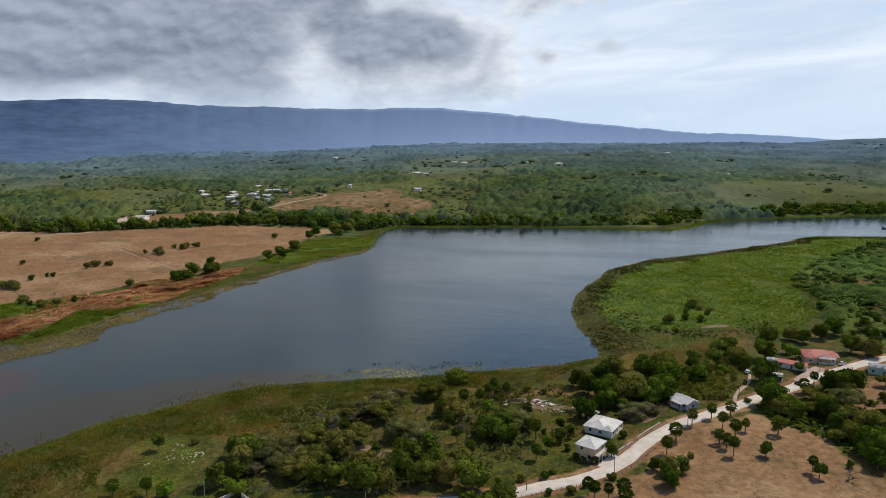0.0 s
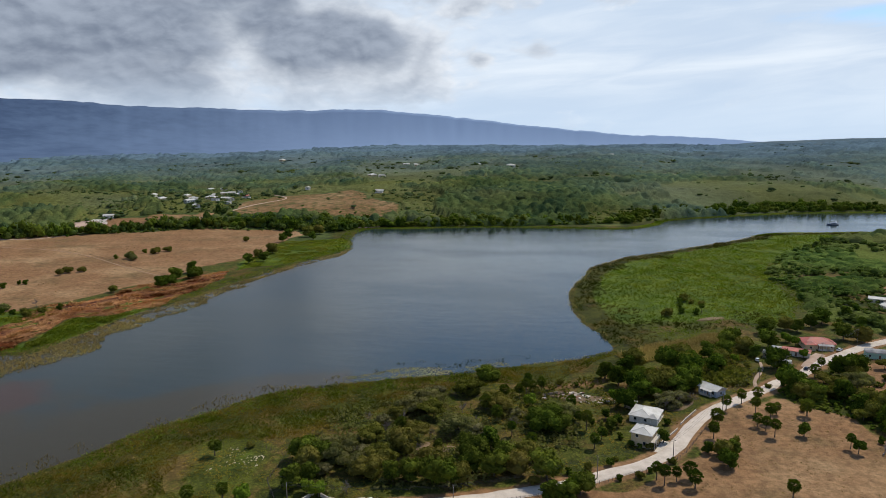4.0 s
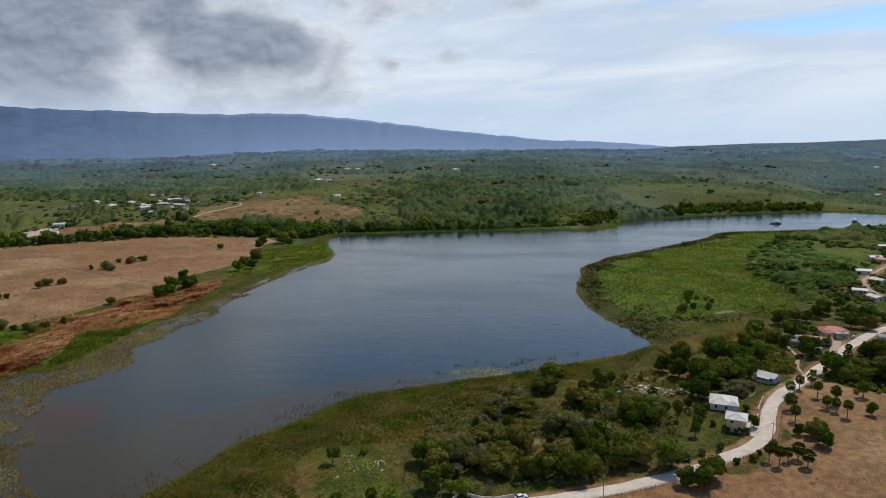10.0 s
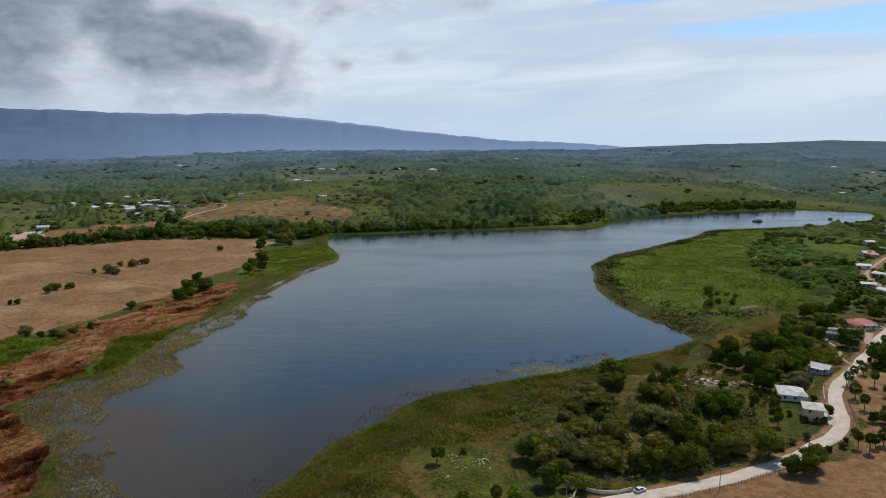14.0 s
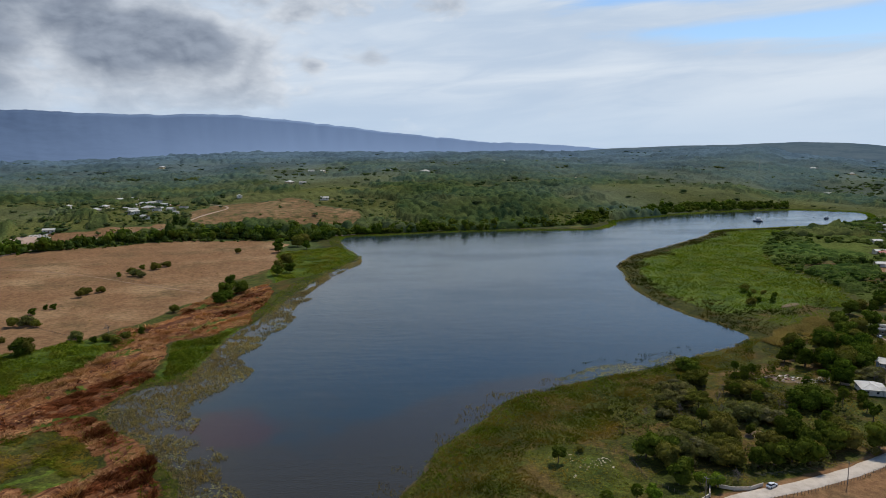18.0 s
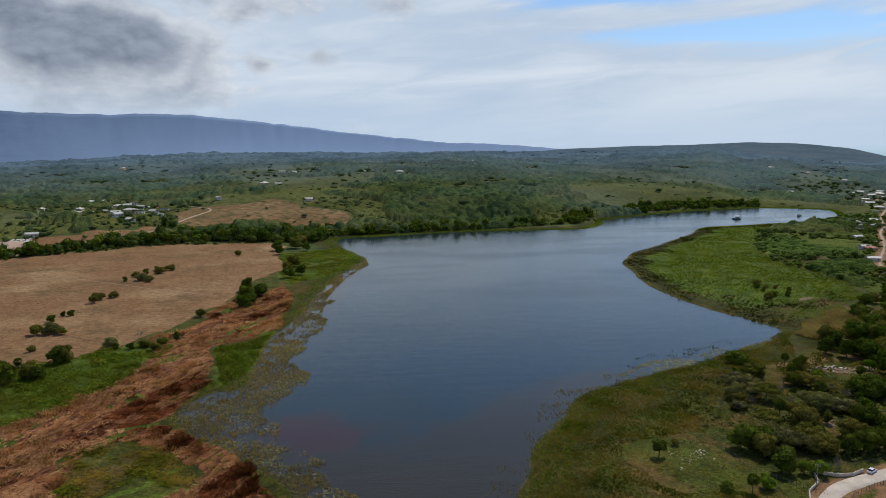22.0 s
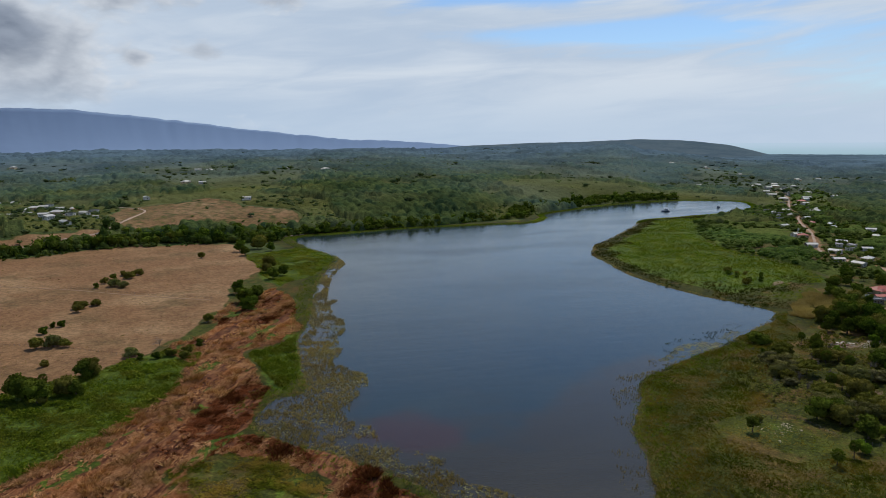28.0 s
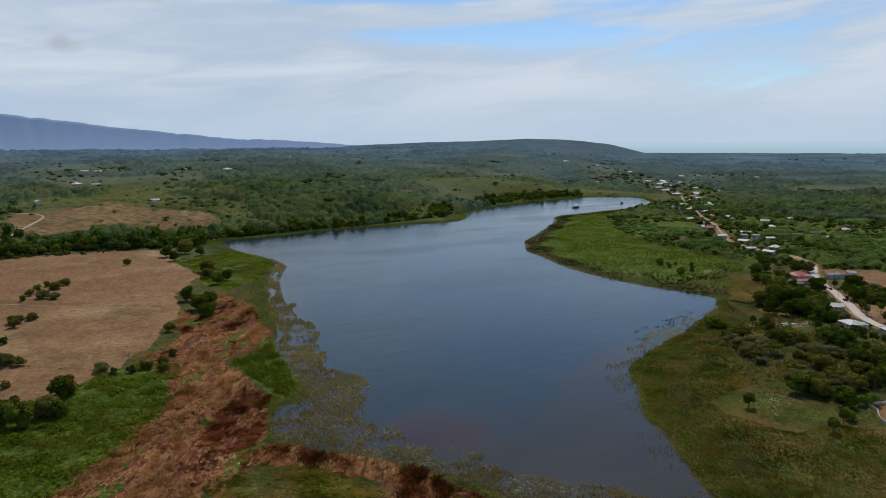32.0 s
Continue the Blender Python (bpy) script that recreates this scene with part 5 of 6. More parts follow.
T_REED = [blades(90 + k, 6, 0.8, 0.085, 0.9) for k in range(6)]
T_RUSH = [blades(190 + k, 6, 1.0, 0.06, 0.35) for k in range(6)]
T_SHAG = [blades(200 + k, 9, 0.95, 0.13, 1.25) for k in range(6)]
T_STALK = [stalks(100 + k, 6, 2.4) for k in range(6)]
T_PAD = [pads(110 + k) for k in range(4)]
T_HERB = [cards(np.random.default_rng(130 + k), np.random.default_rng(130 + k).uniform(-1, 1, (12, 3)) * (0.8, 0.8, 0.55) + (0, 0, 0.5), np.tile((0.0, 0.0, 0.9), (12, 1)), 0.30) for k in range(5)]
T_LEAFY = [cards(np.random.default_rng(120 + k), np.random.default_rng(120 + k).uniform(-1, 1, (9, 3)) * (0.7, 0.7, 0.25) + (0, 0, 0.2), np.tile((0.0, 0.0, 1.6), (9, 1)), 0.26) for k in range(5)]


def tufts(name, x, y, r, T, mat, label, category, turn=None, floor=None):
    z = height(x, y) if floor is None else np.full(len(x), floor)
    return mass(name, T, np.stack([x, y, z], -1), r, rng.uniform(0, 6.28, len(x)) if turn is None else turn, mat, label, category)


MARSH_SOUTH = [(-235, 130), (-205, 170), (-184, 211), (-166, 232), (-142, 263), (-119, 281), (-92, 301), (-58, 309), (-4, 318), (60, 334), (90, 346), (70, 318), (20, 300), (-14, 288), (-44, 264), (-70, 246), (-108, 248), (-122, 214), (-96, 196), (-120, 130)]
x, y = strew(150000, MARSH_SOUTH, -1.5)
tufts("reeds_south", x, y, (0.35 + 1.0 * vnoise(x, y, 8, 61, 3) ** 1.2) * rng.uniform(0.6, 1.3, len(x)), T_REED, M_REED, "marsh of green and straw-coloured reeds on the bank", "reeds")
x, y = strew(32000, MARSH_SOUTH, -1.5, 80, None, (11, 0.52), 34)
tufts("reeds_dry", x, y, rng.uniform(0.4, 0.95, len(x)), T_REED, M_CANE, "patches of dry straw-coloured reeds in the marsh", "reeds")
x, y = strew(75000, PENINSULA + [(620, 700), (420, 660), (300, 540), (250, 420), (190, 370), (150, 345), (100, 330)], -1.5, 200, None, (30, 0.30), 1)
YELLOW = [(80, 318), (82, 333), (100, 345), (120, 350), (146, 360), (152, 352), (126, 332), (100, 318)]
open_ = edge_distance(x, y, YELLOW) < 0
x, y = x[open_], y[open_]
around = np.hypot((x - 150) / 46, (y - 405) / 30)
arc = (np.abs(around - 0.9) < 0.24 * vnoise(x, y, 18, 79, 2) + 0.06) & (y < 418 + 0.3 * (150 - x))
rim = (-edge_distance(x, y, LAKE) < 6 + 46 * vnoise(x, y, 38, 76, 3) ** 1.5) | arc
tall = (0.7 + 1.5 * vnoise(x, y, 14, 62, 3)) * rng.uniform(0.6, 1.3, len(x))
tufts("reeds_east", x[~rim], y[~rim], tall[~rim], T_REED, M_SEDGE, "reeds and rank grass on the low peninsula", "reeds")
tufts("reeds_rim", x[rim], y[rim], tall[rim] * 1.15, T_REED, M_RUSH, "dark belt of rushes round the peninsula", "reeds")
x, y = strew(22000, YELLOW, patchy=(6, 0.42), seed=36)
half = rng.uniform(0, 1, len(x)) < 0.5
tufts("reeds_brown", x[half], y[half], rng.uniform(1.0, 2.6, half.sum()), T_REED, M_SEDGE_BROWN, "tall brown cane grass", "reeds")
x, y = x[~half], y[~half]
tufts("reeds_yellow", x, y, rng.uniform(1.2, 3.2, len(x)) * (0.5 + vnoise(x, y, 6, 75, 2)), T_REED, M_CANE, "tall straw-coloured cane grass", "reeds")
x, y = strew(60000, None, -3, 13, (-290, 200, 0, 880), (16, 0.30), 2)
tufts("reeds_west", x, y, rng.uniform(0.7, 1.6, len(x)), T_REED, M_SEDGE, "reeds along the west and north-west bank", "reeds")
x, y = strew(120000, None, -2, 9, (-70, 740, 800, 960))
tufts("reeds_north", x, y, rng.uniform(0.9, 1.9, len(x)), T_REED, M_SEDGE, "reeds along the far bank", "reeds")
BURNT_ALL = BURNT
x, y = strew(150000, BURNT_ALL, 1, 400)
green = np.maximum(edge_distance(x, y, LUSH[1]), edge_distance(x, y, LUSH[2])) < 0
x, y = x[green], y[green]
u, v = (x * 0.656 + y * 0.755) / 7, -x * 0.755 + y * 0.656
grassy = vnoise(u, v, 5, 27, 3) > 0.63
dark = np.maximum(vnoise(u * 2, v, 6, 73, 3) - 0.03, vnoise(x, y, 4.5, 78, 2) - 0.10) > 0.53
lie = ~grassy & ~(dark & (rng.uniform(0, 1, len(x)) < 0.92))
x, y, u, v = x[lie], y[lie], u[lie], v[lie]
inland = -edge_distance(x, y, LAKE)
pale = 0.6 * vnoise(u, v, 7, 71, 3) + 0.5 * vnoise(x, y, 40, 72, 3) + 0.005 * np.clip(inland - 30, -40, 50) + rng.uniform(-0.06, 0.06, len(x)) > 0.505
tufts("reed_litter_pale", x[pale], y[pale], rng.uniform(0.6, 1.5, pale.sum()), T_STALK, M_STRAW, "flattened straw-coloured dead reeds", "dead reeds", rng.normal(0.86, 0.3, pale.sum()))
tufts("reed_litter_rusty", x[~pale], y[~pale], rng.uniform(0.6, 1.4, (~pale).sum()), T_STALK, M_RUST, "scorched rust-brown dead reeds", "dead reeds", rng.normal(0.95, 0.6, (~pale).sum()))
heap = 0.30 + 2.6 * vnoise(x, y, 5, 74, 2) ** 2
for name, pick, mat_, label in (("reed_heap_pale", pale, M_STRAW, "shaggy heaps of broken straw-coloured reeds"), ("reed_heap_rusty", ~pale, M_RUST, "shaggy heaps of scorched rust-brown reeds")):
    some = pick & (rng.uniform(0, 1, len(x)) < 0.75)
    tufts(name, x[some], y[some], rng.uniform(0.6, 1.35, some.sum()) * heap[some], T_SHAG, mat_, label, "dead reeds", rng.normal(0.9, 0.7, some.sum()))
for k, (poly, n) in enumerate(((LUSH[0], 26000), (LUSH[1], 6500), (LUSH[2], 7000), (LUSH[4], 30000), (LUSH[3], 16000))):
    x, y = strew(n, poly, 0.5, 400, None, (12, 0.34) if k != 1 else (9, 0.44), 4 + k)
    tufts("marsh_plants", x, y, rng.uniform(0.5, 1.2, len(x)) * (1.0 if k < 3 else 1.3) * (0.5 + 2.0 * vnoise(x, y, 6, 85, 2) ** 2), T_HERB if k in (0, 2) else T_LEAFY, M_REED if k == 1 else M_LUSH, "lush green marsh plants", "plants")

x, y = strew(150000, None, -2.5, 3.0, (-280, 190, 460, 770), (10, 0.36), 30)
tufts("reed_fringe", x, y, rng.uniform(0.6, 1.3, len(x)), T_REED, M_CANE, "straw-coloured fringe of reeds at the water's edge", "reeds")
x, y = strew(13000, FIELD_WEST, 4, 900, None, (22, 0.50), 31)
tufts("pasture_tufts", x, y, 0.25 + 1.0 * rng.uniform(0, 1, len(x)) ** 3, T_LEAFY, M_WEED, "dry weeds and cropped tufts on the pasture", "weeds")
x, y = strew(9000, FIELD_SOUTH, 4, 900, None, (12, 0.45), 32)
tufts("field_weeds", x, y, rng.uniform(0.25, 0.7, len(x)), T_LEAFY, M_WEED, "dry weeds on the bare field", "weeds")
x, y = strew(30000, [(-120, 196), (-110, 246), (-60, 268), (-10, 298), (60, 304), (124, 350), (160, 350), (130, 280), (90, 256), (66, 236), (40, 214), (0, 201), (-60, 200)], 4, 900, None, (14, 0.40), 33)
clear = edge_distance(x, y, ROAD, False) > 5
tufts("meadow_grass", x[clear], y[clear], rng.uniform(0.3, 0.8, clear.sum()), T_LEAFY, M_REED, "rough tufted grass between road and marsh", "grass")

# plants standing in the water
SHALLOWS = [(-75, 700), (-86, 650), (-128, 588), (-150, 530), (-172, 482), (-191, 440), (-204, 408), (-213, 368), (-223, 338), (-227, 312), (-214, 290), (-218, 268), (-204, 240), (-190, 205), (-200, 160), (-240, 160), (-236, 258), (-262, 330), (-268, 350), (-236, 378), (-226, 410), (-210, 460), (-166, 548), (-128, 628), (-82, 700)]
x, y = strew(150000, SHALLOWS, -70, -0.5, None, (9, 0.40), 9)
bay = (y < 540) | (edge_distance(x, y, LAKE) < 10)
x, y = x[bay], y[bay]
tufts("water_reeds", x, y, rng.uniform(0.6, 1.5, len(x)), T_REED, M_SEDGE_BROWN, "thin brown reeds standing in the shallows", "reeds", None, -0.05)
x, y = strew(72000, SHALLOWS, -70, -0.5, None, (10, 0.47), 10)
bay = y < 545 + 40 * (vnoise(x, y, 20, 77, 2) - 0.5)
x, y = x[bay], y[bay]
M_PAD = leafy("lily_pads", (0.090, 0.092, 0.040), (0.250, 0.240, 0.135), (0.200, 0.155, 0.075), 0.05, 0.05, (1, 1, 0.9), 0.8)
tufts("lily_pads", x, y, rng.uniform(0.22, 0.55, len(x)), T_PAD, M_PAD, "floating lily pads in the shallows", "lily pads", None, 0.0)
SOUTH_PADS = [(-64, 318), (-40, 324), (-8, 330), (14, 334), (20, 326), (-4, 319), (-56, 311)]
x, y = strew(5200, SOUTH_PADS, -30, -0.5, None, (6, 0.44), 13)
tufts("lily_pads", x, y, rng.uniform(0.2, 0.5, len(x)), T_PAD, M_PAD, "floating lily pads by the south bank", "lily pads", None, 0.0)
x, y = strew(1700, [(-46, 320), (-10, 327), (20, 332), (34, 344), (-8, 343), (-50, 332)], -30, -0.5, None, (5, 0.54), 12)
tufts("water_reeds", x, y, rng.uniform(0.3, 0.9, len(x)), T_RUSH, M_RUSH, "a fringe of reeds in the water", "reeds", None, -0.05)
x, y = strew(26000, [(-210, 150), (-192, 212), (-160, 255), (-124, 296), (-92, 314), (-60, 324), (-56, 306), (-96, 296), (-140, 260), (-180, 205)], -14, -0.5, None, (9, 0.58), 11)
tufts("water_reeds", x, y, rng.uniform(0.4, 1.0, len(x)), T_RUSH, M_SEDGE_BROWN, "scattered reeds in the water by the south bank", "reeds", None, -0.05)

# ------------------------------------------------------------------ houses
M_ROOF_WHITE = plain("white_metal_roof", (0.60, 0.57, 0.50), (0.44, 0.40, 0.33), 0.6, 0.6, 0.0, 0.06)
M_ROOF_RED = plain("red_metal_roof", (0.48, 0.100, 0.060), (0.32, 0.11, 0.085), 0.5, 0.6, 0.0, 0.08)
M_ROOF_GREY = plain("grey_concrete_roof", (0.38, 0.36, 0.33), (0.24, 0.22, 0.20), 0.6, 0.9)
M_WALL_WHITE = plain("white_painted_wall", (0.74, 0.70, 0.63), (0.56, 0.50, 0.42), 0.7, 0.85, 0.0, 0.05)
M_WALL_CREAM = plain("cream_painted_wall", (0.60, 0.48, 0.30), (0.46, 0.34, 0.20), 0.7, 0.85)
M_WALL_BLUE = plain("pale_blue_wall", (0.40, 0.48, 0.56), (0.30, 0.36, 0.42), 0.7, 0.85)
M_WALL_MINT = plain("mint_green_wall", (0.30, 0.46, 0.38), (0.22, 0.34, 0.28), 0.7, 0.85)
M_WALL_DARK = plain("dark_teal_wall", (0.08, 0.14, 0.14), (0.05, 0.09, 0.09), 0.9, 0.8)
M_WALL_BLOCK = plain("bare_block_wall", (0.36, 0.29, 0.22), (0.24, 0.18, 0.13), 0.9, 0.95)
M_FRAME = plain("window_frame_paint", (0.55, 0.52, 0.47), None, 2.0, 0.6)
M_DOOR = plain("door_wood", (0.16, 0.075, 0.045), (0.10, 0.05, 0.03), 2.0, 0.6)
M_STONE = plain("pale_stone", (0.64, 0.56, 0.45), (0.42, 0.35, 0.27), 1.5, 0.95)
M_LIME = plain("weathered_limestone", (0.60, 0.50, 0.32), (0.36, 0.29, 0.17), 1.5, 0.95)
M_PALE = plain("white_spoil", (0.78, 0.73, 0.64), (0.56, 0.48, 0.38), 0.5, 0.95)
M_POST = plain("weathered_post", (0.22, 0.17, 0.13), (0.12, 0.09, 0.07), 3.0, 0.95)
M_POLE = plain("grey_timber_pole", (0.27, 0.23, 0.19), (0.17, 0.14, 0.11), 2.0, 0.9)
M_WIRE = plain("dark_wire", (0.03, 0.03, 0.03), None, 1.0, 0.6)
m, n = material("dark_window_glass")
p = n.add("ShaderNodeTexCoord").outputs["Object"]
finish(n, n.mix(n.noise(p, 1.3), (0.012, 0.016, 0.020, 1), (0.035, 0.042, 0.048, 1)), 0.08, spec=0.6)
M_GLASS = m


def wall_panel(length, high, holes, thick=0.18):
    """A wall along x, with openings right through it: each hole is (x0, x1, z0, z1)."""
    xs = sorted({0.0, length, *[v for h in holes for v in h[:2]]})
    zs = sorted({-0.7, high, *[v for h in holes for v in h[2:]]})
    bms = []
    for x0, x1 in zip(xs, xs[1:]):
        z_run = None
        for z0, z1 in zip(zs, zs[1:]):
            cx, cz = (x0 + x1) / 2, (z0 + z1) / 2
            if any(h[0] < cx < h[1] and h[2] < cz < h[3] for h in holes):
                if z_run:
                    bms.append(box(x0, x1, 0, thick, *z_run))
                z_run = None
            else:
                z_run = (z_run[0], z1) if z_run else (z0, z1)
        if z_run:
            bms.append(box(x0, x1, 0, thick, *z_run))
    return merge(*bms)


def turned(bm, x, y, z, rz):
    bmesh.ops.transform(bm, matrix=pose(x, y, z, 0, 0, rz), verts=bm.verts)
    return bm


def hip_roof(x0, x1, y0, y1, z, rise, over=0.55, gable=False, thick=0.14):
    """A hipped or gabled roof slab; its ridge runs along the longer side."""
    x0, x1, y0, y1 = x0 - over, x1 + over, y0 - over, y1 + over
    along_x = (x1 - x0) >= (y1 - y0)
    half = min(x1 - x0, y1 - y0) / 2
    inset = 0.0 if gable else half * 0.95
    if along_x:
        a, b = ((x0 + inset), (y0 + y1) / 2), ((x1 - inset), (y0 + y1) / 2)
    else:
        a, b = ((x0 + x1) / 2, y0 + inset), ((x0 + x1) / 2, y1 - inset)
    bm = bmesh.new()
    rings = []
    for dz in (0, -thick):
        e = [bm.verts.new((*c, z + dz)) for c in ((x0, y0), (x1, y0), (x1, y1), (x0, y1))]
        r = [bm.verts.new((*c, z + rise + dz)) for c in (a, b)]
        rings.append((e, r))
        fs = ([(e[0], e[1], r[1], r[0]), (e[2], e[3], r[0], r[1]), (e[1], e[2], r[1]), (e[3], e[0], r[0])] if along_x else
              [(e[1], e[2], r[1], r[0]), (e[3], e[0], r[0], r[1]), (e[0], e[1], r[0]), (e[2], e[3], r[1])])
        for f in fs:
            bm.faces.new(f)
    (e, _), (g, _) = rings
    for k in range(4):
        bm.faces.new((e[k], e[(k + 1) % 4], g[(k + 1) % 4], g[k]))
    ribs = [tube([(*a, z + rise + 0.03), (*b, z + rise + 0.03)], [0.09, 0.09], 5)]
    if not gable:
        ends = ((a, (x0, y0)), (a, (x0, y1)), (b, (x1, y0)), (b, (x1, y1))) if along_x else ((a, (x0, y0)), (a, (x1, y0)), (b, (x0, y1)), (b, (x1, y1)))
        ribs += [tube([(*s, z + rise + 0.03), (*t, z + 0.03)], [0.08, 0.08], 5) for s, t in ends]
    bmesh.ops.recalc_face_normals(bm, faces=bm.faces)
    return bm, merge(*ribs)


def flat_roof(x0, x1, y0, y1, z, over=0.3, slope=0.25):
    bm = box(x0 - over, x1 + over, y0 - over, y1 + over, z, z + 0.18)
    for v in bm.verts:
        v.co.z += slope * (v.co.y - y0) / (y1 - y0)
    return bm, merge(*[box(x0 - over, x1 + over, y, y + 0.05, z + 0.18, z + 0.22 + slope) for y in np.linspace(y0, y1, 5)])


def opening(root, x, y, z, rz, wide, high, door=False):
    """A window or a door set back in its opening."""
    f = 0.07
    rim = merge(box(0, f, 0.04, 0.12, 0, high), box(wide - f, wide, 0.04, 0.12, 0, high), box(f, wide - f, 0.04, 0.12, high - f, high), box(f, wide - f, 0.04, 0.12, 0, f))
    fr = part("door" if door else "window", turned(rim, x, y, z, rz), M_FRAME, root)
    if door:
        leaf = merge(box(f, wide - f, 0.06, 0.10, f, high - f), box(wide - 0.22, wide - 0.18, 0.02, 0.06, high * 0.45, high * 0.52))
        part("door_leaf", turned(leaf, x, y, z, rz), M_DOOR, fr)
    else:
        part("pane", turned(box(f, wide - f, 0.075, 0.09, f, high - f), x, y, z, rz), M_GLASS, fr)
        part("window_sill", turned(box(-0.06, wide + 0.06, -0.08, 0.04, -0.07, 0.0), x, y, z, rz), M_FRAME, fr)


def walls(root, x0, x1, y0, y1, high, mat, sides, z=0.0):
    """Four walls; sides lists for each of front, right, back, left its openings as (where, wide, sill, height, is_door)."""
    t = 0.18
    runs = (((x0, y0), 0, x1 - x0), ((x1, y0 + t), 90, y1 - y0 - 2 * t), ((x1, y1), 180, x1 - x0), ((x0, y1 - t), 270, y1 - y0 - 2 * t))
    for (p, rz, ln), ops in zip(runs, sides):
        holes = [(a, a + w_, s, s + h) for a, w_, s, h, _ in ops if a + w_ < ln - 0.15]
        part("wall", turned(wall_panel(ln, high, holes, t), *p, z, rz), mat, root)
        q = pose(*p, z, 0, 0, rz)
        for (a, w_, s, h, is_door), hole in zip([o for o in ops if o[0] + o[1] < ln - 0.15], holes):
            at = q @ Vector((a, 0, s))
            opening(root, *at, rz, w_, h, is_door)


def house(at, rz, L, W, high, rise, roof_mat, wall_mat, label, group="", sides=None, style="hip", storeys=1):
    x, y = at
    root = thing("house", (x, y, ground_at(x, y) + 0.1), label, "house", group, rz)
    sides = sides or [[(1.0, 1.1, 0.9, 1.2, False), (L / 2 - 0.5, 1.0, 0.02, 2.05, True), (L - 2.3, 1.1, 0.9, 1.2, False)], [(W / 2 - 0.6, 1.1, 0.9, 1.2, False)], [(1.2, 1.0, 0.9, 1.2, False), (L - 2.4, 1.0, 0.9, 1.2, False)], [(W / 2 - 0.6, 1.1, 0.9, 1.2, False)]]
    x0, x1, y0, y1 = -L / 2, L / 2, -W / 2, W / 2
    walls(root, x0, x1, y0, y1, high, wall_mat, sides)
    part("plinth", box(x0 - 0.15, x1 + 0.15, y0 - 0.15, y1 + 0.15, -0.9, 0.0, 0.03), M_STONE, root)
    bm, ribs = flat_roof(x0, x1, y0, y1, high) if style == "flat" else hip_roof(x0, x1, y0, y1, high, rise, gable=style == "gable")
    r = part("roof", bm, roof_mat, root)
    part("roof_cap", ribs, roof_mat, r)
    if style == "gable":
        for s in ((x0, x0 + 0.18), (x1 - 0.18, x1)):
            g = bmesh.new()
            vs = [[g.verts.new((xx, yy, zz)) for yy, zz in ((y0, high), (y1, high), (0, high + rise * W / (W + 1.1)))] for xx in s]
            g.faces.new(vs[0])
            g.faces.new(vs[1][::-1])
            for k in range(3):
                g.faces.new((vs[0][k], vs[1][k], vs[1][(k + 1) % 3], vs[0][(k + 1) % 3]))
            part("gable_wall", g, wall_mat, root)
    return root


def porch(root, x0, x1, y0, y1, high, roof_mat, posts, slope=0.4):
    """A lean-to porch on posts, with a floor slab."""
    bm = box(x0, x1, y0, y1, high, high + 0.12)
    for v in bm.verts:
        v.co.z += slope * (v.co.y - y0) / (y1 - y0)
    part("porch_roof", bm, roof_mat, root)
    part("porch_floor", box(x0, x1, y0, y1 - 0.05, -0.6, 0.04), M_STONE, root)
    for k in range(posts):
        x = x0 + 0.3 + (x1 - x0 - 0.6) * k / (posts - 1)
        part("post", box(x - 0.11, x + 0.11, y0 + 0.2, y0 + 0.42, 0.04, high + 0.03), M_WALL_WHITE, root)
    for k in range(posts - 1):
        a = x0 + 0.41 + (x1 - x0 - 0.6) * k / (posts - 1)
        b = x0 + 0.19 + (x1 - x0 - 0.6) * (k + 1) / (posts - 1)
        if k != posts // 2:
            part("railing", box(a, b, y0 + 0.27, y0 + 0.35, 0.04, 0.85), M_WALL_WHITE, root)


LAKE_ROAD = "houses by the lake road"
a_house = house((60.5, 250.5), 55, 11.6, 8.2, 2.8, 1.6, M_ROOF_WHITE, M_WALL_WHITE, "white one-storey house with a pale hipped metal roof and porch", LAKE_ROAD,
                [[(1.0, 1.2, 0.9, 1.2, False), (3.4, 1.2, 0.9, 1.2, False), (6.6, 1.0, 0.02, 2.1, True), (9.6, 1.3, 0.9, 1.2, False)], [(1.2, 1.1, 0.9, 1.2, False), (5.6, 1.1, 0.9, 1.2, False)], [(2, 1.1, 0.9, 1.2, False), (8, 1.1, 0.9, 1.2, False)], [(1.5, 1.1, 0.9, 1.2, False), (5.5, 1.1, 0.9, 1.2, False)]])
porch(a_house, -1.5, 6.0, -6.9, -4.2, 2.45, M_ROOF_WHITE, 4)
bm, ribs = hip_roof(-6.0, -1.9, -6.8, -3.0, 2.9, 1.2, 0.35)
part("wing_roof", bm, M_ROOF_WHITE, a_house)
wing = [[(1.4, 1.3, 0.9, 1.2, False)], [], [], [(1.0, 1.1, 0.9, 1.2, False)]]
walls(a_house, -6.0, -1.9, -6.8, -4.2, 2.85, M_WALL_WHITE, wing)

b_house = house((51.8, 228), 52, 8.2, 7.2, 5.0, 1.3, M_ROOF_WHITE, M_WALL_CREAM, "two-storey cream house under a pale hipped roof, unfinished below", LAKE_ROAD,
                [[(1.0, 2.0, 0.02, 2.2, True), (4.4, 2.4, 0.02, 2.2, True), (1.2, 1.1, 3.3, 1.2, False), (5.4, 1.1, 3.3, 1.2, False)], [(1.4, 1.1, 3.3, 1.2, False), (4.4, 1.1, 3.3, 1.2, False)], [(2, 1.0, 3.3, 1.2, False)], [(1.4, 1.1, 3.3, 1.2, False), (4.2, 1.1, 0.9, 1.2, False)]])
part("balcony_slab", box(-4.3, 4.3, -5.3, -3.7, 2.55, 2.72), M_STONE, b_house)
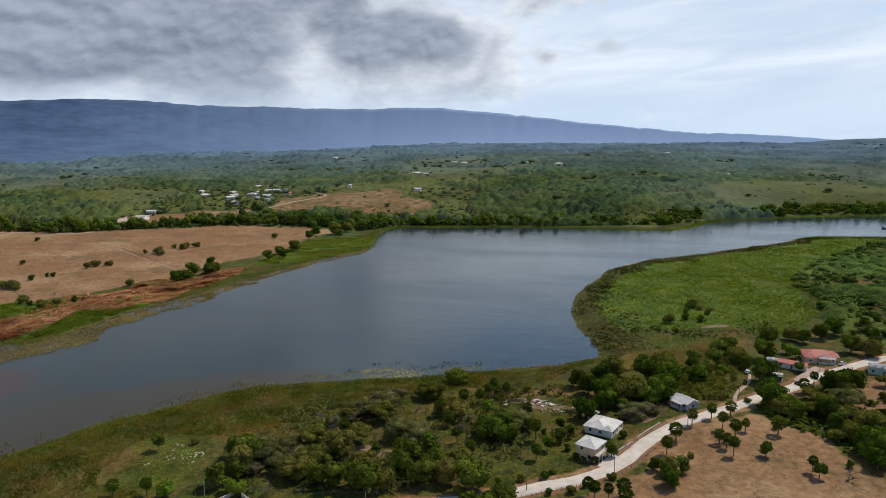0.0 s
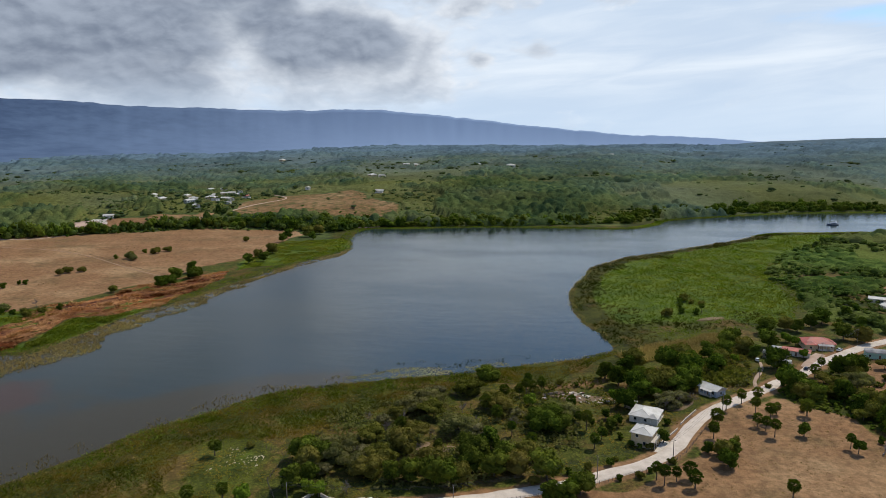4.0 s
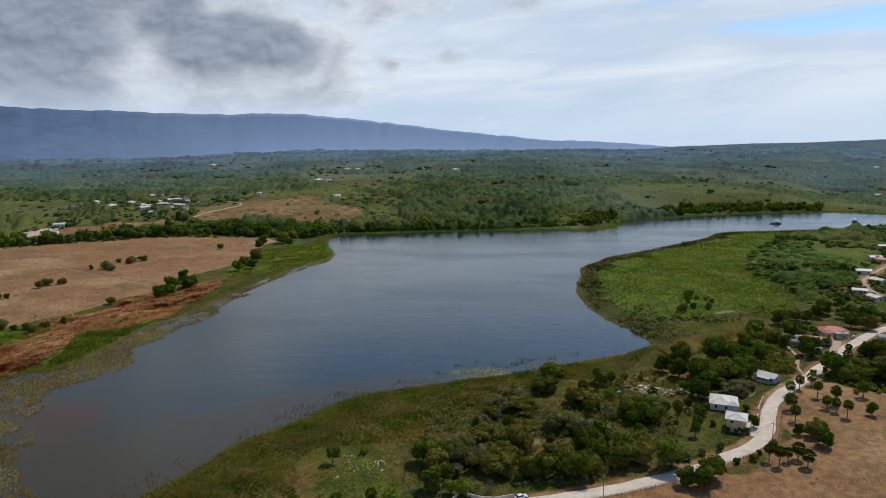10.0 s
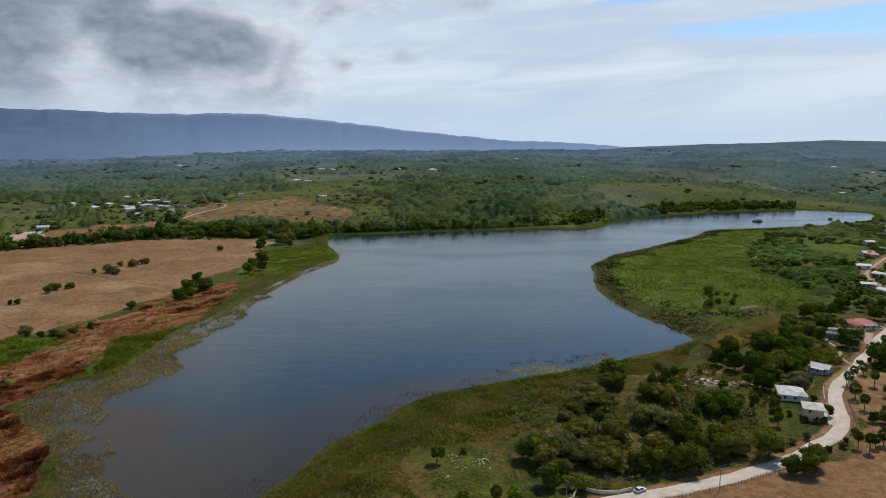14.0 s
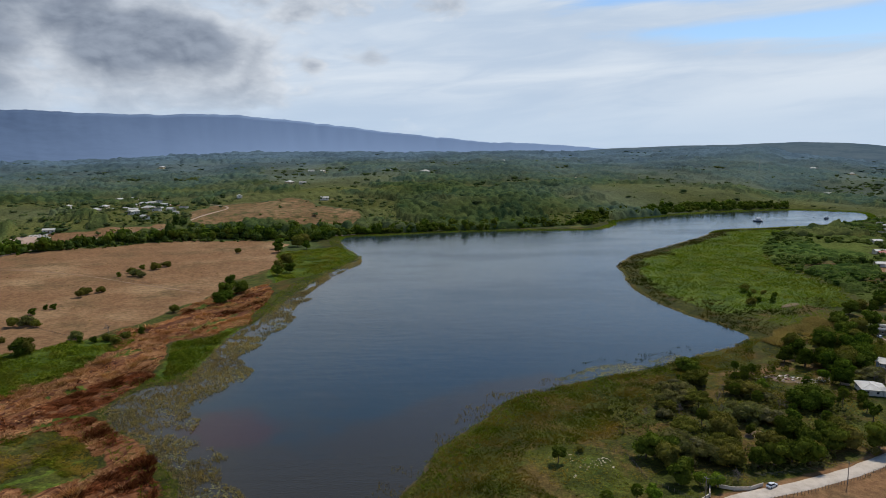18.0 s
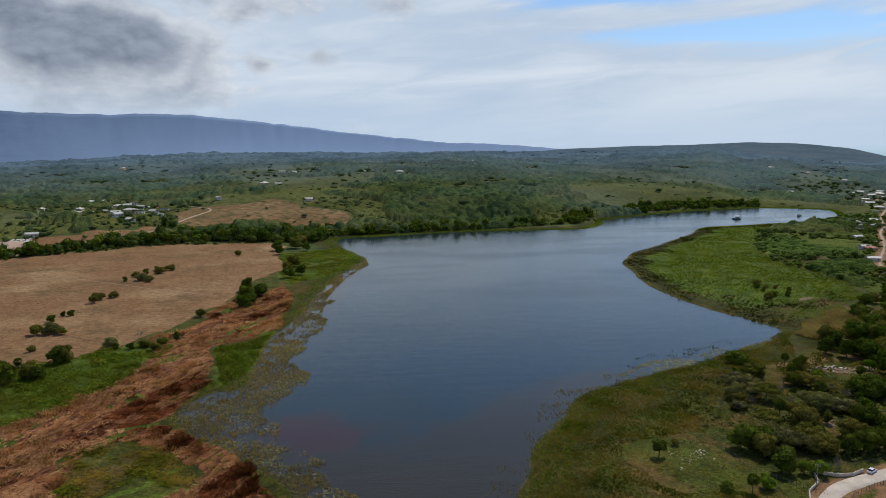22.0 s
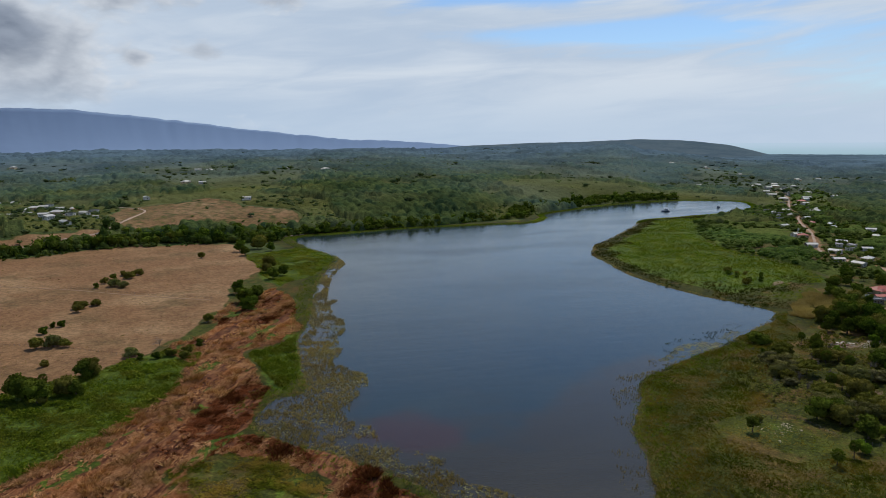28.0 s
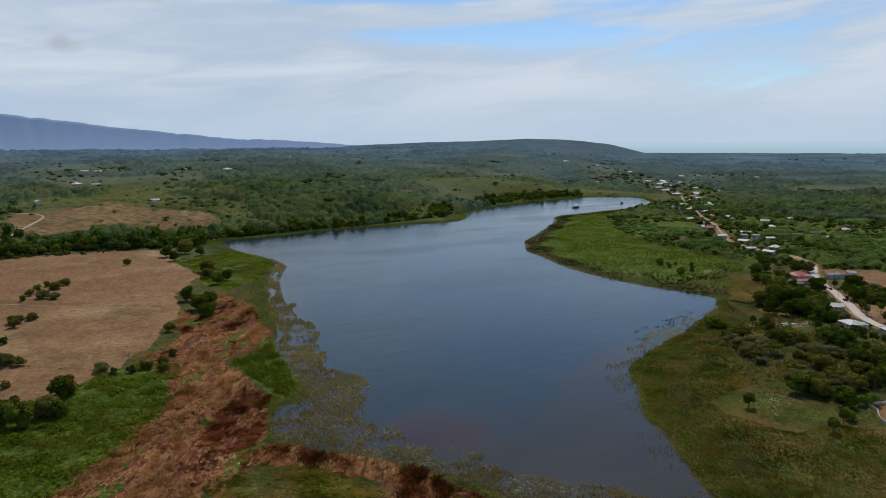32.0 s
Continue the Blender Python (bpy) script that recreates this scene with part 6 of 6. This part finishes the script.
for k in range(4):
    x = -4.15 + k * 2.7
    part("balcony_post", box(x, x + 0.2, -5.25, -5.05, -0.3, 2.55), M_WALL_WHITE, b_house)
part("balcony_rail", merge(box(-4.3, 4.3, -5.3, -5.22, 3.5, 3.58), *[box(-4.2 + 0.4 * k, -4.14 + 0.4 * k, -5.29, -5.23, 2.72, 3.5) for k in range(22)]), M_WALL_WHITE, b_house)
part("yard_slab", box(-5.6, 5.4, -9.0, -5.4, -0.55, 0.0), M_STONE, b_house, "pale rough concrete slab")

c_house = house((101, 273), -62, 9.0, 6.6, 2.8, 1.5, M_ROOF_WHITE, M_WALL_BLUE, "small pale blue house with a white gabled metal roof", LAKE_ROAD, None, "gable")
porch(c_house, -3.0, 3.0, -5.2, -3.3, 2.4, M_ROOF_WHITE, 4)

r_house = house((189, 331), -18, 15, 10, 3.0, 2.3, M_ROOF_RED, M_WALL_CREAM, "large ochre house with a red hipped metal roof", LAKE_ROAD)
porch(r_house, -1.0, 6.5, -8.0, -5.0, 2.5, M_ROOF_GREY, 5)
bm, ribs = hip_roof(-7.5, -2.2, -8.0, -3.5, 3.0, 1.6, 0.45)
part("wing_roof", bm, M_ROOF_RED, r_house)
walls(r_house, -7.5, -2.2, -8.0, -5.0, 2.95, M_WALL_CREAM, [[(2.0, 1.3, 0.9, 1.2, False)], [], [], [(1.0, 1.0, 0.9, 1.2, False)]])
bm, ribs = hip_roof(4.0, 8.6, -3.4, 3.0, 2.8, 1.4, 0.4)
part("wing_roof", bm, M_ROOF_RED, r_house)
walls(r_house, 7.5, 8.6, -3.4, 3.0, 2.75, M_WALL_CREAM, [[], [(2.4, 1.2, 0.9, 1.2, False)], [], []])

house((170, 319), -38, 12.5, 5.6, 2.7, 1.1, M_ROOF_RED, M_WALL_WHITE, "long low white building with a faded red metal roof", LAKE_ROAD, None, "gable")
house((154.5, 303), -30, 4.4, 3.8, 2.3, 0.7, M_ROOF_WHITE, M_WALL_DARK, "small dark roadside stall with a white roof", LAKE_ROAD, [[(0.7, 1.4, 0.9, 1.1, False)], [(1.2, 0.9, 0.02, 1.95, True)], [], []], "flat")
house((155, 317), -35, 7.5, 5.0, 2.5, 0.0, M_ROOF_GREY, M_WALL_BLOCK, "flat-roofed bare block house", LAKE_ROAD, None, "flat")
house((163, 325), -38, 5.0, 4.0, 2.3, 0.0, M_ROOF_WHITE, M_WALL_WHITE, "small shed with a white sheet roof", LAKE_ROAD, [[(1.2, 0.9, 0.02, 1.95, True)], [], [], []], "flat")
house((208, 309), -28, 12.0, 7.0, 3.0, 0.0, M_ROOF_GREY, M_WALL_MINT, "mint green flat-roofed house with a pale concrete roof", LAKE_ROAD, None, "flat")
house((60, 262), 40, 4.0, 3.0, 2.1, 0.0, M_ROOF_WHITE, M_WALL_BLOCK, "small block hut with a white sheet roof", LAKE_ROAD, [[(1.2, 0.9, 0.02, 1.9, True)], [], [], []], "flat")

# the far villages: a few house models, set out again and again
MODELS = [
    house((288, 414), -40, 9.5, 6.0, 2.8, 1.2, M_ROOF_WHITE, M_WALL_WHITE, "white village house with a pale metal roof", "village houses", None, "gable"),
    house((412, 520), -35, 10.0, 7.5, 2.9, 1.8, M_ROOF_RED, M_WALL_CREAM, "village house with a red hipped roof", "village houses"),
    house((358, 440), -50, 8.0, 6.0, 2.7, 0.0, M_ROOF_GREY, M_WALL_WHITE, "flat-roofed white village house", "village houses", None, "flat"),
    house((499, 398), -20, 11.0, 7.5, 2.9, 1.7, M_ROOF_WHITE, M_WALL_CREAM, "cream village house with a white hipped roof", "village houses"),
]


def village(places, group, grow=1.0):
    for k, (x, y, v) in enumerate(places):
        s = grow * rng.uniform(0.9, 1.15)
        tagged(copy_thing(MODELS[v], pose(x, y, ground_at(x, y) + 0.1, 0, 0, rng.uniform(0, 180)) @ Matrix.Scale(s, 4)), "", "", group)


village(VILLAGE, "village houses")
village(VILLAGE_EAST, "houses of the eastern village", 1.35)
village(VILLAGE_WEST, "houses of the western village", 1.25)
village(WOOD_HOUSES, "houses scattered in the woods", 1.4)
big_house = house((262, 1560), 20, 17, 12, 6.0, 2.6, M_ROOF_WHITE, M_WALL_WHITE, "large white two-storey house standing out of the woods", "houses scattered in the woods")

# ------------------------------------------------------------------ cars
M_TYRE = plain("tyre_rubber", (0.02, 0.02, 0.02), None, 4.0, 0.9)
M_RIM = plain("steel_rim", (0.4, 0.4, 0.4), None, 4.0, 0.4, 0.8)
PAINTS = {c: plain(c + "_car_paint", v, tuple(q * 0.9 for q in v), 1.0, 0.3) for c, v in dict(white=(0.72, 0.73, 0.74), dark=(0.05, 0.055, 0.07)).items()}


def car(at, rz, paint, label):
    x, y = at
    z = ground_at(x, y) + 0.22
    root = thing("car", (x, y, z), label, "car", "cars by the road", rz)

    def loft(profile, half, top_half, z_turn):
        bm = bmesh.new()
        sides = []
        for s in (-1, 1):
            sides.append([bm.verts.new((px, s * (half if pz < z_turn else top_half), pz)) for px, pz in profile])
        bm.faces.new(sides[0])
        bm.faces.new(sides[1][::-1])
        k = len(profile)
        for i_ in range(k):
            bm.faces.new((sides[0][i_], sides[1][i_], sides[1][(i_ + 1) % k], sides[0][(i_ + 1) % k]))
        bmesh.ops.recalc_face_normals(bm, faces=bm.faces)
        bmesh.ops.bevel(bm, geom=list(bm.edges), offset=0.05, segments=2, affect="EDGES")
        return bm

    part("body", loft([(-2.1, 0.28), (2.1, 0.28), (2.15, 0.55), (2.05, 0.78), (0.95, 0.92), (-2.0, 0.95), (-2.12, 0.7)], 0.86, 0.8, 0.85), paint, root)
    part("glasshouse", loft([(-1.85, 0.9), (1.05, 0.9), (0.35, 1.38), (-1.35, 1.40)], 0.79, 0.62, 1.2), M_GLASS, root)
    part("roof", box(-1.3, 0.32, -0.62, 0.62, 1.38, 1.45, 0.03), paint, root)
    for sx in (-1.3, 1.32):
        for sy in (-0.8, 0.8):
            wheel = part("wheel", tube([(sx, sy - 0.1, 0.31), (sx, sy + 0.1, 0.31)], [0.31, 0.31], 14), M_TYRE, root)
            part("rim", tube([(sx, sy - 0.11, 0.31), (sx, sy + 0.11, 0.31)], [0.18, 0.18], 10), M_RIM, wheel)
    for sy in (-0.6, 0.6):
        part("headlight", box(2.08, 2.16, sy - 0.16, sy + 0.16, 0.58, 0.72, 0.02), M_FRAME, root)
    return root


car((-49, 195.8), 12, PAINTS["white"], "white hatchback parked on the verge of the road")
car((145, 312.5), 60, PAINTS["white"], "white car parked at the end of a lane")
car((161, 296.5), 38, PAINTS["dark"], "dark car driving along the gravel road")
car((196, 322), 30, PAINTS["white"], "white car standing in a dirt yard")

# ------------------------------------------------------------------ boats
M_HULL = plain("white_boat_paint", (0.70, 0.71, 0.72), (0.52, 0.53, 0.54), 0.8, 0.4)
M_HULL_BLUE = plain("blue_boat_paint", (0.06, 0.10, 0.18), (0.04, 0.07, 0.12), 0.8, 0.4)
M_DECK = plain("boat_deck", (0.36, 0.28, 0.20), (0.25, 0.19, 0.13), 1.5, 0.8)


def boat(at, rz, s, label):
    root = thing("boat", (*at, 0.0), label, "boat", "boats at anchor", rz, s)
    bm = bmesh.new()
    rings = []
    for x, half, keel, sheer in ((-6, 1.9, -0.5, 1.2), (-3, 2.2, -0.7, 1.1), (1, 2.2, -0.7, 1.15), (4, 1.6, -0.6, 1.4), (6.2, 0.5, -0.2, 1.8), (7.0, 0.06, 0.6, 2.0)):
        rings.append([bm.verts.new((x, y, z)) for y, z in ((-half, sheer), (-half * 0.92, 0.3), (-half * 0.5, keel), (half * 0.5, keel), (half * 0.92, 0.3), (half, sheer))])
    for a, b in zip(rings, rings[1:]):
        for k in range(5):
            bm.faces.new((a[k], a[k + 1], b[k + 1], b[k]))
        bm.faces.new((a[5], a[0], b[0], b[5]))
    bm.faces.new(rings[0])
    bm.faces.new(rings[-1][::-1])
    part("hull", bm, M_HULL_BLUE, root)
    part("deck", box(-5.8, 3.6, -1.85, 1.85, 1.12, 1.25), M_DECK, root)
    part("cabin", box(-3.8, 2.4, -1.6, 1.6, 1.25, 3.2, 0.12), M_HULL, root)
    for k in range(4):
        for sy in (-1.64, 1.58):
            part("cabin_window", box(-3.3 + 1.4 * k, -2.3 + 1.4 * k, sy, sy + 0.06, 2.0, 2.7), M_GLASS, root)
    part("upper_deck", box(-4.2, 2.8, -1.8, 1.8, 3.2, 3.34), M_HULL, root)
    for x in (-3.6, -1.0, 1.6):
        for y in (-1.5, 1.5):
            part("awning_post", tube([(x, y, 3.34), (x, y, 5.1)], [0.05, 0.05], 6), M_HULL, root)
    part("awning", box(-4.0, 2.1, -1.8, 1.8, 5.1, 5.22, 0.04), M_HULL, root)
    part("mast", tube([(1.9, 0, 5.2), (1.9, 0, 7.6)], [0.06, 0.03], 6), M_HULL, root)
    return root


boat((543, 824), 160, 1.05, "two-decked tour boat with a white cabin and awning, at anchor")
boat((664, 815), 195, 0.85, "white cabin boat with an awning, at anchor")
dinghy = thing("dinghy", (664, 838, 0.0), "small dark open boat at anchor", "boat", "boats at anchor", 30)
part("hull", merge(box(-1.6, 1.5, -0.6, 0.6, -0.15, 0.4, 0.12), box(-1.6, 1.4, -0.66, -0.58, 0.4, 0.55), box(-1.6, 1.4, 0.58, 0.66, 0.4, 0.55)), M_HULL_BLUE, dinghy)
part("thwart", box(-0.2, 0.1, -0.56, 0.56, 0.42, 0.48), M_DECK, dinghy)

# ------------------------------------------------------------------ poles, wires, mast
POLES = [(-100, 172), (-75, 196.5), (-24, 189), (26, 203.5), (56.5, 213), (95, 252), (127, 280), (150, 296), (180, 313), (214, 333)]
first_pole = None
for k, (x, y) in enumerate(POLES):
    a = POLES[min(k + 1, len(POLES) - 1)]
    b = POLES[max(k - 1, 0)]
    turn = math.degrees(math.atan2(a[1] - b[1], a[0] - b[0]))
    if first_pole is None:
        first_pole = thing("utility_pole", (x, y, ground_at(x, y)), "grey wooden utility pole with a crossarm", "utility pole", "poles along the road", turn)
        part("pole", tube([(0, 0, -0.8), (0, 0, 4), (0, 0, 8.2)], [0.15, 0.13, 0.10], 8), M_POLE, first_pole)
        part("crossarm", box(-0.06, 0.06, -0.9, 0.9, 7.55, 7.68), M_POLE, first_pole)
        for s in (-0.8, 0.0, 0.8):
            part("insulator", tube([(0, s, 7.68), (0, s, 7.9)], [0.05, 0.035], 6), M_FRAME, first_pole)
    else:
        copy_thing(first_pole, pose(x, y, ground_at(x, y), 0, 0, turn))
spans = []
pole_z = [ground_at(x, y) + 7.9 for x, y in POLES]
for (x0, y0), (x1, y1), z0, z1 in zip(POLES, POLES[1:], pole_z, pole_z[1:]):
    nrm = Vector((-(y1 - y0), x1 - x0, 0)).normalized()
    for s in (-0.8, 0.0, 0.8):
        pts = []
        for f in np.linspace(0, 1, 8):
            q = Vector((x0, y0, z0)).lerp(Vector((x1, y1, z1)), f) + nrm * s
            pts.append((q.x, q.y, q.z - 1.2 * 4 * f * (1 - f)))
        spans.append(tube(pts, [0.022] * 8, 4))
wires = thing("power_line", (0, 0, 0), "three dark wires slung from pole to pole", "power line")
for b_ in spans:
    part("wire", b_, M_WIRE, wires)

mx, my = 1100, 1410
mast = thing("radio_mast", (mx, my, ground_at(mx, my) - 0.5), "thin grey lattice radio mast on a wooded hill", "mast")
for sx, sy in ((-1, -1), (1, -1), (1, 1), (-1, 1)):
    part("leg", tube([(sx * 1.6, sy * 1.6, 0), (sx * 0.4, sy * 0.4, 46)], [0.22, 0.14], 5), M_ROOF_GREY, mast)
rungs = []
for k in range(15):
    h, q = 3 * k, 1.6 - 1.2 * 3 * k / 46
    r_ = 1.6 - 1.2 * 3 * (k + 1) / 46
    rungs += [tube([(-q, s * q, h), (r_, s * r_, h + 3)], [0.08, 0.08], 4) for s in (-1, 1)] + [tube([(s * q, q, h), (s * r_, -r_, h + 3)], [0.08, 0.08], 4) for s in (-1, 1)]
part("brace", merge(*rungs), M_ROOF_GREY, mast)

# ------------------------------------------------------------------ walls and fences
def low_wall(points, high, label, mat):
    x, y = points[0]
    root = thing("garden_wall", (0, 0, 0), label, "wall", "low walls by the road")
    for (x0, y0), (x1, y1) in zip(points, points[1:]):
        ln = math.hypot(x1 - x0, y1 - y0)
        z = ground_at((x0 + x1) / 2, (y0 + y1) / 2)
        m_ = pose(x0, y0, z, 0, 0, math.degrees(math.atan2(y1 - y0, x1 - x0)))
        for nm, b_ in (("wall_run", box(0, ln, -0.12, 0.12, -0.6, high, 0.02)), ("coping", box(-0.02, ln + 0.02, -0.17, 0.17, high, high + 0.08, 0.015)), ("pier", box(-0.2, 0.2, -0.2, 0.2, -0.6, high + 0.3, 0.03))):
            bmesh.ops.transform(b_, matrix=m_, verts=b_.verts)
            part(nm, b_, mat, root)
    return root


low_wall([(62.5, 231), (66, 234.5), (69.5, 238)], 0.55, "low pale wall beside the road", M_STONE)
low_wall([(72.5, 242), (77, 247), (82, 252), (85, 255)], 0.55, "low pale wall round a garden", M_STONE)
low_wall([(-65, 201.5), (-62, 198.5), (-57, 196.8), (-51, 197.5)], 1.1, "curved grey stone wall at a field gate", M_STONE)
low_wall([(-67, 204), (-72, 198), (-80, 195), (-88, 188)], 1.1, "grey stone gate wall beside the road", M_STONE)


def fence(points, step, label, rails=True):
    root = thing("fence", (0, 0, 0), label, "fence", "field fences")
    p_ = np.array(points, float)
    s = np.r_[0, np.cumsum(np.hypot(*np.diff(p_, axis=0).T))]
    u = np.arange(0, s[-1], step)
    xs, ys = np.interp(u, s, p_[:, 0]), np.interp(u, s, p_[:, 1])
    zs = height(xs, ys)
    shared = None
    for x, y, z in zip(xs, ys, zs):
        if shared is None:
            b_ = tube([(0, 0, -0.5), (0.03, 0.02, 1.3)], [0.09, 0.07], 5)
            o = part("fence_post", b_, M_POST, root)
            shared = o.data
        else:
            o = new("fence_post", shared)
            o.parent = root
        o.matrix_local = pose(x, y, z, rng.uniform(-6, 6), rng.uniform(-6, 6), rng.uniform(0, 360))
    if rails:
        for h in (0.5, 0.85, 1.15):
            part("fence_wire", tube([(x, y, z + h) for x, y, z in zip(xs, ys, zs)], [0.018] * len(xs), 3), M_WIRE, root)
    return root


fence([(-87, 170), (-80, 181), (-70, 187.5), (-57, 189), (-40, 188.6), (-17, 190), (2, 193.4), (14, 196)], 1.5, "row of rough fence posts along the road")
fence([(22, 198), (40, 204.5), (52, 209), (62, 216), (72, 227.5), (82, 239)], 1.8, "rough post-and-wire fence along the field edge")
fence([(-330, 690), (-282, 638), (-249, 603), (-227, 585)], 3.0, "post-and-wire fence across the pasture")
fence([(-400, 560), (-333, 511), (-314, 489), (-293, 464)], 3.0, "post-and-wire fence at the pasture's end")
fence([(-78, 196), (-84, 214), (-80, 232), (-92, 243)], 2.2, "thin fence round the rocky paddock")

# ------------------------------------------------------------------ ruin, rocks, log
ruin = thing("ruin", (36, 278, ground_at(36, 278)), "collapsed house of broken walls, slabs and rusty sheets", "ruin")
r0 = np.random.default_rng(5)
M_RUSTY = plain("rusty_sheet", (0.24, 0.11, 0.07), (0.14, 0.06, 0.04), 1.0, 0.8)
for k in range(22):
    x, y = r0.uniform(-11, 12), r0.uniform(-3.5, 4.5)
    b_ = box(-r0.uniform(0.5, 1.9), r0.uniform(0.5, 1.9), -r0.uniform(0.3, 1.1), r0.uniform(0.3, 1.1), -0.1, r0.uniform(0.05, 0.35), 0.02)
    bmesh.ops.transform(b_, matrix=pose(x, y, ground_at(36 + x, 278 + y) - ground_at(36, 278) + 0.15, r0.uniform(-14, 14), r0.uniform(-14, 14), r0.uniform(0, 360)), verts=b_.verts)
    part("slab", b_, [M_STONE, M_RUSTY, M_WALL_BLOCK][k % 3], ruin)
for x, y, ln, rz, h in ((-9, 2, 6, 5, 1.6), (-9, -2, 4, 92, 1.2), (-3, 3, 5, -8, 0.9), (4, -1, 4, 40, 0.8)):
    b_ = box(0, ln, -0.1, 0.1, -0.4, h)
    for v in b_.verts:
        if v.co.z > 0:
            v.co.z *= r0.uniform(0.4, 1.1)
    bmesh.ops.transform(b_, matrix=pose(x, y, 0, 0, 0, rz), verts=b_.verts)
    part("broken_wall", b_, M_WALL_BLOCK, ruin)

x, y = strew(420, [(-104, 238), (-92, 242), (-80, 230), (-86, 220), (-98, 226), (-108, 214), (-104, 228)], 1, 400, None, (7, 0.5), 15)
tufts("rocks", x, y, rng.uniform(0.1, 0.36, len(x)) * rng.choice([0.7, 1.0, 1.6], len(x)), [(ICO[1][0] * (1, 0.8, 0.5), ICO[1][1])], M_LIME, "scattered pale limestone rocks in the paddock", "rocks")
x, y = strew(260, [(48, 268), (40, 273), (46, 278), (62, 280), (62, 272)], 1, 400)
tufts("rubble", x, y, rng.uniform(0.15, 0.55, len(x)), [(ICO[1][0] * (1, 0.8, 0.5), ICO[1][1])], M_STONE, "pale rubble round the ruin", "rubble")
x, y = strew(900, [(-432, 862), (-425, 905), (-396, 915), (-388, 885), (-410, 850)], 1, 900)
tufts("rubble", x, y, rng.uniform(0.6, 2.3, len(x)), [(ICO[1][0] * (1, 0.8, 0.4), ICO[1][1])], M_PALE, "pale spoil heaps beside the far track", "rubble")
log = thing("fallen_tree", (131, 207, ground_at(131, 207) + 0.3), "grey fallen tree with broken branches on bare soil", "fallen tree", "", 120)
b_ = branchy(np.random.default_rng(33), 7.0, 0.28, 3)
bmesh.ops.transform(b_, matrix=pose(0, 0, 0.3, 82, 0, 0), verts=b_.verts)
part("trunk", b_, M_BARE, log)


# ------------------------------------------------------------------ bare scars in the woods
def scar(name, cx, cy, a, b, turn, mat, label, lift=0.9):
    """A patch of bare earth with a ragged edge, laid on the land."""
    t = np.linspace(0, math.tau, 33)[:-1]
    rows = []
    for f in (0.02, 0.35, 0.65, 0.85, 1.0, 1.1):
        w_ = 1 + 0.35 * (vnoise(np.cos(t) * 3 + cx, np.sin(t) * 3 + cy, 1.3, 51, 2) - 0.5)
        u_, v_ = a * f * w_ * np.cos(t), b * f * w_ * np.sin(t)
        x, y = cx + u_ * math.cos(turn) - v_ * math.sin(turn), cy + u_ * math.sin(turn) + v_ * math.cos(turn)
        rows.append(np.stack([x, y, height(x, y) + (lift if f < 1.05 else -lift)], -1))
    V = np.array(rows)
    k = np.arange(V.shape[0] * 32).reshape(-1, 32)
    r_ = np.roll(k, -1, 1)
    me = mesh_np(name, V.reshape(-1, 3), np.stack([k[:-1], r_[:-1], r_[1:], k[1:]], -1).reshape(-1, 4), True)
    me.materials.append(mat)
    return tagged(new(name, me), label, "bare ground", kind="structure")


M_SCAR = plain("bare_earth", (0.52, 0.36, 0.26), (0.40, 0.25, 0.16), 0.08, 0.95)
SCARS = [(935, 1245, 46, 30, 2.3), (385, 1190, 22, 30, 0.4), (560, 1380, 24, 40, 0.3), (-420, 880, 30, 26, 0.4), (-60, 886, 16, 5, 0.1)]
for s in SCARS:
    scar("ground_scar", *s, M_SCAR, "patch of bare pale earth among trees")

M_WORN = plain("worn_brown_earth", (0.24, 0.155, 0.085), (0.13, 0.090, 0.045), 0.5, 0.95)
for s in ((42, 275, 9, 3.6, -0.1), (-33, 235, 5.5, 3, 0.3), (-23, 231, 5, 2.4, 0.2), (81, 262, 9, 4, 0.6), (34, 281, 6, 3, 0.2)):
    scar("ground_scar", *s, M_WORN, "worn patch of bare tan earth among grass", 0.16)

scar("ground_scar", 161, 393, 9, 2.6, 0.2, M_WORN, "worn tan path beside the marsh islet", 0.5)

# scrub between the marsh and the road
SCRUB = ([(-72, 200), (-64, 262), (-14, 292), (16, 262), (30, 236), (6, 204)], [(66, 272), (80, 308), (116, 328), (150, 336), (146, 300), (118, 282)], [(2, 250), (20, 298), (62, 300), (58, 262), (40, 238)], [(126, 268), (170, 296), (196, 280), (170, 205), (142, 205)], [(-700, 900), (-700, 868), (-520, 846), (-400, 826), (-300, 856), (-240, 866), (-300, 900), (-420, 880)])
for k, (poly, n_) in enumerate(zip(SCRUB, (1300, 2600, 500, 1600, 900))):
    x, y = strew(n_, poly, 4, 900, None, (18, 0.40), 20 + k)
    far = np.min(np.hypot(x[:, None] - HOUSES[:, 0], y[:, None] - HOUSES[:, 1]), 1) > 9.5
    far &= edge_distance(x, y, ROAD, False) > 5.5
    far &= edge_distance(x, y, LANE, False) > 3
    x, y = x[far], y[far]
    if k in (0, 1, 2):
        wide = rng.uniform(0.8, 2.2, len(x)) * (0.55 + 0.9 * vnoise(x, y, 16, 66, 2))
        tufts("scrub", x, y, np.stack([wide, wide, wide * rng.uniform(0.7, 1.5, len(x))], -1), T_HERB, [M_SCRUB, M_LEAF_OLIVE, M_LEAF_OLIVE][k], "low grey-green scrub and thicket between the trees", "scrub")
    else:
        woods("scrub", x, y, rng.uniform(0.5, 1.7, len(x)) * (1.2, 1.4)[k - 3], T_MID, M_LEAF, "low mixed scrub between the trees")
